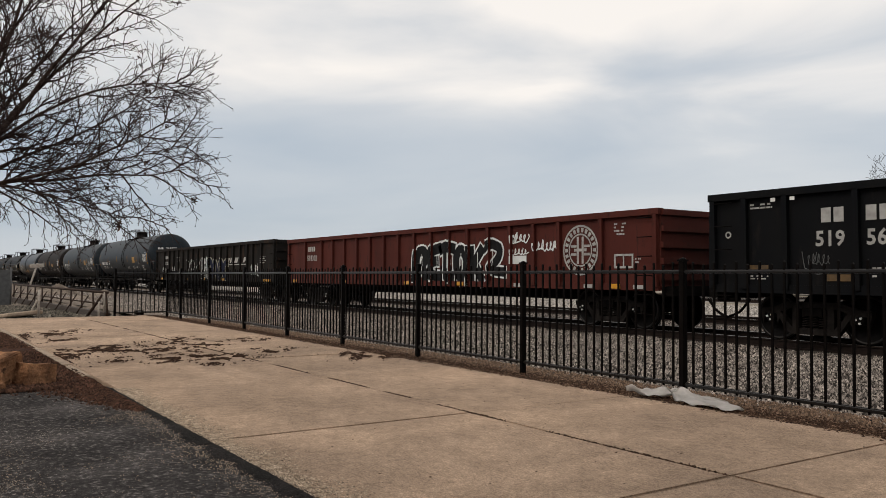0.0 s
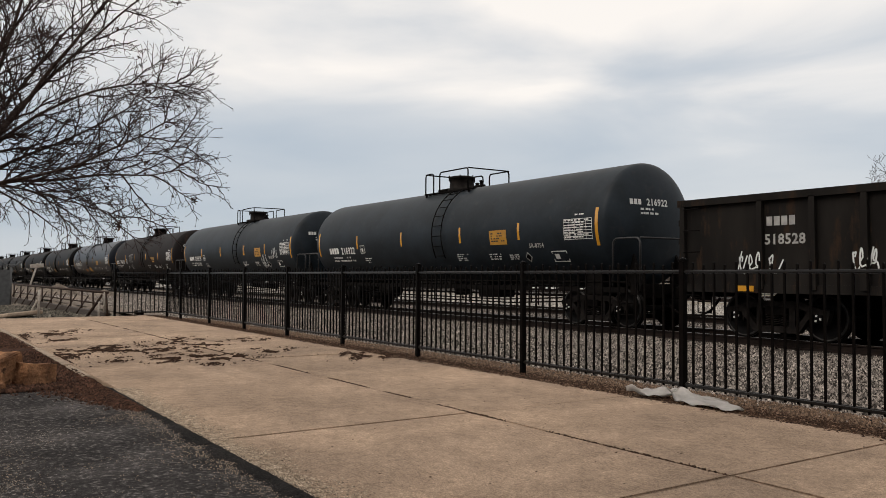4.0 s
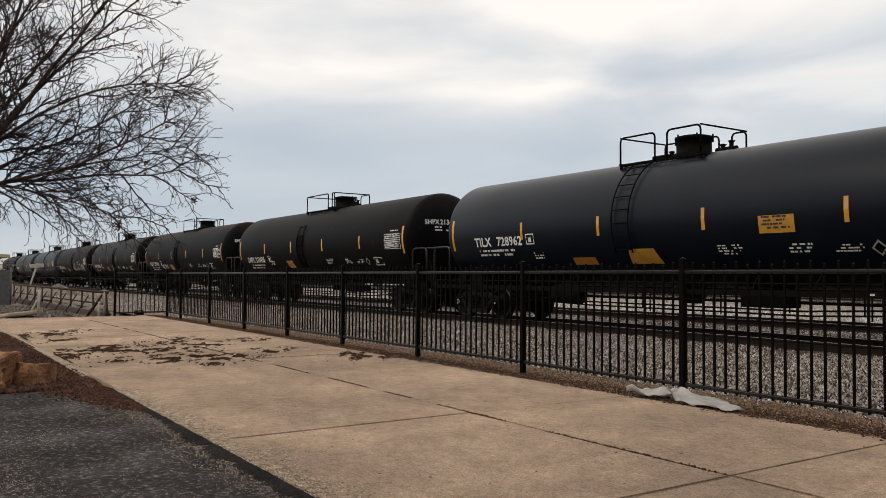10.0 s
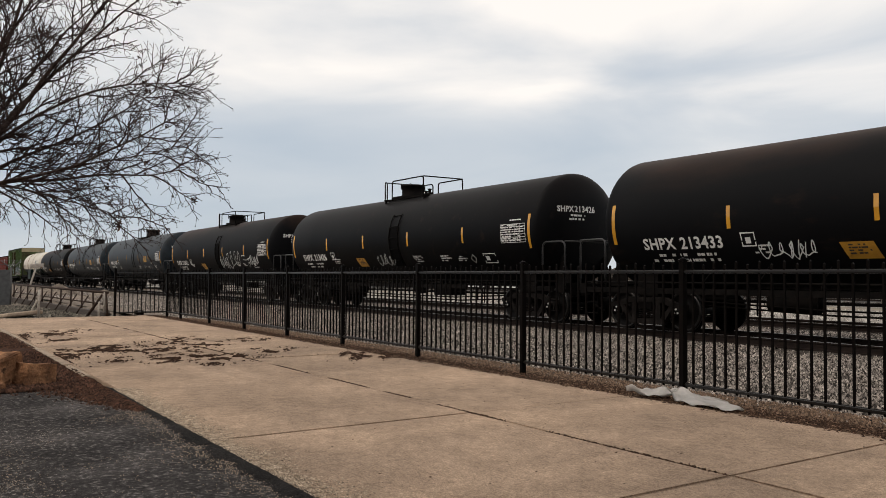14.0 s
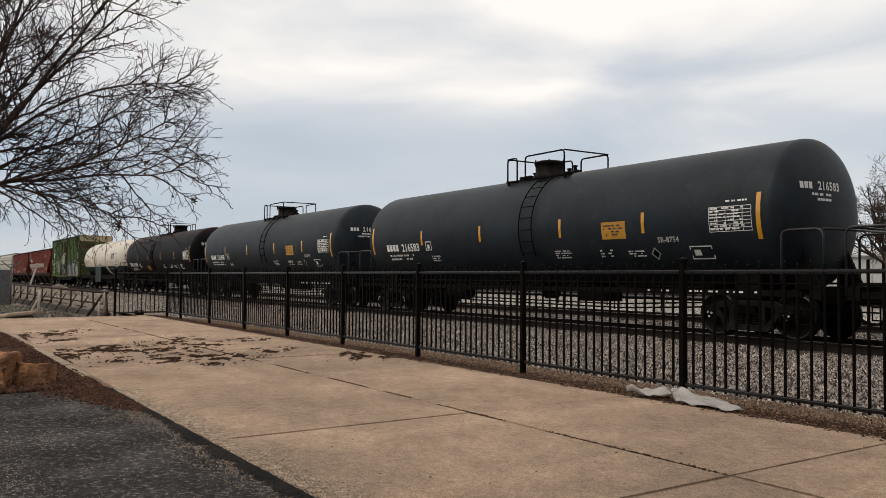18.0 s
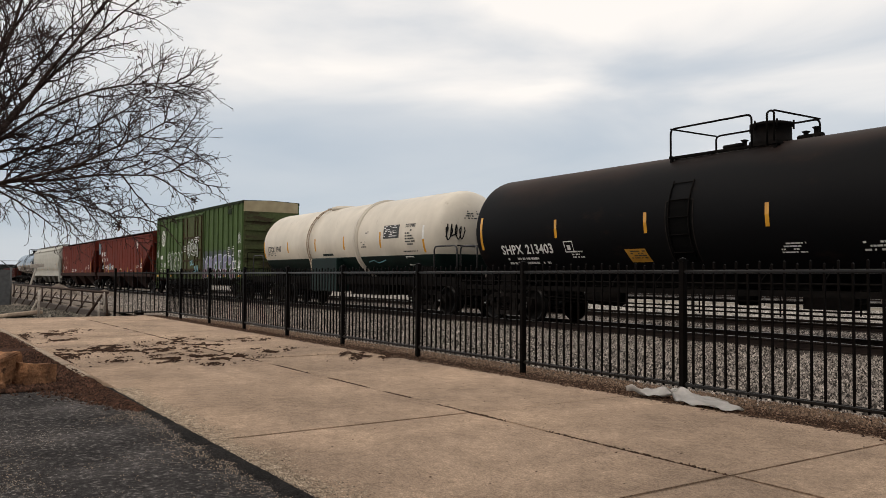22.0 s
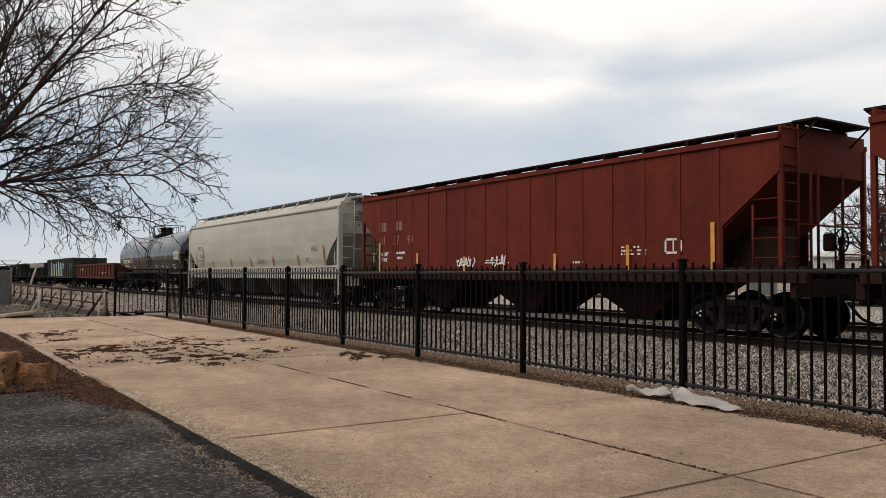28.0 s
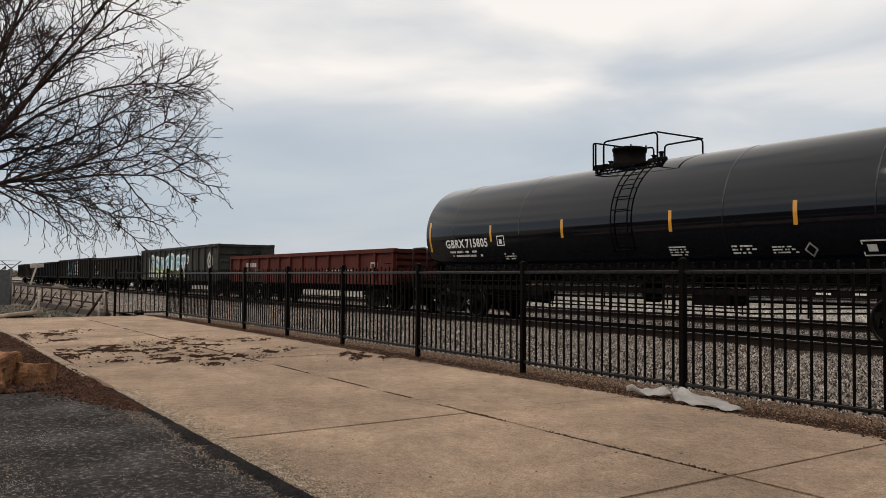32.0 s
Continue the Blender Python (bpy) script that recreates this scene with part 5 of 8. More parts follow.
    for a, b in ((8.65, 9.6), (3.0, 3.5), (0.1, 0.3), (-8.6, -8.2), (-3.2, -2.9)):
        lay("reflector", [(a, b, 0.95, 1.06)], M_AMBER, g, onto, "amber reflective patch", 0.075)
    # trailing gondolas
    g, onto, rng = gondola(-205.5, 16.2, 2.16, P_OXIDE, 14, "low oxide red gondola with faded lettering", 24)
    lay("owner_mark", mark_blocks(-6.0, 1.6, 0.22, 6, 0.8), M_DULL, g, onto, "", 0.012)
    small(bars(rng, -6.0, 1.3, 2.0, 0.2, 2) + bars(rng, 3.0, 1.25, 2.2, 0.2, 2), M_DULL, g, onto, lift=0.012)
    lay("placard_holder", frame_shape(6.4, 6.9, 1.35, 1.7, 0.05), M_DULL, g, onto, "", 0.012)
    g, onto, rng = gondola(-223.6, 16.2, 2.88, P_WASHED, 15, "dark weathered gondola with round emblem", 25)
    lay("emblem", ring_shape(6.6, 2.0, 0.3, 0.48) + ring_shape(6.6, 2.0, 0.0, 0.16), M_DULL, g, onto, "round white railway emblem", 0.014)
    lay("spray_tag", scrawl(rng, -5.5, 1.8, 8.0, 0.5, 12, 0.09), S_WHITE, g, onto, "pale sprayed scrawl", 0.012)
    sprayed(g, rng, onto, -5.8, 1.05, 8.0, 1.3, "nakoret", S_TEAL, S_WHITE, "washed-out pale graffiti", 0.012, 0.25, 0.14, S_LIME)
    g, onto, rng = gondola(-241.1, 16.4, 2.6, P_DARKCAR, 17, "dark weathered gondola with faded tags", 26)
    lay("spray_tag", scrawl(rng, -6.5, 1.2, 1.4, 1.0, 2, 0.09), S_WHITE, g, onto, "pale sprayed scrawl", 0.012)
    g, onto, rng = gondola(-258.6, 16.4, 2.7, P_DARKCAR, 17, "dark weathered gondola with white sprayed loops", 27)
    sprayed(g, rng, onto, 0.6, 1.2, 2.2, 1.2, "oz", P_DARKCAR, S_WHITE, "white sprayed loops", 0.012, 0.16, 0.1)
    lay("spray_tag", scrawl(rng, -3.0, 1.2, 2.2, 1.2, 3, 0.1), S_TEAL, g, onto, "pale green scrawl", 0.012)
    gondola(-276.2, 16.4, 2.6, P_BLACKCAR, 15, "black steel gondola far down the line", 28)
    gondola(-293.8, 16.4, 2.6, P_DARKCAR, 15, "dark steel gondola at the far end", 29)


# ---- box car ----


BOX_RIBS = (-7.85, -7.2, -5.69, -4.93, -4.16, -3.3, -2.3, 1.95, 2.66, 3.45, 4.19, 4.94, 5.66, 5.79, 6.45, 7.17, 7.85)


def box_car(x):
    rng = random.Random(31)
    car = empty("box_car", "weathered green box car with rusty door and graffiti", "box car", "cars of the freight train")
    h, w, top = 7.9, 1.41, 4.87
    for s in (-1, 1):
        bm = bmesh.new()
        box(bm, -h, h, s * w - 0.02, s * w + 0.02, 1.02, top)
        part("side_wall", bm, P_BOXGREEN, car)
        bm = bmesh.new()
        box(bm, -0.04, 0.04, s * (w + 0.02) - 0.02, s * (w + 0.02) + 0.06, 1.05, top - 0.12)
        if s < 0:
            for v in bm.verts:
                v.co.y = -w - 0.08 if v.co.y < -w - 0.02 else -w - 0.015
        me = mesh_of(bm, "rib", P_BOXGREEN)
        for xx in BOX_RIBS:
            part("rib", me, None, car).location = (xx, 0, 0)
        bm = bmesh.new()
        box(bm, -h, h, s * (w + 0.03) - 0.05, s * (w + 0.03) + 0.07, top - 0.1, top + 0.02)
        part("eave", bm, P_EAVE, car)
        bm = bmesh.new()
        plate(bm, [(-h, 1.08), (h, 1.08), (h, 0.98), (4.6, 0.98), (4.0, 0.72), (-4.0, 0.72), (-4.6, 0.98), (-h, 0.98)], s * (w + 0.01) - 0.05, s * (w + 0.01) + 0.05)
        part("side_sill", bm, M_UNDER, car)
        # sliding door
        bm = bmesh.new()
        box(bm, -1.85, 1.75, s * (w + 0.07) - 0.035, s * (w + 0.07) + 0.035, 1.12, 4.55)
        door = part("door", bm, P_DOOR, car, "faded olive sliding door with rust patches")
        for z in (1.5, 2.0, 2.55, 3.3):
            bm = bmesh.new()
            box(bm, -1.8, 1.7, min(s * (w + 0.1), s * (w + 0.15)), max(s * (w + 0.1), s * (w + 0.15)), z, z + 0.1)
            part("door_stiffener", bm, P_BAR, door)
        for xx in (-1.75, -1.0, 0.45, 0.95, 1.65):
            bm = bmesh.new()
            box(bm, xx - 0.03, xx + 0.03, min(s * (w + 0.1), s * (w + 0.16)), max(s * (w + 0.1), s * (w + 0.16)), 1.15, 4.5)
            part("lock_bar", bm, P_BAR, door)
        for z in (1.02, 4.56):
            bm = bmesh.new()
            box(bm, -4.6, 1.9, min(s * (w + 0.02), s * (w + 0.14)), max(s * (w + 0.02), s * (w + 0.14)), z, z + 0.09)
            part("door_track", bm, P_BOXGREEN, car)
        # ends
        bm = bmesh.new()
        box(bm, s * h - 0.03, s * h + 0.03, -w, w, 1.02, top - 0.5)
        part("end_wall", bm, P_BOXEND, car)
        bm = bmesh.new()
        plate_pts = [(-w, top - 0.5), (w, top - 0.5), (w, top), (0, top + 0.05), (-w, top)]
        prism(bm, plate_pts, s * h - 0.035, s * h + 0.045)
        part("end_panel", bm, P_BOXTAN, car, "pale tan upper end panel")
        for k in range(7):
            z = 1.15 + k * 0.455
            bm = bmesh.new()
            prism(bm, [(-w + 0.06, z), (w - 0.06, z), (w - 0.1, z + 0.2), (-w + 0.1, z + 0.2)], min(s * (h + 0.03), s * (h + 0.13)), max(s * (h + 0.03), s * (h + 0.13)))
            part("end_corrugation", bm, P_BOXEND, car)
        for y in (-w - 0.05, w + 0.05):
            bm = bmesh.new()
            for z in np.linspace(0.45, 2.3, 6):
                tube(bm, [(s * (h - 0.55), y * 1.02, z), (s * (h - 0.1), y * 1.02, z)], 0.013, 5)
            tube(bm, [(s * (h - 0.55), y * 1.02, 0.4), (s * (h - 0.55), y * 1.02, 2.4)], 0.016, 5)
            tube(bm, [(s * (h - 0.1), y * 1.02, 0.4), (s * (h - 0.1), y * 1.02, 2.4)], 0.016, 5)
            part("ladder", bm, P_BOXGREEN, car)
        bm = bmesh.new()
        box(bm, s * (h + 0.25) - 0.2, s * (h + 0.25) + 0.2, -1.3, 1.3, 1.12, 1.17)
        part("end_platform", bm, M_UNDER, car)
        bm = bmesh.new()
        tube(bm, rounded([(s * (h + 0.4), -1.35, 1.0), (s * (h + 0.4), -1.35, 2.35), (s * (h + 0.4), 1.35, 2.35), (s * (h + 0.4), 1.35, 1.0)], 0.1), 0.02, 6)
        part("end_handrail", bm, M_UNDER, car)
    bm = bmesh.new()
    prism(bm, [(-w - 0.06, top), (-w - 0.06, top + 0.03), (0, top + 0.08), (w + 0.06, top + 0.03), (w + 0.06, top)], -h, h)
    part("roof", bm, P_EAVE, car)
    bm = bmesh.new()
    box(bm, 5.85, 6.38, -w - 0.09, -w - 0.02, 4.32, 4.58)
    bmesh.ops.bevel(bm, geom=list(bm.edges), offset=0.02, affect="EDGES")
    part("card_holder", bm, P_EAVE, car, "small dented card holder under the eave")
    bm = bmesh.new()
    box(bm, -h, h, -w, w, 0.95, 1.04)
    box(bm, -h + 0.8, h - 0.8, -0.25, 0.25, 0.65, 0.96)
    part("underframe", bm, M_UNDER, car)
    running_gear(car, 8.85, 6.25)
    brake_wheel(car, h + 0.18, 0.55, 2.0)

    def onto(u, v, lift):
        return u, -w - 0.022 - lift, v

    ribbed(onto, BOX_RIBS, 0.04, 0.06, -7.9, 7.9)
    lay("emblem", ring_shape(-6.45, 3.52, 0.4, 0.5, squash=0.85) + [(-6.48, -6.42, 3.1, 3.95)] + [q for k in range(3) for q in stroke([(-6.72, 3.3 + k * 0.2), (-6.45, 3.5 + k * 0.2), (-6.18, 3.3 + k * 0.2)], 0.07)], M_WHITE, car, onto, "white oval tree-shaped emblem", 0.012)
    lay("owner_mark", mark_blocks(-7.05, 2.2, 0.26, 3, 0.55), M_WHITE, car, onto, "", 0.012)
    for txt, u in (("19", -7.0), ("31", -6.2), ("4", -5.2)):
        letter(txt, u, 1.72, 0.27, M_WHITE, car, onto, "white painted car number", 0.9, 0.012)
    small(bars(rng, -7.1, 1.4, 0.5, 0.2, 2) + bars(rng, -6.2, 1.4, 0.4, 0.2, 2), M_WHITE, car, onto, lift=0.012)
    sprayed(car, rng, onto, -4.75, 1.4, 2.7, 1.15, "nzao", P_BOXGREEN, S_WHITE, "white-rimmed graffiti letters", 0.012, 0.22, 0.045)
    lay("spray_tag", scrawl(rng, -5.3, 2.0, 0.5, 0.6, 2, 0.05) + scrawl(rng, -7.75, 2.3, 0.4, 0.5, 2, 0.04), S_WHITE, car, onto, "white scrawl", 0.05)
    lay("graffiti_shadow", [(1.9, 6.6, 1.14, 1.6)] + [[(u + 0.5 * math.cos(k * 0.6283), 2.14 + 0.42 * math.sin(k * 0.6283)) for k in range(10)] for u in (2.2, 2.95, 3.7, 4.5, 5.4, 6.2)], S_HAZE, car, onto, "dark blue sprayed ground", 0.008)
    sprayed(car, rng, onto, 1.15, 1.1, 5.7, 1.1, "nnktez", S_LILAC, S_ICE, "lilac graffiti letters with pale rims", 0.012, 0.3, 0.06, S_PINK)
    door_at = lambda u, v, l: (u, -w - 0.17 - l, v)
    lay("spray_tag", scrawl(rng, -0.9, 2.55, 0.3, 0.3, 1, 0.05), S_WHITE, car, door_at, "white sprayed mark on the door")
    sprayed(car, rng, door_at, -0.8, 2.25, 2.0, 0.95, "oza", P_DOOR, S_WHITE, "white-rimmed letters on the door", 0.012, 0.13, 0.04)
    lay("spray_tag", scrawl(rng, 0.5, 1.3, 0.8, 0.5, 3, 0.05) + scrawl(rng, -0.3, 1.75, 0.6, 0.35, 2, 0.05), S_TEAL, car, door_at, "pale scrawl on the door")
    small(bars(rng, 0.45, 3.05, 1.0, 0.3, 3) + bars(rng, -1.5, 2.5, 0.5, 0.4, 3), M_WHITE, car, door_at, lift=0.002)
    small(bars(rng, 5.85, 2.15, 0.3, 0.5, 5) + bars(rng, 6.45, 2.15, 0.35, 0.55, 5), M_WHITE, car, onto, lift=0.05)
    lay("placard_holder", frame_shape(6.6, 7.15, 1.55, 1.95, 0.05), M_WHITE, car, onto, "", 0.07)
    letter("RTH", 7.26, 2.12, 0.36, S_WHITE, car, onto, "white sprayed tag", 0.6, 0.012)
    lay("spray_tag", scrawl(rng, 7.32, 2.8, 0.35, 0.5, 3, 0.02) + scrawl(rng, 7.32, 1.65, 0.35, 0.35, 3, 0.025) + scrawl(rng, 7.35, 1.3, 0.4, 0.4, 2, 0.05), S_WHITE, car, onto, "white scrawl", 0.05)
    end_at = lambda u, v, l: (h + 0.135 + l, u, v)
    small(bars(rng, 0.0, 2.3, 0.6, 0.35, 4) + bars(rng, 0.1, 3.0, 0.8, 0.2, 2), M_WHITE, car, end_at)
    lay("spray_tag", scrawl(rng, 0.6, 2.85, 0.7, 0.3, 6, 0.05), S_WHITE, car, end_at, "white scrawl on the end")
    for a in (-7.7, -4.6, -2.2, 2.6, 5.3, 7.4):
        lay("reflector", [(a, a + 0.4, 1.13, 1.24)], M_AMBER, car, onto, "amber reflective patch", 0.072)
    CARS.append((car, x))


# ---- covered hoppers ----


def hopper_bays(car, paint, length, z0=0.3, z1=1.35, count=3, half_w=1.3):
    step = length / count
    for i in range(count):
        c = -length / 2 + step * (i + 0.5)
        bm = bmesh.new()
        top = [bm.verts.new((c + sx * step * 0.46, sy * half_w, z1)) for sx, sy in ((-1, -1), (1, -1), (1, 1), (-1, 1))]
        bot = [bm.verts.new((c + sx * 0.36, sy * 0.7, z0)) for sx, sy in ((-1, -1), (1, -1), (1, 1), (-1, 1))]
        for k in range(4):
            bm.faces.new([top[k], top[(k + 1) % 4], bot[(k + 1) % 4], bot[k]])
        bm.faces.new(bot[::-1])
        bm.faces.new(top)
        bmesh.ops.recalc_face_normals(bm, faces=list(bm.faces))
        bay = part("hopper_bay", bm, paint, car)
        bm = bmesh.new()
        box(bm, c - 0.45, c + 0.45, -0.75, 0.75, z0 - 0.08, z0 + 0.02)
        part("outlet_gate", bm, M_UNDER, bay)


def hopper_end(car, s, paint, face_x, low_x, post_x, z_slope, w, top):
    """Slope sheet, corner posts, thin ladders, brake gear and platforms of one end."""
    grey = paint == P_GREYCAR
    foot = 0.5 if grey else 1.12
    bm = bmesh.new()
    prism_pts = [(face_x, top), (face_x, z_slope), (low_x, 1.3), (low_x - 0.06, 1.3), (face_x - 0.06, z_slope + 0.04), (face_x - 0.06, top)]
    plate(bm, [(s * a, z) for a, z in prism_pts], -w, w)
    part("slope_sheet", bm, paint, car)
    bm = bmesh.new()
    box(bm, min(s * 6.9, s * (post_x + 0.3)), max(s * 6.9, s * (post_x + 0.3)), -w, w, 1.14, 1.2)
    box(bm, s * (post_x + 0.26) - 0.08, s * (post_x + 0.26) + 0.08, -w, w, 0.85, 1.2)
    part("end_platform", bm, paint if grey else P_HOPPER_DARK, car)
    short = post_x - 0.62
    drop = z_slope - (face_x - short) * (0.95 if not grey else 0.6)
    for side in (-1, 1):
        y = side * (w - 0.02)
        bm = bmesh.new()
        thick = 0.085 if grey else 0.045
        box(bm, s * (post_x - (thick if grey else 0)) - thick, s * (post_x - (thick if grey else 0)) + thick, y * (1.04 if grey else 1) - thick, y * (1.04 if grey else 1) + thick, foot, top - 0.25)
        corner = part("corner_post", bm, paint, car)
        bm = bmesh.new()
        tube(bm, [(s * short, y, foot), (s * short, y, drop)], 0.022, 6)
        ladder_part = part("side_ladder", bm, paint, car)
        bm = bmesh.new()
        tube(bm, [(s * short, y, 0), (s * post_x, y, 0)], 0.015, 5)
        me = mesh_of(bm, "rung", paint)
        for k in range(int((drop - foot) / 0.38) + 1):
            part("rung", me, None, ladder_part).location = (0, 0, foot + 0.1 + 0.38 * k)
    # ladder up the end beside the near corner
    ex, y0, y1 = s * (post_x + 0.05), -w + 0.02, -w + 0.5
    bm = bmesh.new()
    tube(bm, [(ex, y1, foot), (ex, y1, top + 0.05)], 0.02, 6)
    end_ladder = part("end_ladder", bm, paint, car)
    bm = bmesh.new()
    tube(bm, [(ex, y0, 0), (ex, y1, 0)], 0.016, 5)
    me = mesh_of(bm, "rung", paint)
    for z in np.linspace(foot + 0.15, top - 0.05, 9):
        part("rung", me, None, end_ladder).location = (0, 0, z)
    for y in ((-0.5, -0.25, 0.62) if not grey else (0.62,)):
        bm = bmesh.new()
        tube(bm, [(s * (post_x + 0.02), y, 1.2), (s * (post_x + 0.02), y, z_slope + 0.12)], 0.03, 6)
        part("end_post", bm, paint, car)
    bm = bmesh.new()
    tube(bm, [(ex, y1, 2.25), (ex, w, 2.25)], 0.02, 6)
    tube(bm, [(ex, 0.4, 1.7), (ex, w, 1.7)], 0.016, 6)
    part("cross_rail", bm, paint, car)
    # small roof platform overhanging the end, on raking brackets
    bm = bmesh.new()
    box(bm, min(s * (face_x - 0.1), s * (face_x + 0.42)), max(s * (face_x - 0.1), s * (face_x + 0.42)), -0.95, 0.95, top + 0.1, top + 0.14)
    for y in (-0.9, 0.9):
        tube(bm, [(s * (face_x + 0.4), y, top + 0.1), (s * face_x, y, top - 0.25)], 0.022, 5)
    part("roof_platform", bm, M_GRATE if grey else P_HOPPER_DARK, car)
    if s > 0:
        bm = bmesh.new()
        box(bm, post_x + 0.02, post_x + 0.2, -0.12, 0.1, 1.75, 2.1)
        bmesh.ops.bevel(bm, geom=list(bm.edges), offset=0.03, affect="EDGES")
        part("brake_gearbox", bm, paint if grey else P_HOPPER_DARK, car)


def roof_walk(car, half, z, paint, inner=0.35, outer=0.75):
    bm = bmesh.new()
    for y0, y1 in ((-outer, -inner), (inner, outer)):
        box(bm, -half, half, y0, y1, z, z + 0.04)
    for xx in np.linspace(-half, half, 14):
        box(bm, xx - 0.03, xx + 0.03, -outer, outer, z - 0.16, z)
    part("roof_walkway", bm, paint, car, "dark running boards along the roof")
    bm = bmesh.new()
    box(bm, -half + 0.6, half - 0.6, -0.22, 0.22, z - 0.14, z + 0.02)
    part("hatch_cover", bm, paint, car)


def red_hopper(x, label, number, seed, emblem):
    rng = random.Random(seed)
    car = empty("hopper_car", label, "hopper car", "cars of the freight train")
    w, eave, face = 1.48, 3.93, 8.7 if emblem else 8.36
    zs, cut = (3.35, (6.2, 1.9)) if emblem else (3.25, (7.06, 2.26))
    for s in (-1, 1):
        bm = bmesh.new()
        plate(bm, [(-face, eave), (-face, zs), (-cut[0], cut[1]), (-cut[0], 1.42), (cut[0], 1.42), cut, (face, zs), (face, eave)], s * w - 0.02, s * w + 0.02)
        part("side_wall", bm, P_HOPPER, car)
        bm = bmesh.new()
        prism(bm, [(s * (w + 0.015), 1.44), (s * (w + 0.015), eave - 0.05), (s * (w + 0.04), eave - 0.08), (s * (w + 0.04), 1.47)], -0.05, 0.05)
        me = mesh_of(bm, "rib", P_HOPPER)
        for i in range(15):
            part("rib", me, None, car).location = ((cut[0] - 0.1) * (i / 7 - 1), 0, 0)
        bm = bmesh.new()
        box(bm, -face, face, s * (w + 0.03) - 0.05, s * (w + 0.03) + 0.05, eave - 0.06, eave + 0.05)
        part("eave", bm, P_HOPPER, car)
        bm = bmesh.new()
        box(bm, -8.9, 8.9, s * (w + 0.0) - 0.06, s * (w + 0.0) + 0.06, 1.12, 1.43)
        part("side_sill", bm, P_HOPPER_DARK, car)
        hopper_end(car, s, P_HOPPER, face, 5.5 if emblem else 5.95, face - 0.02, zs, w - 0.03, eave + 0.2)
        if s > 0:
            bm = bmesh.new()
            plate(bm, [(6.1, 1.25), (8.3, 1.25), (8.3, 2.2), (7.25, 2.28)], -0.9, -0.84)
            part("shear_plate", bm, P_HOPPER_DARK, car)
    bm = bmesh.new()
    prism(bm, [(-w, eave), (-0.8, eave + 0.2), (0.8, eave + 0.2), (w, eave), (w, eave - 0.05), (-w, eave - 0.05)], -face + 0.07, face - 0.07)
    part("roof", bm, P_HOPPER, car)
    roof_walk(car, face - 0.1, eave + 0.28, P_HOPPER_DARK, 0.5, 0.95)
    hopper_bays(car, P_HOPPER_DARK, 12.6)
    running_gear(car, 9.35, 7.05)
    brake_wheel(car, face + 0.25, 0.15, 1.95)

    def onto(u, v, lift):
        return u, -w - 0.022 - lift, v

    lay("owner_mark", mark_blocks(-7.05 if not emblem else -7.35, 2.72, 0.34, 2, 0.6) + mark_blocks(-6.0 if not emblem else -6.4, 2.72, 0.34, 2, 0.6), M_FADED if not emblem else M_WHITE, car, onto, "", 0.012)
    for txt, u in zip(number, (-7.0, -6.1, -5.2)):
        letter(txt, u if not emblem else u - 0.2, 2.28, 0.3, M_FADED if not emblem else M_WHITE, car, onto, "faded painted car number", 0.9, 0.012)
    letter("LD LMT", -7.0, 1.9, 0.13, M_WHITE, car, onto, "", 0.9, 0.012)
    letter("LT WT", -7.0, 1.7, 0.13, M_WHITE, car, onto, "", 0.9, 0.012)
    small(bars(rng, -5.95, 1.7, 0.6, 0.33, 2) + bars(rng, 4.3, 1.68, 0.85, 0.24, 3) + bars(rng, -1.0, 1.55, 1.2, 0.14, 2) + bars(rng, 2.6, 1.5, 0.5, 0.1, 1), M_WHITE, car, onto, lift=0.012)
    lay("placard_holder", frame_shape(5.58, 6.05, 1.72, 2.06, 0.05) + [(5.8, 5.83, 1.72, 2.06)], M_WHITE, car, onto, "", 0.012)
    ends = 6.12 if emblem else 6.95
    for a, z1 in ((-ends, 2.35), (-4.5, 1.95), (-1.9, 1.8), (0.0, 1.75), (2.07, 1.8), (4.54, 1.95), (ends - 0.08, 2.35)):
        lay("reflector", [(a - 0.05, a + 0.05, 1.38, z1)], M_AMBER, car, onto, "amber reflective strip", 0.06)
    if emblem:
        lay("emblem", ring_shape(4.6, 3.36, 0.18, 0.27) + ring_shape(4.6, 3.36, 0.0, 0.12), M_WHITE, car, onto, "small round white emblem", 0.012)
        lay("spray_tag", scrawl(rng, -8.4, 3.3, 0.9, 0.55, 4, 0.05) + scrawl(rng, -8.2, 2.85, 0.55, 0.5, 3, 0.045), S_TEAL, car, onto, "pale teal scrawl", 0.06)
        lay("spray_tag", scrawl(rng, -5.2, 1.6, 0.7, 0.45, 3, 0.04) + scrawl(rng, -3.4, 1.6, 0.6, 0.4, 3, 0.04), S_WHITE, car, onto, "white scrawl", 0.06)
        lay("spray_tag", scrawl(rng, -4.35, 1.6, 0.75, 0.5, 3, 0.05), S_TEAL, car, onto, "teal scrawl", 0.06)
    else:
        lay("spray_tag", scrawl(rng, -2.3, 1.5, 0.9, 0.25, 4, 0.04) + scrawl(rng, -0.6, 1.5, 0.6, 0.3, 3, 0.04), S_WHITE, car, onto, "white scrawl", 0.06)
    CARS.append((car, x))


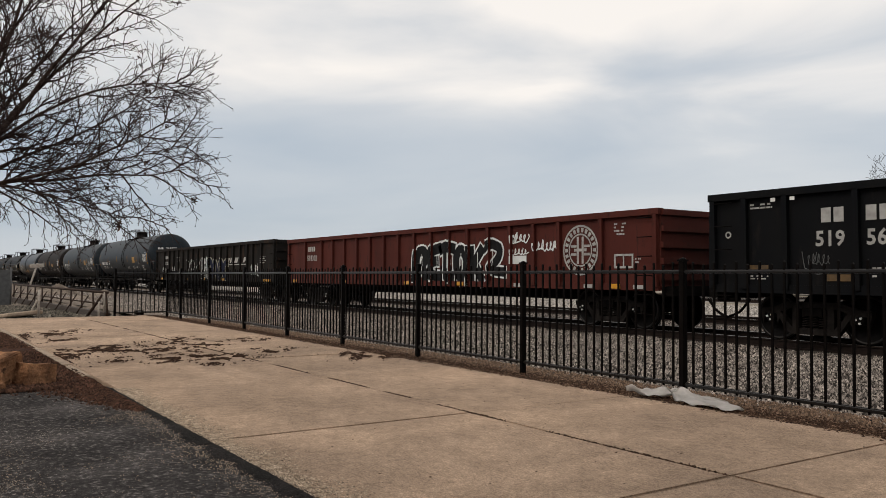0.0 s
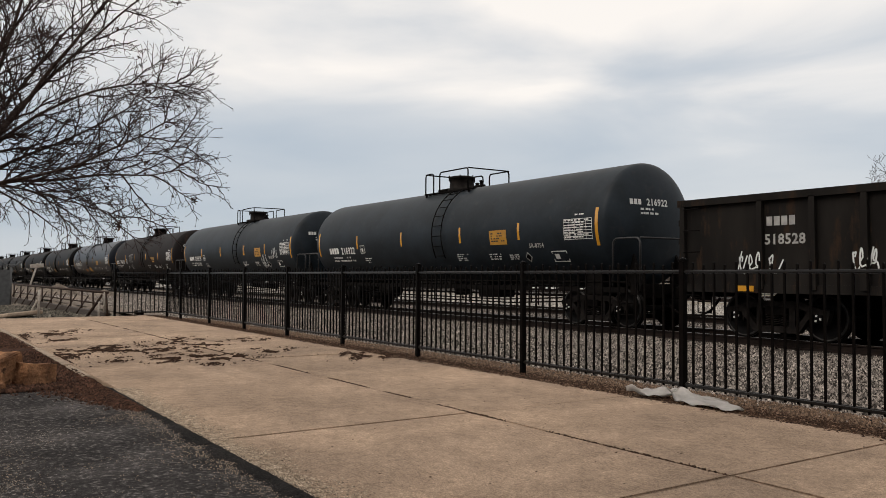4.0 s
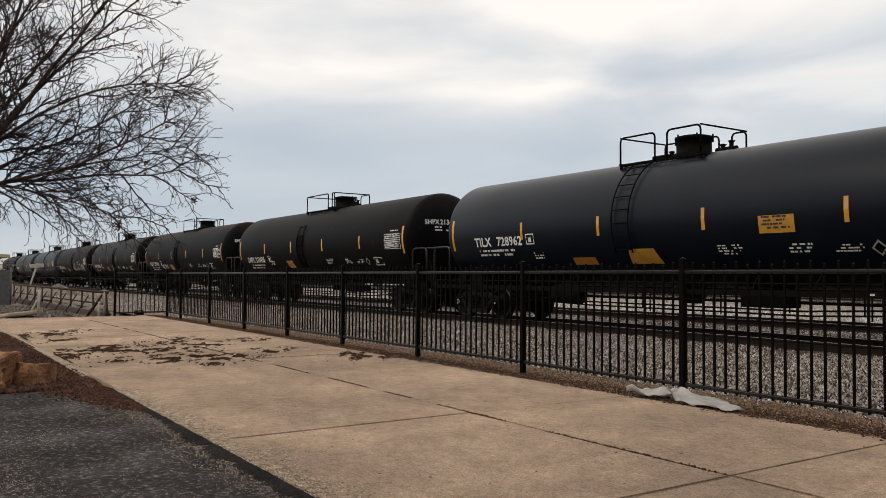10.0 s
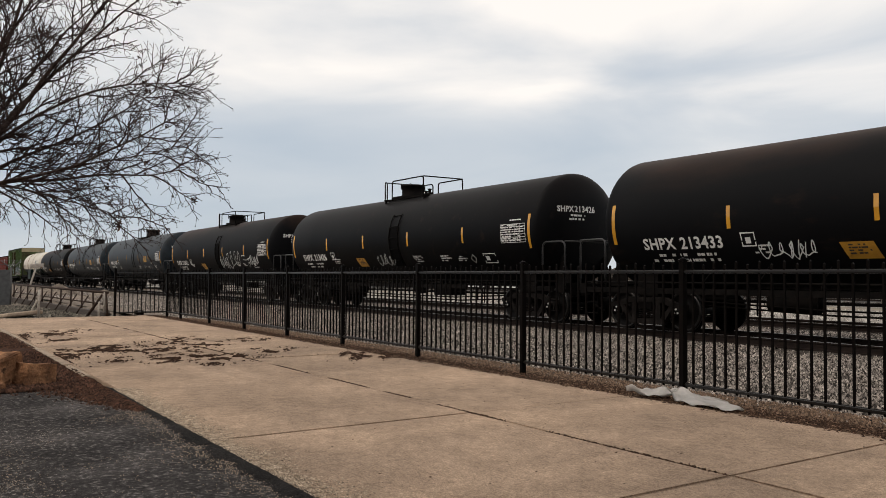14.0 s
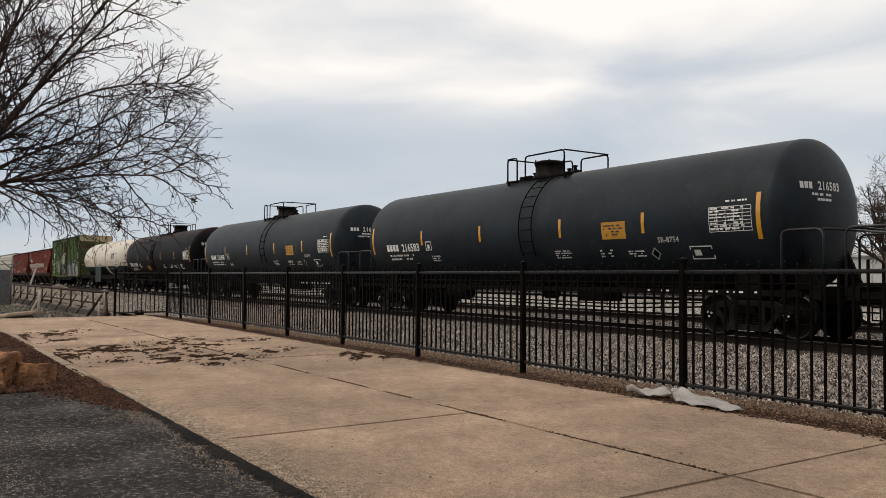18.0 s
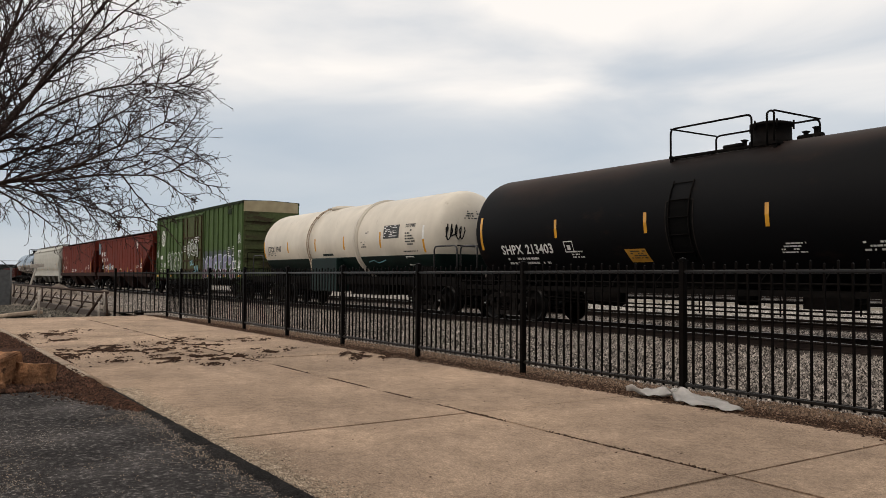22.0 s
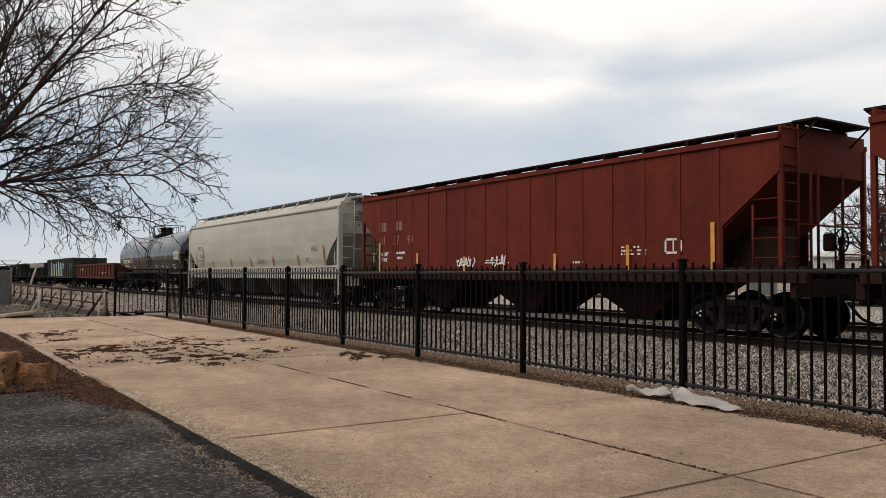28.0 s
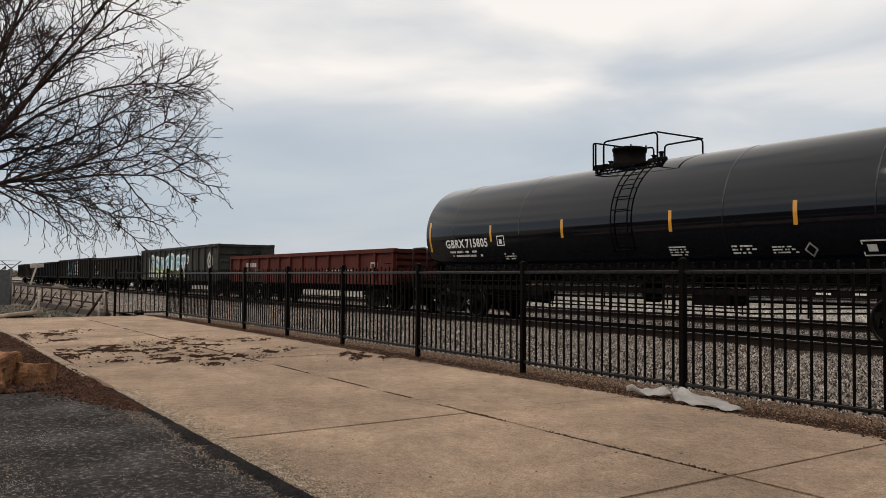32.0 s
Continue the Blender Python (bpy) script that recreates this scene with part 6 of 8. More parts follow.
def grey_hopper(x):
    rng = random.Random(41)
    car = empty("hopper_car", "pale grey covered hopper with smooth curved sides", "hopper car", "cars of the freight train")
    face, eave = 9.55, 3.87
    side = [(-1.36, 1.5), (-1.49, 1.9), (-1.56, 2.5), (-1.57, 3.0), (-1.52, 3.55), (-1.44, eave)]
    zs, cols = 2.9, [-face, -9.48, -9.4, -9.3, -9.2, -9.1, -9.0, -8.8, -8.6, -8.4, -8.1, -5, 0, 5, 8.1, 8.4, 8.6, 8.8, 9.0, 9.1, 9.2, 9.3, 9.4, 9.48, face]

    def y_at(z):
        for (ya, za), (yb, zb) in zip(side, side[1:]):
            if z <= zb:
                return ya + (yb - ya) * (z - za) / (zb - za)
        return side[-1][0]

    for s in (-1, 1):
        bm = bmesh.new()
        rows = []
        for z in np.linspace(1.5, eave, 30):
            end = float(np.interp(z, (1.6, 2.25, 2.3, 2.72), (8.19, 8.85, 8.95, face)))
            rows.append([bm.verts.new((max(-end, min(end, u)), -s * y_at(z), z)) for u in cols])
        for a, b in zip(rows, rows[1:]):
            for k in range(len(cols) - 1):
                if (b[k].co - b[k + 1].co).length > 1e-4 and (a[k].co - a[k + 1].co).length > 1e-4:
                    bm.faces.new([a[k], a[k + 1], b[k + 1], b[k]]).smooth = True
                elif (b[k].co - b[k + 1].co).length > 1e-4:
                    bm.faces.new([a[k], b[k + 1], b[k]]).smooth = True
        bmesh.ops.delete(bm, geom=[v for v in bm.verts if not v.link_faces], context="VERTS")
        bmesh.ops.solidify(bm, geom=list(bm.faces), thickness=0.03)
        bmesh.ops.recalc_face_normals(bm, faces=list(bm.faces))
        for e in bm.edges:
            if len(e.link_faces) == 2 and e.calc_face_angle(0) > 0.6:
                e.smooth = False
        part("side_wall", bm, P_GREYCAR, car)
        bm = bmesh.new()
        tube(bm, [(-face, s * 1.46, eave - 0.0), (face, s * 1.46, eave - 0.0)], 0.06, 10)
        part("eave", bm, P_GREYCAR, car)
        bm = bmesh.new()
        prism(bm, [(1.42 * s + a, z) for a, z in ((-0.07, 1.1), (0.07, 1.1), (0.07, 1.15), (0.03, 1.17), (0.03, 1.53), (0.07, 1.55), (0.07, 1.62), (-0.07, 1.62), (-0.07, 1.55), (-0.03, 1.53), (-0.03, 1.17), (-0.07, 1.15))], -9.5, 9.5)
        part("side_sill", bm, P_GREYCAR, car)
        hopper_end(car, s, P_GREYCAR, face - 0.02, 7.6, 9.6, zs - 0.05, 1.42, eave + 0.2)
        bm = bmesh.new()
        prism(bm, [(s * 1.42, eave + 0.03), (s * 1.36, eave + 0.03), (s * 0.99, eave + 0.56), (s * 1.05, eave + 0.56)], -0.03, 0.03)
        me = mesh_of(bm, "walkway_bracket", P_GREYCAR)
        for xx in np.linspace(-9.4, 9.4, 13):
            part("walkway_bracket", me, None, car).location = (xx, 0, 0)
    bm = bmesh.new()
    prism(bm, [(-1.45, eave), (-1.25, eave + 0.26), (-1.0, eave + 0.4), (-0.55, eave + 0.47), (0.55, eave + 0.47), (1.0, eave + 0.4), (1.25, eave + 0.26), (1.45, eave), (1.4, eave - 0.05), (-1.4, eave - 0.05)], -face + 0.09, face - 0.09)
    part("roof", bm, P_GREYCAR, car)
    bm = bmesh.new()
    for y0, y1 in ((-1.02, -0.5), (0.5, 1.02)):
        for yy in (y0, (y0 + y1) / 2, y1):
            box(bm, -face + 0.2, face - 0.1, yy - 0.015, yy + 0.015, eave + 0.5, eave + 0.56)
        for k in range(150):
            xx = -face + 0.25 + k * (2 * face - 0.4) / 150
            box(bm, xx, xx + 0.055, y0, y1, eave + 0.515, eave + 0.55)
    part("roof_walkway", bm, M_GRATE, car, "grey grating walkway along the roof")
    hopper_bays(car, P_GREYCAR_SHADE, 13.6, 0.35, 1.5, 4, 1.2)
    running_gear(car, 9.95, 7.7)
    brake_wheel(car, 9.9, 0.15, 1.95)

    def onto(u, v, lift):
        return u, y_at(v) - 0.034 - lift, v

    lay("number_patch", [(-7.7, -6.86, 2.52, 2.83)], M_PATCH, car, onto, "pale painted patch", 0.006)
    lay("number_patch", [(-7.66, -6.83, 2.13, 2.44)], M_PATCH, car, onto, "pale painted patch", 0.006)
    letter("BPTX", -7.64, 2.56, 0.24, M_BLACKMARK, car, onto, "black painted fleet code", 0.85, 0.011)
    letter("185630", -7.62, 2.17, 0.23, M_BLACKMARK, car, onto, "black painted car number", 0.85, 0.01)
    for txt, v in (("LD LMT 219000 LO", 1.95), ("LT WT    67000", 1.8), ("CU FT    6241", 1.66)):
        letter(txt, -7.58, v, 0.085, M_BLACKMARK, car, onto, "", 0.95, 0.01)
    small(bars(rng, 7.2, 2.2, 0.55, 0.22, 5) + bars(rng, 1.2, 1.75, 1.0, 0.2, 4) + bars(rng, 6.6, 1.75, 0.35, 0.2, 2), M_BLACKMARK, car, onto, lift=0.01)
    for a, z1 in ((-8.06, 2.4), (-5.36, 2.0), (-2.55, 2.1), (0.23, 2.1), (3.0, 2.05), (5.75, 2.1), (8.3, 2.4)):
        lay("reflector", [(a - 0.05, a + 0.05, 1.62, z1)], M_ORANGE, car, onto, "faded orange reflective strip", 0.01)
    for a in (-6.1, 0.9, 6.9):
        lay("placard", [(a, a + 0.14, 1.72, 1.8)], M_PLACARD, car, onto, "small yellow notice", 0.01)
    end_at = lambda u, v, l: (face + 0.03 + l, u, v)
    small(bars(rng, -0.9, 3.1, 0.8, 0.6, 6), M_BLACKMARK, car, end_at)
    CARS.append((car, x))


# ---- cream tank car ----


def cream_tank_car(x):
    rng = random.Random(51)
    car = empty("tank_car", "cream tank car with dark green-black belly", "tank car", "cars of the freight train")
    r, zc, half = 1.46, 2.55, 6.85

    def onto(u, v, lift):
        return u, -math.sqrt(max((r + lift) ** 2 - (v - zc) ** 2, 0)), v

    bm = tank_shell(half, r, zc, 0.86, 64)
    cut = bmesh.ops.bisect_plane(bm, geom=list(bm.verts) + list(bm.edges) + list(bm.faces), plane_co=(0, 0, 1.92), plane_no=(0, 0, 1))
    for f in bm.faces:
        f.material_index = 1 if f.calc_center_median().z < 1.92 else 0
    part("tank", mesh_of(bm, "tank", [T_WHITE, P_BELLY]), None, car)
    for xx, wide, proud in ((-2.35, 0.06, 0.012), (2.0, 0.3, 0.045), (2.0, 0.1, 0.07)):
        part("weld_band", ring_bm(xx, r, zc, wide, proud, 64), T_WHITE, car, "raised jacket band", True)
    for dx in (-0.06, 0.1):
        bm = bmesh.new()
        tube(bm, [(-2.05 + dx + 0.12 * max(0, a - 0.2), *onto(0, zc + r * math.sin(a), 0.08)[1:]) for a in np.linspace(-0.45, 1.42, 16)] , 0.024, 6)
        foot = onto(0, zc + r * math.sin(-0.45), 0.08)
        tube(bm, [(-2.05 + dx, *foot[1:]), (-1.85 + dx, foot[1] + 0.05, 1.35), (-1.8 + dx, foot[1] + 0.3, 0.8)], 0.024, 6)
        for a in (0.8, 1.3):
            p = onto(0, zc + r * math.sin(a), 0.08)
            bmesh.ops.create_icosphere(bm, subdivisions=1, radius=0.055, matrix=Matrix.Translation((-2.05 + dx + 0.12 * (a - 0.2), p[1], p[2])))
        part("pipe", bm, M_PIPEWHITE, car, "cream pipe running down the shell")
    lathe_bm = bmesh.new()
    lathe(lathe_bm, [(zc + r - 0.1, 0.62), (zc + r + 0.03, 0.6), (zc + r + 0.07, 0.4), (zc + r + 0.08, 0.0)], "z", 20, (-1.6, 0, 0))
    part("dome", lathe_bm, T_WHITE, car, "low cream hatch cover", True)
    bm = bmesh.new()
    box(bm, -1.7, 0.55, -1.5, -0.9, 0.62, 1.9)
    bmesh.ops.bevel(bm, geom=list(bm.edges), offset=0.03, affect="EDGES")
    part("valve_cabinet", bm, P_BELLY, car, "dark green valve cabinet")
    for y in (-1.38, 1.38):
        bm = bmesh.new()
        box(bm, -8.4, 8.4, y - 0.07, y + 0.07, 0.92, 1.2)
        part("side_sill", bm, M_UNDER, car)
    bm = bmesh.new()
    box(bm, -8.3, 8.3, -0.3, 0.3, 0.62, 1.1)
    box(bm, 1.2, 3.6, -1.2, 0.2, 0.55, 0.95)
    part("underframe", bm, M_UNDER, car)
    for s in (-1, 1):
        bm = bmesh.new()
        box(bm, s * 8.4 - 0.12, s * 8.4 + 0.12, -1.4, 1.4, 0.82, 1.2)
        part("end_sill", bm, M_UNDER, car)
        bm = bmesh.new()
        plate(bm, [(s * 6.2 - 0.4, 0.8), (s * 6.2 + 0.4, 0.8), (s * 6.2 + 0.4, 2.0), (s * 6.2 - 0.4, 2.0)], -1.05, 1.05)
        part("saddle", bm, M_UNDER, car)
        for y in (-1.4, 1.4):
            end_rail(car, s * 7.2, s * 8.45, y, 0.9, 2.15)
        bm = bmesh.new()
        tube(bm, [(s * 8.45, -1.4, 2.15), (s * 8.45, 1.4, 2.15)], 0.021, 6)
        part("end_handrail", bm, M_UNDER, car)
    running_gear(car, 8.7, 6.2)
    brake_wheel(car, -8.5, -0.4, 1.8)
    for a, z0, z1 in ((-6.95, 2.0, 2.75), (-4.28, 2.2, 2.65), (-1.5, 2.2, 2.7), (1.03, 2.2, 2.7), (3.82, 2.2, 2.75), (6.62, 1.98, 2.4)):
        lay("reflector", [(a - 0.055, a + 0.055, z0, z1)], M_AMBER, car, onto, "amber reflective strip")
    lay("reflector", [(6.565, 6.675, 2.42, 2.85)], M_WHITE, car, onto, "white reflective strip")
    letter("LTCX", -6.5, 2.26, 0.25, M_BLACKMARK, car, onto, "black painted fleet code", 0.85)
    letter("1947", -5.6, 2.26, 0.25, M_BLACKMARK, car, onto, "black painted car number", 0.85)
    letter("DOT-SP 8803", 5.5, 2.83, 0.12, M_BLACKMARK, car, onto, "black stencilled line", 0.62)
    small(bars(rng, -6.6, 2.05, 1.2, 0.16, 2) + bars(rng, 5.5, 2.2, 0.65, 0.55, 6) + bars(rng, 2.4, 2.2, 0.4, 0.25, 3) + bars(rng, 4.9, 1.98, 1.5, 0.08, 1) + bars(rng, 2.75, 2.7, 0.4, 0.1, 2), M_BLACKMARK, car, onto)
    lay("small_sign", [(-0.9, 0.0, 2.0, 2.08)], P_BELLY, car, onto)
    small([(4.05, 5.1, 2.5, 2.95)], M_BLACKMARK, car, onto, "data_table", "dark stencilled test table")
    small(bars(rng, 4.1, 2.53, 0.95, 0.4, 7, 0.6), M_WHITE, car, onto, lift=0.01)
    lay("placard_holder", frame_shape(5.3, 5.8, 1.58, 1.88, 0.035), M_WHITE, car, onto)

    def head(u, v, lift):
        rr = min(0.98, math.hypot(u, v - zc) / r)
        return half + 0.86 * (1 - rr ** 2.174) ** 0.46 + 0.014, u, v
    lay("spray_tag", scrawl(rng, -1.15, 2.4, 0.55, 0.4, 4, 0.035), S_BLACK, car, head, "black looped tag on the head")
    lay("spray_tag", scrawl(rng, -0.2, 2.3, 0.5, 0.5, 2, 0.035), S_BLACK, car, head, "black looped tag on the head")
    small(bars(rng, -0.55, 3.0, 0.6, 0.3, 4), M_BLACKMARK, car, head)
    lay("spray_tag", stroke([(2.6, 1.72), (3.0, 1.78), (3.3, 1.68), (3.9, 1.78)], 0.03), S_TEAL, car, onto, "thin pale line")
    CARS.append((car, x))


train()
flat_cars()
cream_tank_car(-94.1)
box_car(-111.85)
red_hopper(-129.5, "red covered hopper with small round emblem", ("42", "80", "74"), 61, True)
red_hopper(-148.3, "red covered hopper with faded lettering", ("31", "37", "99"), 62, False)
grey_hopper(-168.05)

# ---- asphalt, kerb and planting bed ----
sheet("asphalt", -9.15, 14, -10, 1.85, -0.014, M_ASPHALT, 90, 70, 0.012, "dark worn asphalt parking surface", "asphalt")


def bed():
    sheet("mulch_bed", -26, -9.15, -6, 1.72, -0.005, M_MULCH, 60, 30, 0.05, "planting bed of reddish bark mulch", "mulch bed")
    k = empty("kerb", "pale worn concrete kerb edging beside the slab", "kerb")
    k["kind"] = "structure"
    rng = random.Random(71)
    x = -9.9
    while x > -26:
        n = rng.uniform(1.2, 1.6)
        part("kerb_stone", slab_block("kerb_stone", x - n, x - 0.008, 1.72, 1.85, -0.15, 0.02 + rng.uniform(-0.008, 0.008), M_KERB, 0.02), None, k)
        x -= n

    def chips(rng):
        x = -9.05 - 9.0 * rng.random() ** 1.3
        y = rng.uniform(-1.5, 1.78)
        return x, y, 0.01
    stone_field("bark_chips", 26000, chips, 0.023, M_CHIP, "scattered reddish-brown bark chips", "mulch", 72)

    def spill(rng):
        x = -7.3 - 1.95 * rng.random()
        y = 1.8 - abs(rng.gauss(0, 0.04 + 0.15 * (-7.3 - x)))
        return x, min(y, 2.0), -0.004
    stone_field("bark_chips", 4200, spill, 0.014, M_CHIP, "bark chips spilled onto the asphalt", "mulch", 73)

    def grit(rng):
        x = -2.4 - 5.8 * rng.random()
        y = 1.84 - abs(rng.gauss(0, 0.13))
        return x, y, -0.008
    def chips_on_asphalt(rng):
        while True:
            x, y = -2.0 - 6.6 * rng.random(), rng.uniform(-0.6, 1.8)
            if noise.noise((x * 1.1, y * 1.4, 8)) + 0.5 * noise.noise((x * 4, y * 4, 2)) > rng.uniform(-0.1, 0.6):
                return x, y, -0.011
    stone_field("grit", 5500, chips_on_asphalt, 0.0047, M_KERB, "pale stone chips scattered over the asphalt", "grit", 175, 0.5)

    def worn_patch(rng):
        while True:
            x, y = -3.6 - 4.4 * rng.random(), rng.uniform(0.2, 1.5)
            if noise.noise((x * 0.9, y * 1.8, 21)) + 0.6 * noise.noise((x * 3, y * 5, 12)) > -0.1 + 0.6 * rng.random():
                return x, y, -0.011
    stone_field("grit", 3200, worn_patch, 0.0045, M_STONE, "pale grit laid bare where the asphalt has worn", "grit", 176, 0.4)
    stone_field("grit", 800, grit, 0.0055, M_STONE, "loose grit along the slab edge", "grit", 74)

    def crumbs(rng):
        x = -2.4 - 6.2 * rng.random()
        y = 1.87 - abs(rng.gauss(0, 0.17 + 0.1 * noise.noise((x * 2.2, 1, 0))))
        return x, y, -0.008
    stone_field("grit", 5000, crumbs, 0.0045, M_KERB, "tan crumbs of concrete spread over the asphalt edge", "grit", 174)


def litter():
    """Loose clumps of dry leaves blown over the slab: centre, half width and half depth of each drift."""
    across, along = Vector((0.555, 0.832)), Vector((-0.832, 0.555))
    drifts = ((-13.1, 2.2, 0.3, 0.9), (-13.6, 2.8, 0.25, 0.7), (-11.7, 2.5, 0.12, 0.4), (-12.85, 3.15, 0.33, 0.4), (-14.5, 4.0, 0.22, 0.8), (-11.35, 3.0, 0.16, 0.3), (-11.8, 3.45, 0.28, 0.4),
              (-10.9, 3.6, 0.2, 0.42), (-13.3, 4.15, 0.2, 0.6), (-14.3, 5.3, 0.2, 0.3), (-11.8, 4.7, 0.11, 0.16), (-11.45, 4.0, 0.28, 0.2),
              (-10.6, 5.75, 0.3, 0.5), (-17.4, 2.4, 0.27, 0.9), (-15.75, 2.4, 0.1, 0.4), (-12.2, 5.0, 0.2, 0.25))
    weights = [w * (d + 0.12) for _, _, w, d in drifts]

    def place(rng):
        while True:
            x, y, wide, deep = rng.choices(drifts, weights)[0]
            q = Vector((x, y)) + across * rng.gauss(0, wide * 0.8) + along * rng.gauss(0, deep * 0.7)
            a, o = q.dot(across), q.dot(along)
            if noise.noise((a * 4.5, o * 2.6, 4)) + 0.7 * noise.noise((a * 12, o * 8, 9)) > rng.uniform(0.08, 0.4):
                return q.x, max(q.y, 1.9), 0.006 + 0.01 * rng.random()
    stone_field("leaf_litter", 6200, place, 0.018, M_LITTER, "dark dry leaf litter in drifts on the slab", "leaves", 76, 0.6)

    def loose(rng):
        return -2.8 - 17 * rng.random() ** 0.8, rng.uniform(1.95, 5.95), 0.003
    stone_field("leaf_litter", 700, loose, 0.010, M_LITTER, "single dry leaves on the slab", "leaves", 77, 0.3)

    def joint(rng):
        x = -3.1 - 19 * rng.random() ** 0.9
        if noise.noise((x * 1.3, 0, 5)) < -0.1:
            x -= 0.5
        return x, rng.gauss(4.09, 0.014), -0.002
    stone_field("leaf_litter", 4600, joint, 0.014, M_LITTER, "dirt and leaf scraps in the slab joint", "leaves", 78, 0.6)

    def edge(rng):
        x = -2.2 - 6.6 * rng.random()
        return x, 1.83 + abs(rng.gauss(0, 0.11 + 0.08 * noise.noise((x * 1.9, 6, 0)))), 0.005
    stone_field("grit", 14000, edge, 0.0062, M_CRUMB, "crumbled concrete along the slab edge", "grit", 79, 0.7)


def boulder(x, y, sx, sy, sz, seed, label, turn=0.0, tip=0.0):
    """A split block of sandstone: flat cleft faces, chipped edges, a rough grain."""
    rng = random.Random(seed)
    bm = bmesh.new()
    for k in range(8):
        c = Vector((1 if k & 1 else -1, 1 if k & 2 else -1, 1 if k & 4 else -1))
        for _ in range(2):
            p = Vector([q * rng.uniform(0.72, 1.0) for q in c])
            p.z *= 0.85 if p.z > 0 else 1.0
            bm.verts.new(p)
    hull = bmesh.ops.convex_hull(bm, input=list(bm.verts))
    loose = [v for v in bm.verts if not v.link_faces]
    bmesh.ops.delete(bm, geom=loose, context="VERTS")
    bmesh.ops.dissolve_limit(bm, angle_limit=0.3, verts=list(bm.verts), edges=list(bm.edges))
    bmesh.ops.bevel(bm, geom=list(bm.edges), offset=0.06, segments=2, affect="EDGES", clamp_overlap=True)
    bmesh.ops.triangulate(bm, faces=list(bm.faces))
    for longest in (0.7, 0.4, 0.22, 0.12):
        bmesh.ops.subdivide_edges(bm, edges=[e for e in bm.edges if e.calc_length() > longest], cuts=1)
        bmesh.ops.triangulate(bm, faces=list(bm.faces))
    for v in bm.verts:
        p = v.co.copy()
        step = 0.1 * noise.noise(p * 1.3 + Vector((seed, 0, 0)))
        p += p.normalized() * (step + 0.035 * noise.noise(p * 5 + Vector((seed, 4, 0))))
        v.co = Vector((p.x * sx, p.y * sy, p.z * sz))
    ob = new("boulder", mesh_of(bm, "boulder", M_ROCK))
    ob.matrix_world = pose(x, y, sz * 0.72, tip, 0, turn)
    tagged(ob, label, "boulder", "boulders in the bed")


# ---- bare trees ----


def grow(verts, faces, p, d, length, r, level, plan, rng, droop):
    """One branch as a tapering tube, and its side shoots."""
    n = plan[level][4]
    pts, rr = [p.copy()], [r]
    end_r = r * plan[level][5]
    wob = plan[level][3]
    kids = []
    for i in range(n):
        d = (d + Vector((rng.gauss(0, wob), rng.gauss(0, wob), rng.gauss(0, wob) - droop * (i / n)))).normalized()
        p = p + d * (length / n)
        pts.append(p.copy())
        rr.append(r + (end_r - r) * (i + 1) / n)
    seg = 5 if level == 0 else 3
    base = len(verts)
    a = d.orthogonal().normalized()
    for i, q in enumerate(pts):
        t = (pts[min(i + 1, n)] - pts[max(i - 1, 0)]).normalized()
        a = (a - t * a.dot(t)).normalized()
        b = t.cross(a)
        for k in range(seg):
            w = 2 * math.pi * k / seg
            verts.append(q + (a * math.cos(w) + b * math.sin(w)) * rr[i])
    for i in range(n):
        for k in range(seg):
            faces.append((base + i * seg + k, base + i * seg + (k + 1) % seg, base + (i + 1) * seg + (k + 1) % seg, base + (i + 1) * seg + k))
    if level + 1 < len(plan):
        count, ratio, spread = plan[level][0], plan[level][1], plan[level][2]
        for c in range(count):
            f = 0.18 + 0.82 * (c + rng.random()) / count
            i = min(int(f * n), n - 1)
            q = pts[i].lerp(pts[i + 1], f * n - i)
            t = (pts[i + 1] - pts[i]).normalized()
            o = Vector((rng.gauss(0, 1), rng.gauss(0, 1), rng.gauss(0.25 if droop < 0.05 else -0.1, 1)))
            o = (o - t * o.dot(t)).normalized()
            ang = radians(rng.uniform(spread * 0.7, spread * 1.3))
            kd = t * math.cos(ang) + o * math.sin(ang)
            grow(verts, faces, q, kd, length * ratio * rng.uniform(0.6, 1.25) * (1.15 - 0.5 * f), max(rr[i] * 0.55, plan[-1][6]), level + 1, plan, rng, droop * 0.8)
    return pts


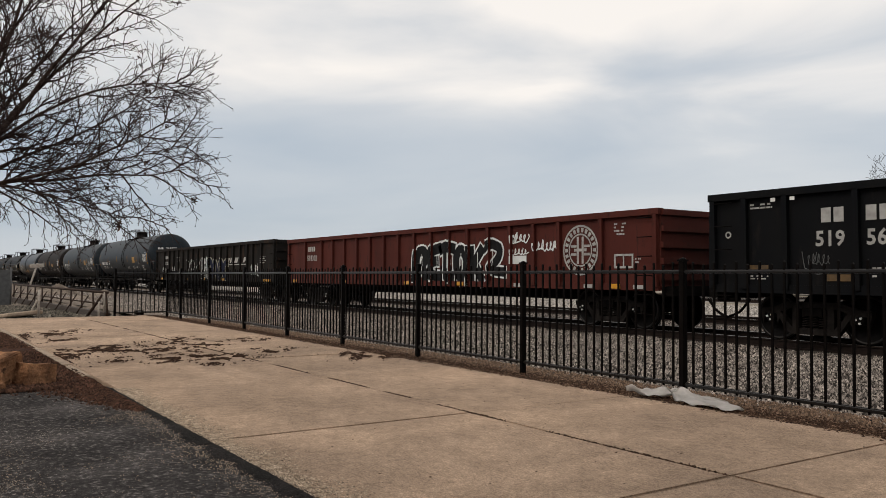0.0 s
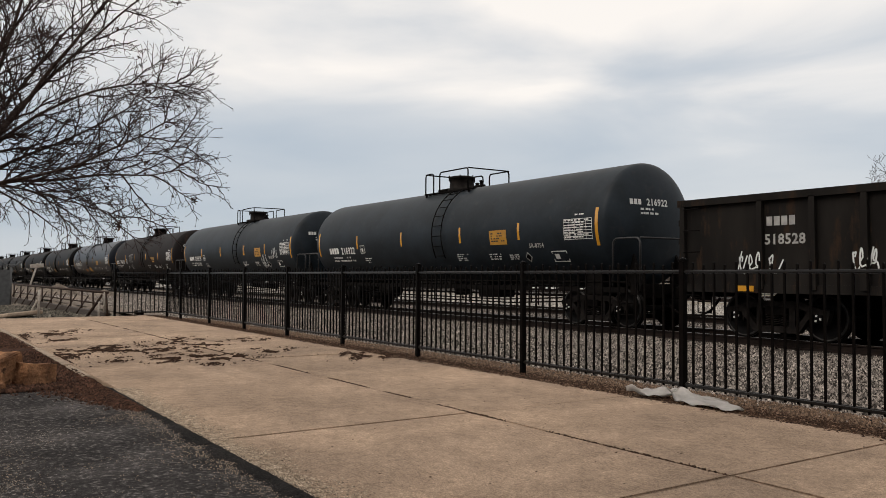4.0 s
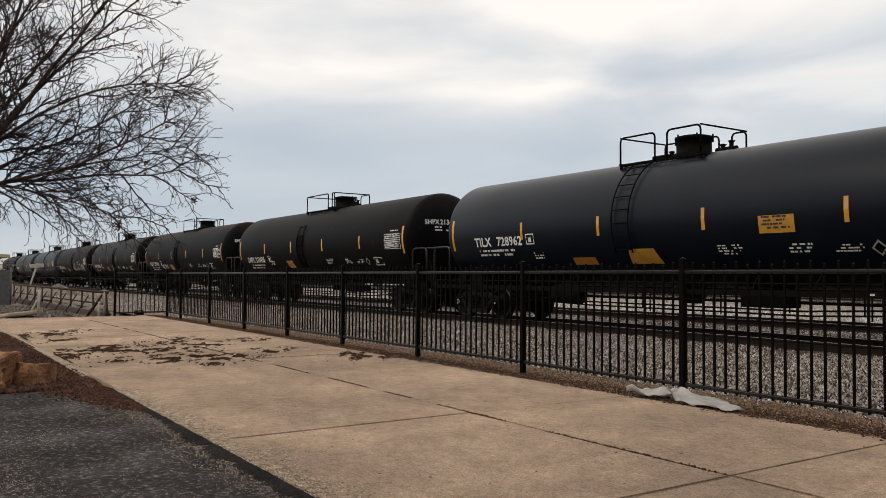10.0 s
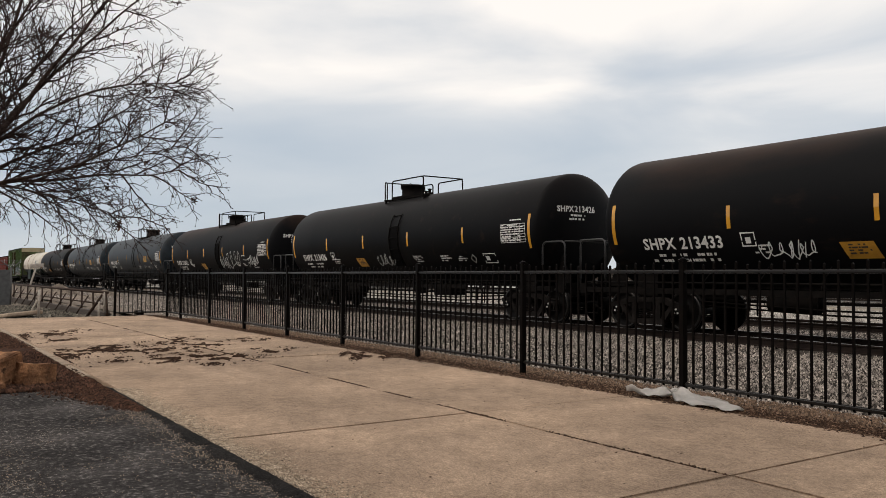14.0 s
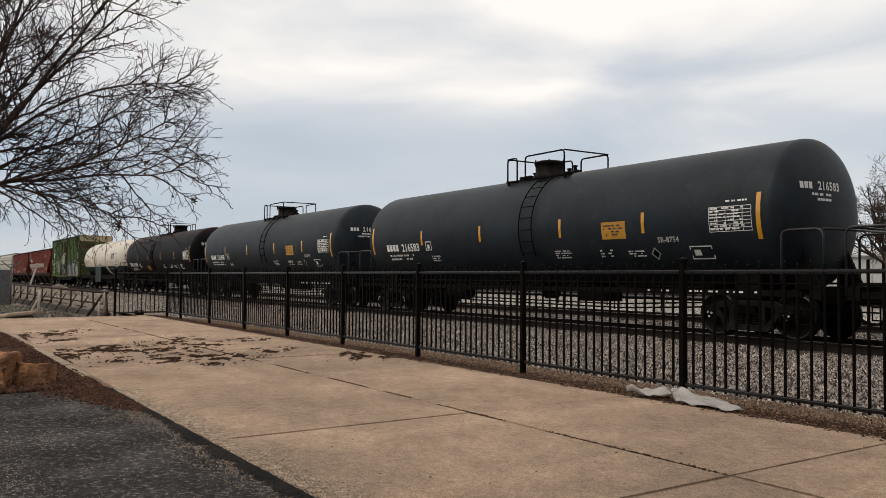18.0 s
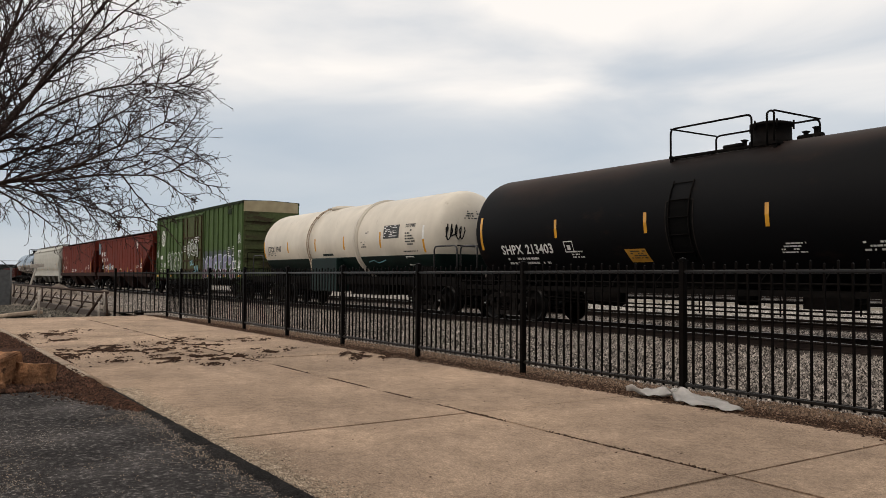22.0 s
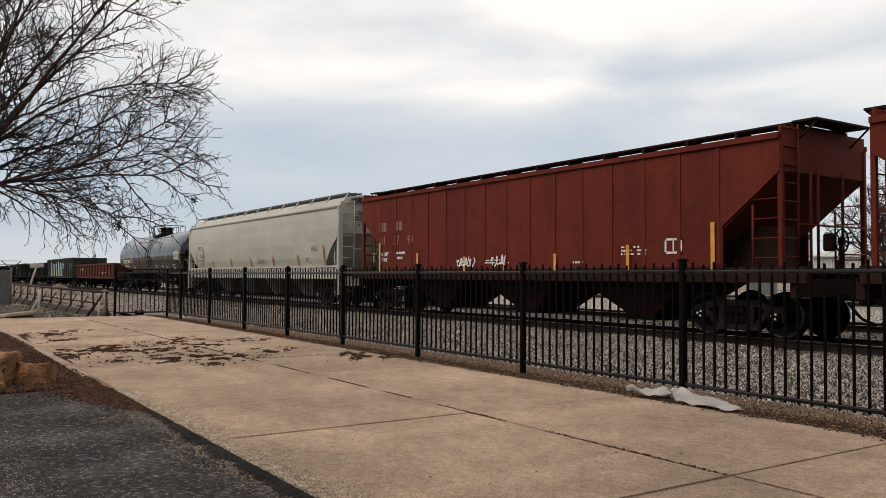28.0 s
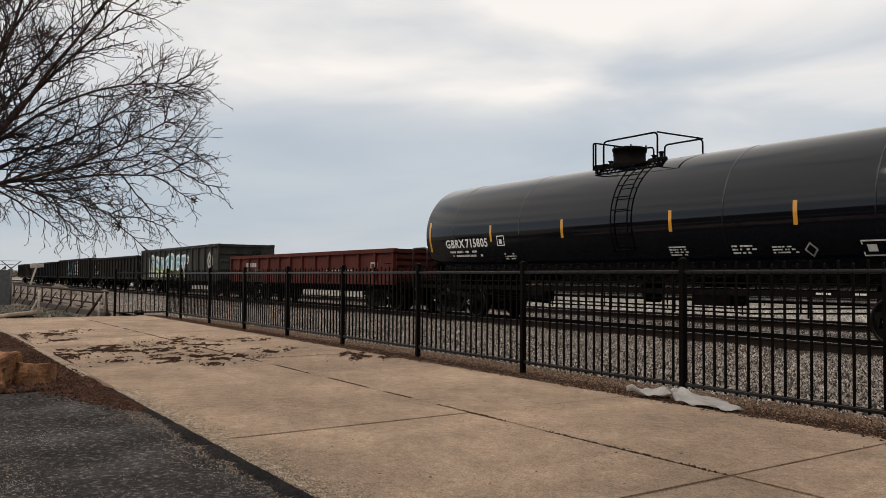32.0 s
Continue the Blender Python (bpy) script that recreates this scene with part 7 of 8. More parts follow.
def tree(name, base, trunk_h, trunk_r, limbs, plan, seed, label, limb_r, clumps=0):
    """A bare tree: a tapered trunk, and limbs given by their heading, rise and length."""
    rng = random.Random(seed)
    t = empty(name, label, "tree", "", base)
    bm = bmesh.new()
    lean = Vector((rng.uniform(-0.1, 0.1), rng.uniform(-0.1, 0.1), 0))
    pts = [Vector((0, 0, -0.1)) + lean * k * 0.3 + Vector((0, 0, (trunk_h + 0.1) * k / 5)) for k in range(6)]
    tube(bm, pts, trunk_r * 1.25, 12, trunk_r * 0.75)
    part("trunk", bm, M_BARK, t)
    tips = []
    for heading, rise, length, start, droop in limbs:
        verts, faces = [], []
        d = Vector((math.cos(radians(heading)) * math.cos(radians(rise)), math.sin(radians(heading)) * math.cos(radians(rise)), math.sin(radians(rise))))
        p = pts[-1].lerp(pts[2], start)
        tips.append((grow(verts, faces, p, d, length, limb_r * (0.8 + 0.06 * length), 0, plan, rng, droop), verts))
        me = bpy.data.meshes.new("limb")
        me.from_pydata([tuple(v) for v in verts], [], faces)
        me.materials.append(M_TWIG)
        for pl in me.polygons:
            pl.use_smooth = True
        part("limb", me, None, t)
    if clumps:
        bm = bmesh.new()
        for _ in range(clumps):
            _, verts = rng.choice(tips)
            p = rng.choice(verts[len(verts) // 3:])
            for k in range(7):
                q = p + Vector((rng.gauss(0, 0.03), rng.gauss(0, 0.03), rng.gauss(-0.02, 0.03)))
                u = Vector((rng.gauss(0, 1), rng.gauss(0, 1), rng.gauss(0, 1))).normalized() * 0.03
                w = u.orthogonal().normalized() * 0.014
                bm.faces.new([bm.verts.new(q - u), bm.verts.new(q + w), bm.verts.new(q + u), bm.verts.new(q - w)])
        tagged(part("leaf_clumps", bm, M_LITTER, t, "dead leaf clusters left on the twigs"), "", "", "", "stuff")
    return t


def shoot(store, p, d0, d1, length, r, level, rng, hang):
    """One branch that bends from d0 to d1 as it tapers, with shoots on both sides of it; store holds a mesh for wood and one for twigs."""
    n, wob, taper, count, reach, low = ((14, 0.05, 0.22, 13, 1.0, 0.0125), (8, 0.11, 0.4, 8, 0.42, 0.006), (5, 0.17, 0.55, 3, 0.15, 0.0038), (3, 0.26, 0.7, 0, 0, 0.003))[level]
    verts, faces = store[0 if level == 0 else 1]
    pts, rr = [p.copy()], [r]
    for i in range(n):
        f = (i + 1) / n
        d = (d0.lerp(d1, f) + Vector((rng.gauss(0, wob), rng.gauss(0, wob), rng.gauss(0, wob)))).normalized()
        p = p + d * (length / n)
        pts.append(p.copy())
        rr.append(r * (1 - (1 - taper) * f))
    seg = 8 if level == 0 else 3
    base = len(verts)
    a = d0.orthogonal().normalized()
    for i, q in enumerate(pts):
        t = (pts[min(i + 1, n)] - pts[max(i - 1, 0)]).normalized()
        a = (a - t * a.dot(t)).normalized()
        b = t.cross(a)
        for k in range(seg):
            w = 2 * math.pi * k / seg
            verts.append(q + (a * math.cos(w) + b * math.sin(w)) * rr[i])
    for i in range(n):
        for k in range(seg):
            faces.append((base + i * seg + k, base + i * seg + (k + 1) % seg, base + (i + 1) * seg + (k + 1) % seg, base + (i + 1) * seg + k))
    if level == 3:
        # swollen bud at the twig's tip
        k = len(verts)
        for o in ((0, 0, 0.011), (0.009, 0, -0.006), (-0.006, 0.008, -0.006), (-0.006, -0.008, -0.006)):
            verts.append(pts[-1] + Vector(o))
        faces.extend([(k, k + 1, k + 2), (k, k + 2, k + 3), (k, k + 3, k + 1), (k + 1, k + 3, k + 2)])
    for c in range(count):
        f = min(0.97, (0.16 if level == 0 else 0.1) + 0.87 * (c + rng.random()) / count)
        i = min(int(f * n), n - 1)
        q = pts[i].lerp(pts[i + 1], f * n - i)
        t = (pts[i + 1] - pts[i]).normalized()
        side = t.cross(Vector((rng.gauss(0, 0.7) - 0.83, rng.gauss(0, 0.7) + 0.55, rng.gauss(0, 0.5)))).normalized() * (1 if (c + level) % 2 else -1)
        ang = radians(rng.uniform(28, 62))
        kd = t * math.cos(ang) + side * math.sin(ang)
        pull = rng.gauss(0.28 - hang * 1.3, 0.3)
        end = (kd + t * 0.35 + Vector((0, 0, pull))).normalized()
        size = reach * rng.uniform(0.5, 1.3) * (1.15 - 0.62 * f if level == 0 else 1.15 - 0.4 * f)
        shoot(store, q, kd, end, size, max(low, min(rr[i] * 0.6, low * 1.7)), level + 1, rng, hang)


def near_tree():
    """The bare tree in the bed: limbs by heading, rise at the fork, rise at the tip, length, thickness and how far their twigs hang. Heading 56 is across the view."""
    rng = random.Random(80)
    t = empty("bare_tree", "bare winter tree with fine budding twigs in the mulch bed", "tree", "", (-12.3, 0.45, 0.0))
    bm = bmesh.new()
    trunk = [Vector((0.02 * math.sin(k * 1.3), 0.03 * math.cos(k), -0.1 + 2.52 * k / 6)) for k in range(7)]
    tube(bm, trunk, 0.17, 14, 0.12)
    part("trunk", bm, M_BARK, t)
    fork = trunk[-1]
    tips = []
    limbs = ((62, 76, 88, 3.8, 0.05, 0.0), (58, 70, 58, 4.2, 0.036, 0.0), (48, 64, 68, 4.0, 0.044, 0.0), (66, 56, 46, 4.1, 0.042, 0.0), (52, 44, 54, 4.2, 0.046, 0.0), (60, 52, 0, 3.75, 0.032, 0.0), (74, 28, 34, 3.5, 0.03, 0.05),
             (50, 3, 30, 3.5, 0.036, 0.15), (62, 2, 6, 3.3, 0.032, 0.3), (56, 0, -22, 2.6, 0.022, 0.3), (66, 14, 16, 3.3, 0.024, 0.15), (14, 46, 34, 3.0, 0.036, 0.0),
             (92, 64, 54, 3.8, 0.038, 0.0), (200, 45, 40, 2.6, 0.045, 0.0), (290, 50, 45, 2.6, 0.045, 0.0))
    for heading, rise, tip, length, r, hang in limbs:
        way = [Vector((math.cos(radians(heading)) * math.cos(radians(e)), math.sin(radians(heading)) * math.cos(radians(e)), math.sin(radians(e)))) for e in (rise, tip)]
        store = (([], []), ([], []))
        shoot(store, fork.lerp(trunk[5], rng.random() * 0.6), way[0], way[1], length * 0.92, r * 0.86, 0, rng, hang)
        made = []
        for (verts, faces), nm, mat in zip(store, ("limb", "twig_spray"), (M_LIMB, M_TWIG)):
            me = bpy.data.meshes.new(nm)
            me.from_pydata([tuple(v) for v in verts], [], faces)
            me.materials.append(mat)
            for pl in me.polygons:
                pl.use_smooth = True
            made.append(part(nm, me, None, made[0] if made else t))
        tagged(made[1], "", "", "", "stuff")
        tips.append(store[1][0])
    bm = bmesh.new()
    for _ in range(60):
        p = rng.choice(rng.choice(tips))
        wide = rng.choice((0.5, 0.6, 0.8, 1.2))
        for k in range(9):
            q = p + Vector((rng.gauss(0, 0.022), rng.gauss(0, 0.022), rng.gauss(-0.02, 0.025))) * wide
            u = Vector((rng.gauss(0, 1), rng.gauss(0, 1), rng.gauss(0, 1))).normalized() * 0.032 * wide
            w = u.orthogonal().normalized() * 0.014 * wide
            bm.faces.new([bm.verts.new(q - u), bm.verts.new(q + w), bm.verts.new(q + u), bm.verts.new(q - w)])
    tagged(part("leaf_clumps", bm, M_LITTER, t, "dead leaf clusters left on the twigs"), "", "", "", "stuff")


def far_trees():
    rng = random.Random(82)
    plan = [(8, 0.45, 45, 0.09, 7, 0.25, 0), (6, 0.5, 48, 0.12, 5, 0.45, 0), (4, 0.5, 50, 0.15, 3, 0.6, 0), (0, 0, 0, 0.15, 2, 0.7, 0.010)]

    def crown(n, length):
        return [(rng.uniform(0, 360), rng.uniform(20, 80), length * rng.uniform(0.7, 1.1), rng.uniform(0, 0.5), 0.01) for _ in range(n)]
    tree("bare_tree", (-21.0, 40, -0.3), 2.8, 0.24, crown(20, 3.9), plan, 83, "bare grey tree beyond the tracks", 0.07)
    tree("bare_tree", (-17.0, 43, -0.3), 3.2, 0.3, crown(17, 5.0), plan, 84, "bare grey tree beyond the tracks", 0.07)
    tree("bare_tree", (-27.0, 62, -0.3), 2.0, 0.2, crown(8, 3.0), plan, 85, "small bare tree far behind the lot", 0.05)
    tree("bare_tree", (-152, 6.5, -0.3), 4.0, 0.3, crown(9, 6.0), plan, 86, "bare tree far down the line", 0.08)


def seal_strip():
    """Ragged band of fresh black asphalt where the lot meets the slab."""
    bm = bmesh.new()
    n = 360
    rows = []
    for i in range(n + 1):
        x = -8.9 + 12.0 * i / n
        w = 0.13 + 0.09 * noise.noise((x * 0.8, 2, 0)) + 0.09 * noise.noise((x * 3.7, 5, 0)) + 0.08 * noise.noise((x * 11, 7, 0)) + 0.06 * noise.noise((x * 23, 9, 0))
        rows.append([bm.verts.new((x, 1.852 - w * f, 0.004 + 0.008 * noise.noise((x * 3, f * 2, 1)) - 0.014 * f * f)) for f in (0.0, 0.35, 0.7, 1.0)])
    for a, b in zip(rows, rows[1:]):
        for k in range(3):
            bm.faces.new([a[k], b[k], b[k + 1], a[k + 1]]).smooth = True
    bmesh.ops.recalc_face_normals(bm, faces=list(bm.faces))
    tagged(new("asphalt_strip", mesh_of(bm, "asphalt_strip", M_SEAL)), "ragged black strip of newer asphalt beside the slab", "asphalt", "", "structure")


seal_strip()
bed()
litter()
boulder(-9.72, 0.78, 0.27, 0.27, 0.2, 7, "large reddish sandstone boulder in the bark bed", 40, 14)
boulder(-9.62, 1.2, 0.17, 0.19, 0.15, 23, "smaller orange sandstone block in the bark bed", 25, -8)
boulder(-9.3, 0.8, 0.12, 0.1, 0.05, 29, "flat broken sandstone piece beside the boulder", 10, 0)
near_tree()
far_trees()


# ---- cloth, old railing, signs ----


def cloth(x, y, length, width, turn, seed, label):
    """A rumpled strip of white sheeting lying at the fence foot."""
    bm = bmesh.new()
    nu, nv = 26, 9
    g = []
    for i in range(nu + 1):
        u = i / nu
        row = []
        for j in range(nv + 1):
            v = j / nv - 0.5
            wd = width * (0.55 + 0.45 * math.sin(math.pi * min(1, u * 1.15)) + 0.12 * noise.noise((u * 4, seed, 0)))
            z = 0.012 + 0.06 * abs(noise.noise((u * 4, v * 3, seed))) + 0.02 * math.sin(v * 9 + u * 6) * (1 - u * 0.6) + 0.12 * max(0, 0.3 - u)
            row.append(bm.verts.new(((u - 0.5) * length, v * wd + 0.06 * noise.noise((u * 3, 7, seed)), max(z, 0.008))))
        g.append(row)
    for i in range(nu):
        for j in range(nv):
            bm.faces.new([g[i][j], g[i + 1][j], g[i + 1][j + 1], g[i][j + 1]]).smooth = True
    bmesh.ops.solidify(bm, geom=list(bm.faces), thickness=0.004)
    ob = new("plastic_sheet", mesh_of(bm, "plastic_sheet", M_SHEET))
    ob.matrix_world = pose(x, y, 0.0, 0, 0, turn)
    tagged(ob, label, "plastic sheet", "white sheeting by the fence")


cloth(-4.96, 6.2, 0.98, 0.42, -21, 3.0, "crumpled white plastic sheet at the fence foot")
cloth(-5.62, 6.3, 0.56, 0.42, 48, 9.0, "folded white plastic sheet against the fence post")


def bar(name, parent, a, b, r, mat):
    bm = bmesh.new()
    tube(bm, [a, b], r, 6)
    return part(name, bm, mat, parent)


def old_railing():
    """Rusty pipe railing of the culvert beyond the slab, with leaning stays and a heavy foot beam."""
    rail = empty("pipe_railing", "rusty bent pipe railing with pale end posts", "railing")
    a, b = Vector((-39.5, 4.1, 0.1)), Vector((-24.6, 4.93, 0.02))
    for z, r in ((0.64, 0.04), (0.3, 0.022)):
        bar("rail", rail, a + Vector((0, 0, z)), b + Vector((0, 0, z)), r, M_PIPE)
    bm = bmesh.new()
    box(bm, 0, (b - a).length, -0.09, 0.09, -0.14, 0.08)
    bmesh.ops.bevel(bm, geom=list(bm.edges), offset=0.015, affect="EDGES")
    beam = part("foot_beam", bm, M_TIE, rail, "dark weathered timber foot beam")
    beam.matrix_local = Matrix.Translation(a) @ (b - a).to_track_quat("X", "Z").to_matrix().to_4x4()
    n = 11
    rng = random.Random(64)
    for i in range(n):
        p = a.lerp(b, i / (n - 1))
        lean = Vector((rng.uniform(-0.06, 0.06), rng.uniform(-0.03, 0.03), 0))
        bar("upright", rail, p + Vector((0, 0, -0.12)), p + lean + Vector((0, 0, 0.64)), 0.03, M_PIPE)
        if i < n - 1:
            q = a.lerp(b, (i + 0.5) / (n - 1))
            bar("stay", rail, q + Vector((-0.45, -0.3, -0.16)), q + Vector((0.1, 0, 0.5)), 0.021, M_PIPE)
    for p, h, r in ((Vector((-25.2, 3.24, 0)), 0.74, 0.036), (Vector((-24.75, 4.88, 0)), 0.68, 0.035), (Vector((-24.7, 4.72, 0)), 0.4, 0.03)):
        bar("end_post", rail, p + Vector((0, 0, -0.1)), p + Vector((0, 0, h)), r, M_PALE)
    bar("brace", rail, Vector((-25.2, 3.2, 0.45)), Vector((-25.4, 2.98, -0.05)), 0.028, M_PALE)
    bar("brace", rail, Vector((-24.7, 4.8, 0.6)), Vector((-25.1, 4.45, -0.05)), 0.03, M_PIPE)


def crossing_sign():
    s = empty("leaning_sign", "faded plank sign on a leaning pale post", "sign", "", (-46.5, 5.3, -0.3))
    bar("post", s, (0, 0, 0), (0.25, 0.55, 2.05), 0.05, M_PALE)
    bm = bmesh.new()
    box(bm, -0.03, 0.03, -0.32, 0.32, -0.1, 0.1)
    bmesh.ops.bevel(bm, geom=list(bm.edges), offset=0.01, affect="EDGES")
    ob = part("board", bm, M_PALE, s, "weathered pale board")
    ob.matrix_local = pose(0.27, 0.52, 1.92, 6, 0, 0)


def far_place():
    # second yard beyond the pale lot
    for y in (40.0, 48.0):
        rail_track(y, -300, 80, -0.02, "yard_track", "dull yard track beyond the lot", False)
        sheet("yard_ballast", -300, 120, y - 1.9, y + 1.9, -0.19, M_LOT, label="pale stone bed of the yard track", category="gravel")
    sheet("yard_gravel", -300, 120, 33.5, 60, -0.2, M_DIRT, label="brown dirt yard beyond the gravel lot", category="yard")
    # low metal sheds
    for x0, x1, y, h, mat, lab in ((-36, -14, 58, 3.0, M_SHED, "long low pale metal shed"), (-52, -40, 66, 2.6, M_PALE, "small pale building behind the yard"), (-4, 12, 52, 3.4, M_SHED, "corrugated pale metal yard shed")):
        b = empty("shed", lab, "shed", "", (0, 0, -0.2))
        bm = bmesh.new()
        box(bm, x0, x1, y, y + 8, 0, h)
        wall = part("wall", bm, mat, b)
        bm = bmesh.new()
        box(bm, -0.04, 0.04, y - 0.05, y, 0.05, h - 0.05)
        me = mesh_of(bm, "panel_rib", mat)
        k = x0 + 0.5
        while k < x1:
            part("panel_rib", me, None, wall).location = (k, 0, 0)
            k += 1.0
        bm = bmesh.new()
        prism(bm, [(y - 0.3, h), (y + 4, h + 0.7), (y + 8.3, h), (y + 8.3, h + 0.1), (y + 4, h + 0.8), (y - 0.3, h + 0.1)], x0 - 0.3, x1 + 0.3)
        part("roof", bm, M_SHED, b)
        bm = bmesh.new()
        box(bm, (x0 + x1) / 2 - 1.5, (x0 + x1) / 2 + 1.5, y - 0.08, y - 0.01, 0, h * 0.8)
        part("door", bm, M_SHEDDOOR, b, "dark roller door")
    # wire fence along the yard
    wf = empty("wire_fence", "thin wire fence with steel posts beyond the lot", "fence", "", (0, 34.6, -0.2))
    for i in range(40):
        bar("post", wf, (-90 + i * 3, 0, 0), (-90 + i * 3, 0, 1.25), 0.03, M_GALV)
    for z in (0.4, 0.8, 1.2):
        bar("wire", wf, (-90, 0, z), (27, 0, z), 0.012, M_GALV)
    # utility poles
    for x, y, h in ((-33.5, 52, 4.9), (-31.5, 75, 5.5), (-23, 48, 5.2), (-128, 30, 4.0), (-230, 60, 8.5)):
        p = empty("utility_pole", "wooden utility pole with crossarm", "utility pole", "utility poles", (x, y, -0.3))
        bar("pole", p, (0, 0, 0), (0, 0, h), 0.13, M_TIE)
        bm = bmesh.new()
        box(bm, -1.1, 1.1, -0.06, 0.06, h - 0.75, h - 0.6)
        part("crossarm", bm, M_TIE, p)
        for dx in (-0.95, -0.4, 0.4, 0.95):
            bar("insulator", p, (dx, 0, h - 0.6), (dx, 0, h - 0.42), 0.05, M_GALV)
    # lattice tower on the skyline
    tw = empty("lattice_tower", "distant steel lattice power tower", "power tower", "", (-420, 78, -0.4))
    H = 11.5
    for sx in (-1, 1):
        for sy in (-1, 1):
            bar("leg", tw, (sx * 1.6, sy * 1.6, 0), (sx * 0.3, sy * 0.3, H), 0.16, M_GALV)
    for k in range(6):
        z = H * k / 6
        w = 1.6 - 1.3 * k / 6
        bar("brace", tw, (w, -w, z), (w - 0.2, w - 0.2, z + H / 6), 0.1, M_GALV)
        bar("brace", tw, (w, w, z), (w - 0.2, -w + 0.2, z + H / 6), 0.1, M_GALV)
    for z, a in ((H * 0.68, 4.2), (H * 0.84, 3.4)):
        bar("arm", tw, (0, -a, z), (0, a, z), 0.22, M_GALV)
    # far tree line
    rng = random.Random(90)
    verts, faces = [], []
    for _ in range(9000):
        x = rng.uniform(-900, 120)
        y = rng.gauss(190, 22) if x > -420 else rng.uniform(20, 210)
        h = 3.2 * rng.random() ** 0.6 * (1 + 0.5 * noise.noise((x * 0.02, y * 0.02, 0)))
        s = rng.uniform(0.5, 1.5)
        k = len(verts)
        c = Vector((x, y, h - 0.3))
        for _ in range(4):
            verts.append(tuple(c + Vector((rng.gauss(0, s), rng.gauss(0, s), rng.gauss(0, s * 0.8)))))
        faces += [(k, k + 1, k + 2), (k, k + 2, k + 3)]
    me = bpy.data.meshes.new("far_woods")
    me.from_pydata(verts, [], faces)
    me.materials.append(M_WOODS)
    tagged(new("far_woods", me), "grey-brown bare woods on the horizon", "woods", "", "stuff")


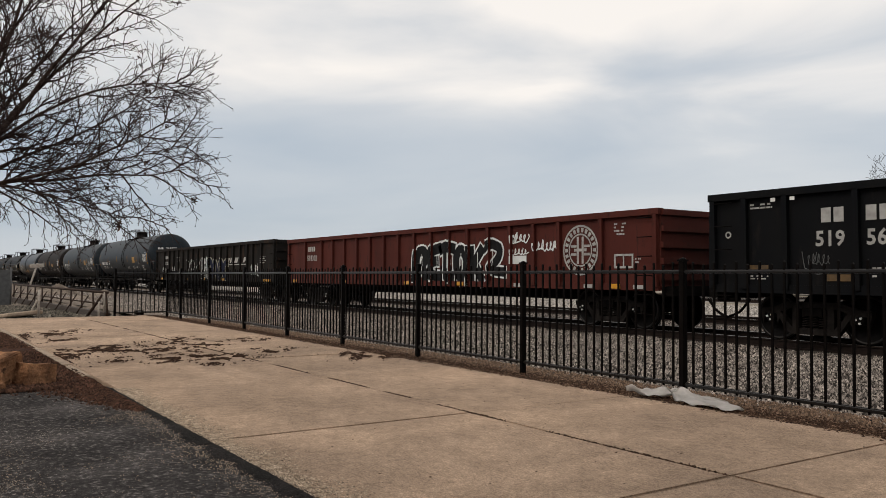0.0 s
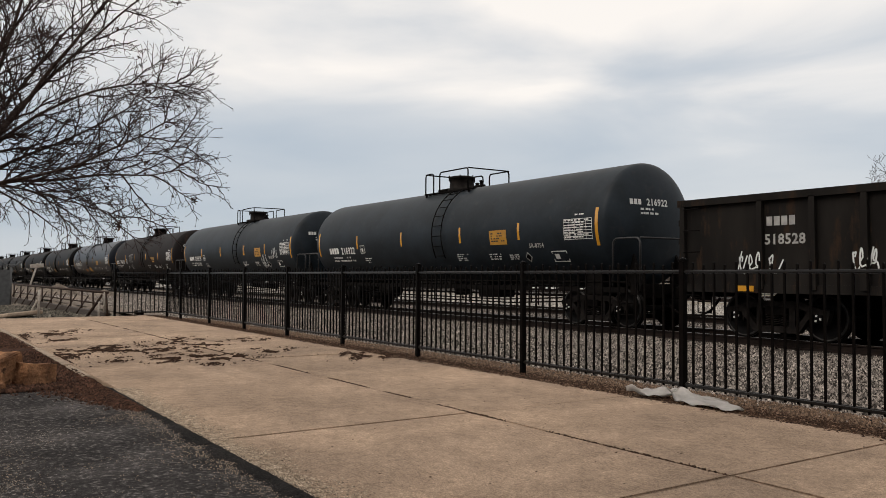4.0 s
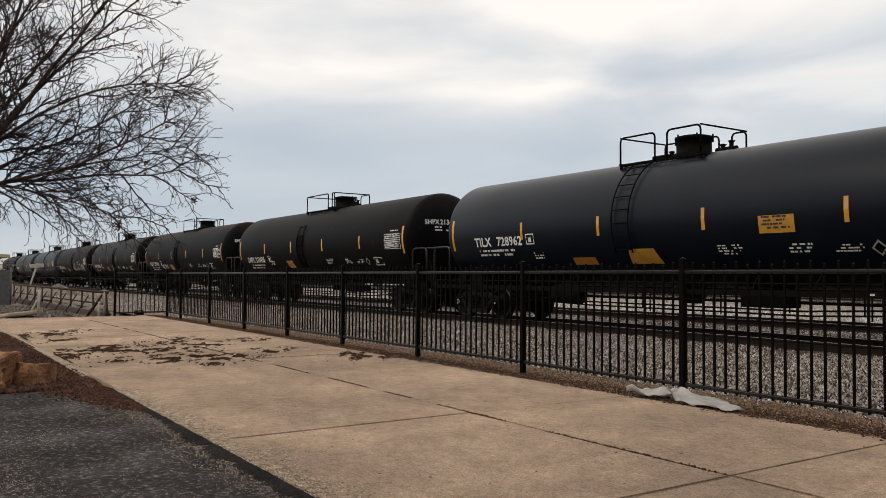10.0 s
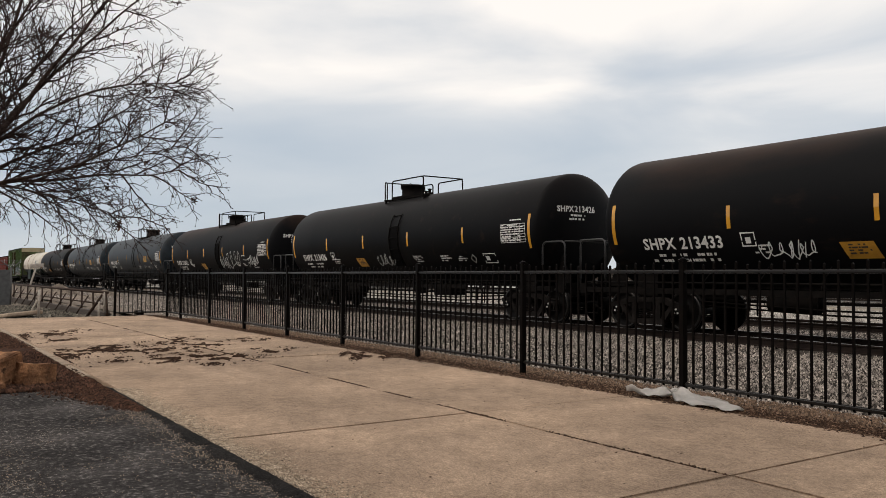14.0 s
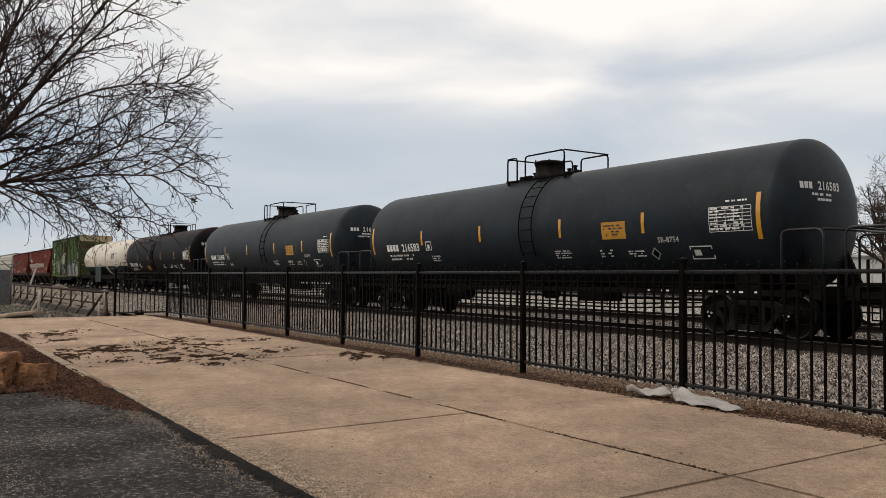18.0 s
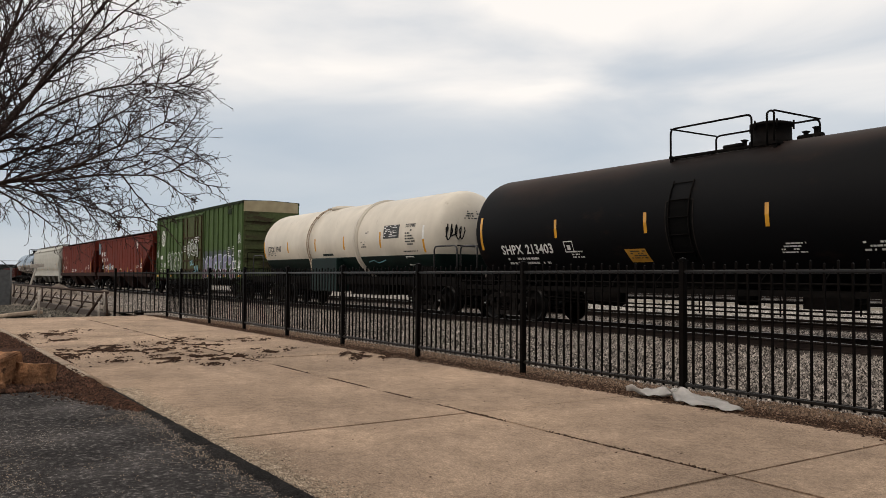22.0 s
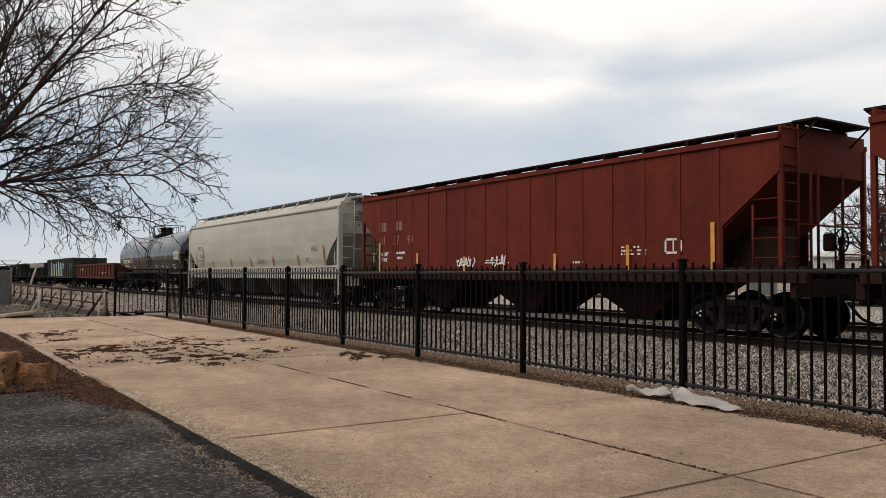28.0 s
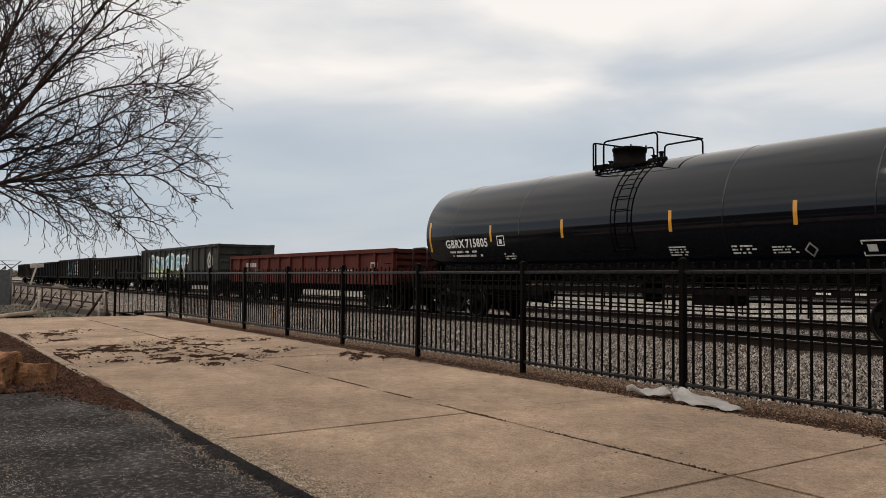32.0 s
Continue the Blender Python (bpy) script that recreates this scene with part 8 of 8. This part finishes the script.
def left_yard():
    """Rubble, soil heaps and a wire gate panel past the slab's far end."""
    for x, y, r, h in ((-62, 9.2, 1.7, 0.8), (-57, 11.2, 1.3, 0.45), (-70, 9.0, 1.6, 0.5), (-50, 8.6, 1.3, 0.3)):
        bm = bmesh.new()
        n = 18
        top = bm.verts.new((0, 0, h))
        prev = [top]
        rings = []
        for q in range(1, 5):
            f = q / 4
            rings.append([bm.verts.new((math.cos(2 * math.pi * k / n) * r * f * (1 + 0.15 * noise.noise((k, q, x))), math.sin(2 * math.pi * k / n) * r * f, h * (1 - f) ** 1.2 * (1 + 0.3 * noise.noise((k * 0.7, q, x))))) for k in range(n)])
        for k in range(n):
            bm.faces.new([top, rings[0][k], rings[0][(k + 1) % n]])
        for a, b in zip(rings, rings[1:]):
            for k in range(n):
                bm.faces.new([a[k], b[k], b[(k + 1) % n], a[(k + 1) % n]])
        ob = new("gravel_heap", mesh_of(bm, "gravel_heap", M_GRAVEL_FAR))
        ob.location = (x, y, -0.22)
        tagged(ob, "small grey-brown heap of gravel and soil", "gravel heap", "heaps beside the track")
    sheet("rubble_ground", -60, -24.45, -2, 6.1, -0.1, M_GRAVEL_FAR, 60, 20, 0.16, "rough ground of rubble and dry soil", "rubble")

    def rubble(rng):
        x = -24.7 - 14 * rng.random()
        y = rng.uniform(1.0, 5.4) if rng.random() < 0.4 else rng.uniform(1.2, 3.2)
        return x, y, -0.05
    stone_field("rubble", 9000, rubble, 0.045, M_RUBBLE, "broken grey rubble beyond the slab", "rubble", 91)
    # wire gate panel with barbed top
    g = empty("wire_gate", "grey chain-link panel with barbed wire arms", "gate", "", (-36.0, 2.55, -0.1))
    bm = bmesh.new()
    box(bm, -0.02, 0.02, -1.6, 1.05, 0.05, 1.45)
    part("mesh_panel", bm, M_GALV, g, "closely woven grey mesh")
    for y in (-1.6, -0.3, 1.07):
        bar("post", g, (0, y, 0), (0, y, 1.55), 0.04, M_GALV)
        bar("barb_arm", g, (0, y, 1.5), (0.0, y + 0.35, 1.8), 0.02, M_GALV)
        bar("barb_arm", g, (0, y, 1.5), (0.0, y - 0.35, 1.8), 0.02, M_GALV)
    for d in (-0.3, -0.15, 0.15, 0.3):
        bar("barbed_wire", g, (0, -1.6 + d, 1.5 + abs(d)), (0, 1.07 + d, 1.5 + abs(d)), 0.01, M_GALV)
    bar("low_rail", g, (3.4, -2.2, 0.75), (3.4, -0.35, 0.78), 0.03, M_PIPE)
    # concrete slab fragment lying in the rubble
    bm = bmesh.new()
    box(bm, -0.9, 0.5, -0.45, 0.5, -0.05, 0.07)
    bmesh.ops.bevel(bm, geom=list(bm.edges), offset=0.03, affect="EDGES")
    ob = new("concrete_fragment", mesh_of(bm, "concrete_fragment", M_KERB))
    ob.matrix_world = pose(-25.6, 2.75, 0.03, 4, -6, 18)
    tagged(ob, "broken flat piece of concrete in the rubble", "concrete block")
    bm = bmesh.new()
    box(bm, -0.13, 0.13, -0.12, 0.12, 0, 0.17)
    bmesh.ops.bevel(bm, geom=list(bm.edges), offset=0.02, affect="EDGES")
    ob = new("utility_box", mesh_of(bm, "utility_box", M_UNDER))
    ob.location = (-26.3, 6.2, -0.1)
    tagged(ob, "small dark utility box behind the fence", "utility box")


old_railing()
crossing_sign()
far_place()
left_yard()
rail_track(TRACK_Y, -420, 60, RAIL_TOP, "main_track", "ballasted railway track with polished rail heads")
rail_track(21.1, -420, 60, -0.02, "second_track", "second railway track with dull rails")
ballast_stones()


def lot_stones():
    def place(rng):
        x, y = -80 + 72 * rng.random() ** 0.8, rng.uniform(22.7, 33.4)
        return x, y, -0.15
    stone_field("lot_stones", 26000, place, 0.05, M_LOTSTONE, "pale crushed stones over the gravel lot", "gravel", 12, 1.3)


lot_stones()
sheet("gravel_lot", -300, 120, 22.6, 33.5, -0.16, M_LOT, label="pale crushed gravel lot beyond the tracks", category="lot")

# ---- motion ----


def motions():
    stops = [k * 1.0 for k in range(33)]
    for car, x in CARS:
        walk(car, [(t, pose(x + run(t), TRACK_Y, RAIL_TOP)) for t in stops])
    for s in (-1, 1):
        lead = WHEELS[s][0]
        walk(lead, [(k / 30, Matrix.Translation((s * 0.89, 0, WHEEL_R)) @ Matrix.Rotation((run(k / 30) / WHEEL_R) % (2 * math.pi), 4, "Y")) for k in range(961)])
        for other in WHEELS[s][1:]:
            other.rotation_mode = "QUATERNION"
            keys = other.animation_data_create()
            keys.action = lead.animation_data.action
            keys.action_slot = lead.animation_data.action_slot


motions()
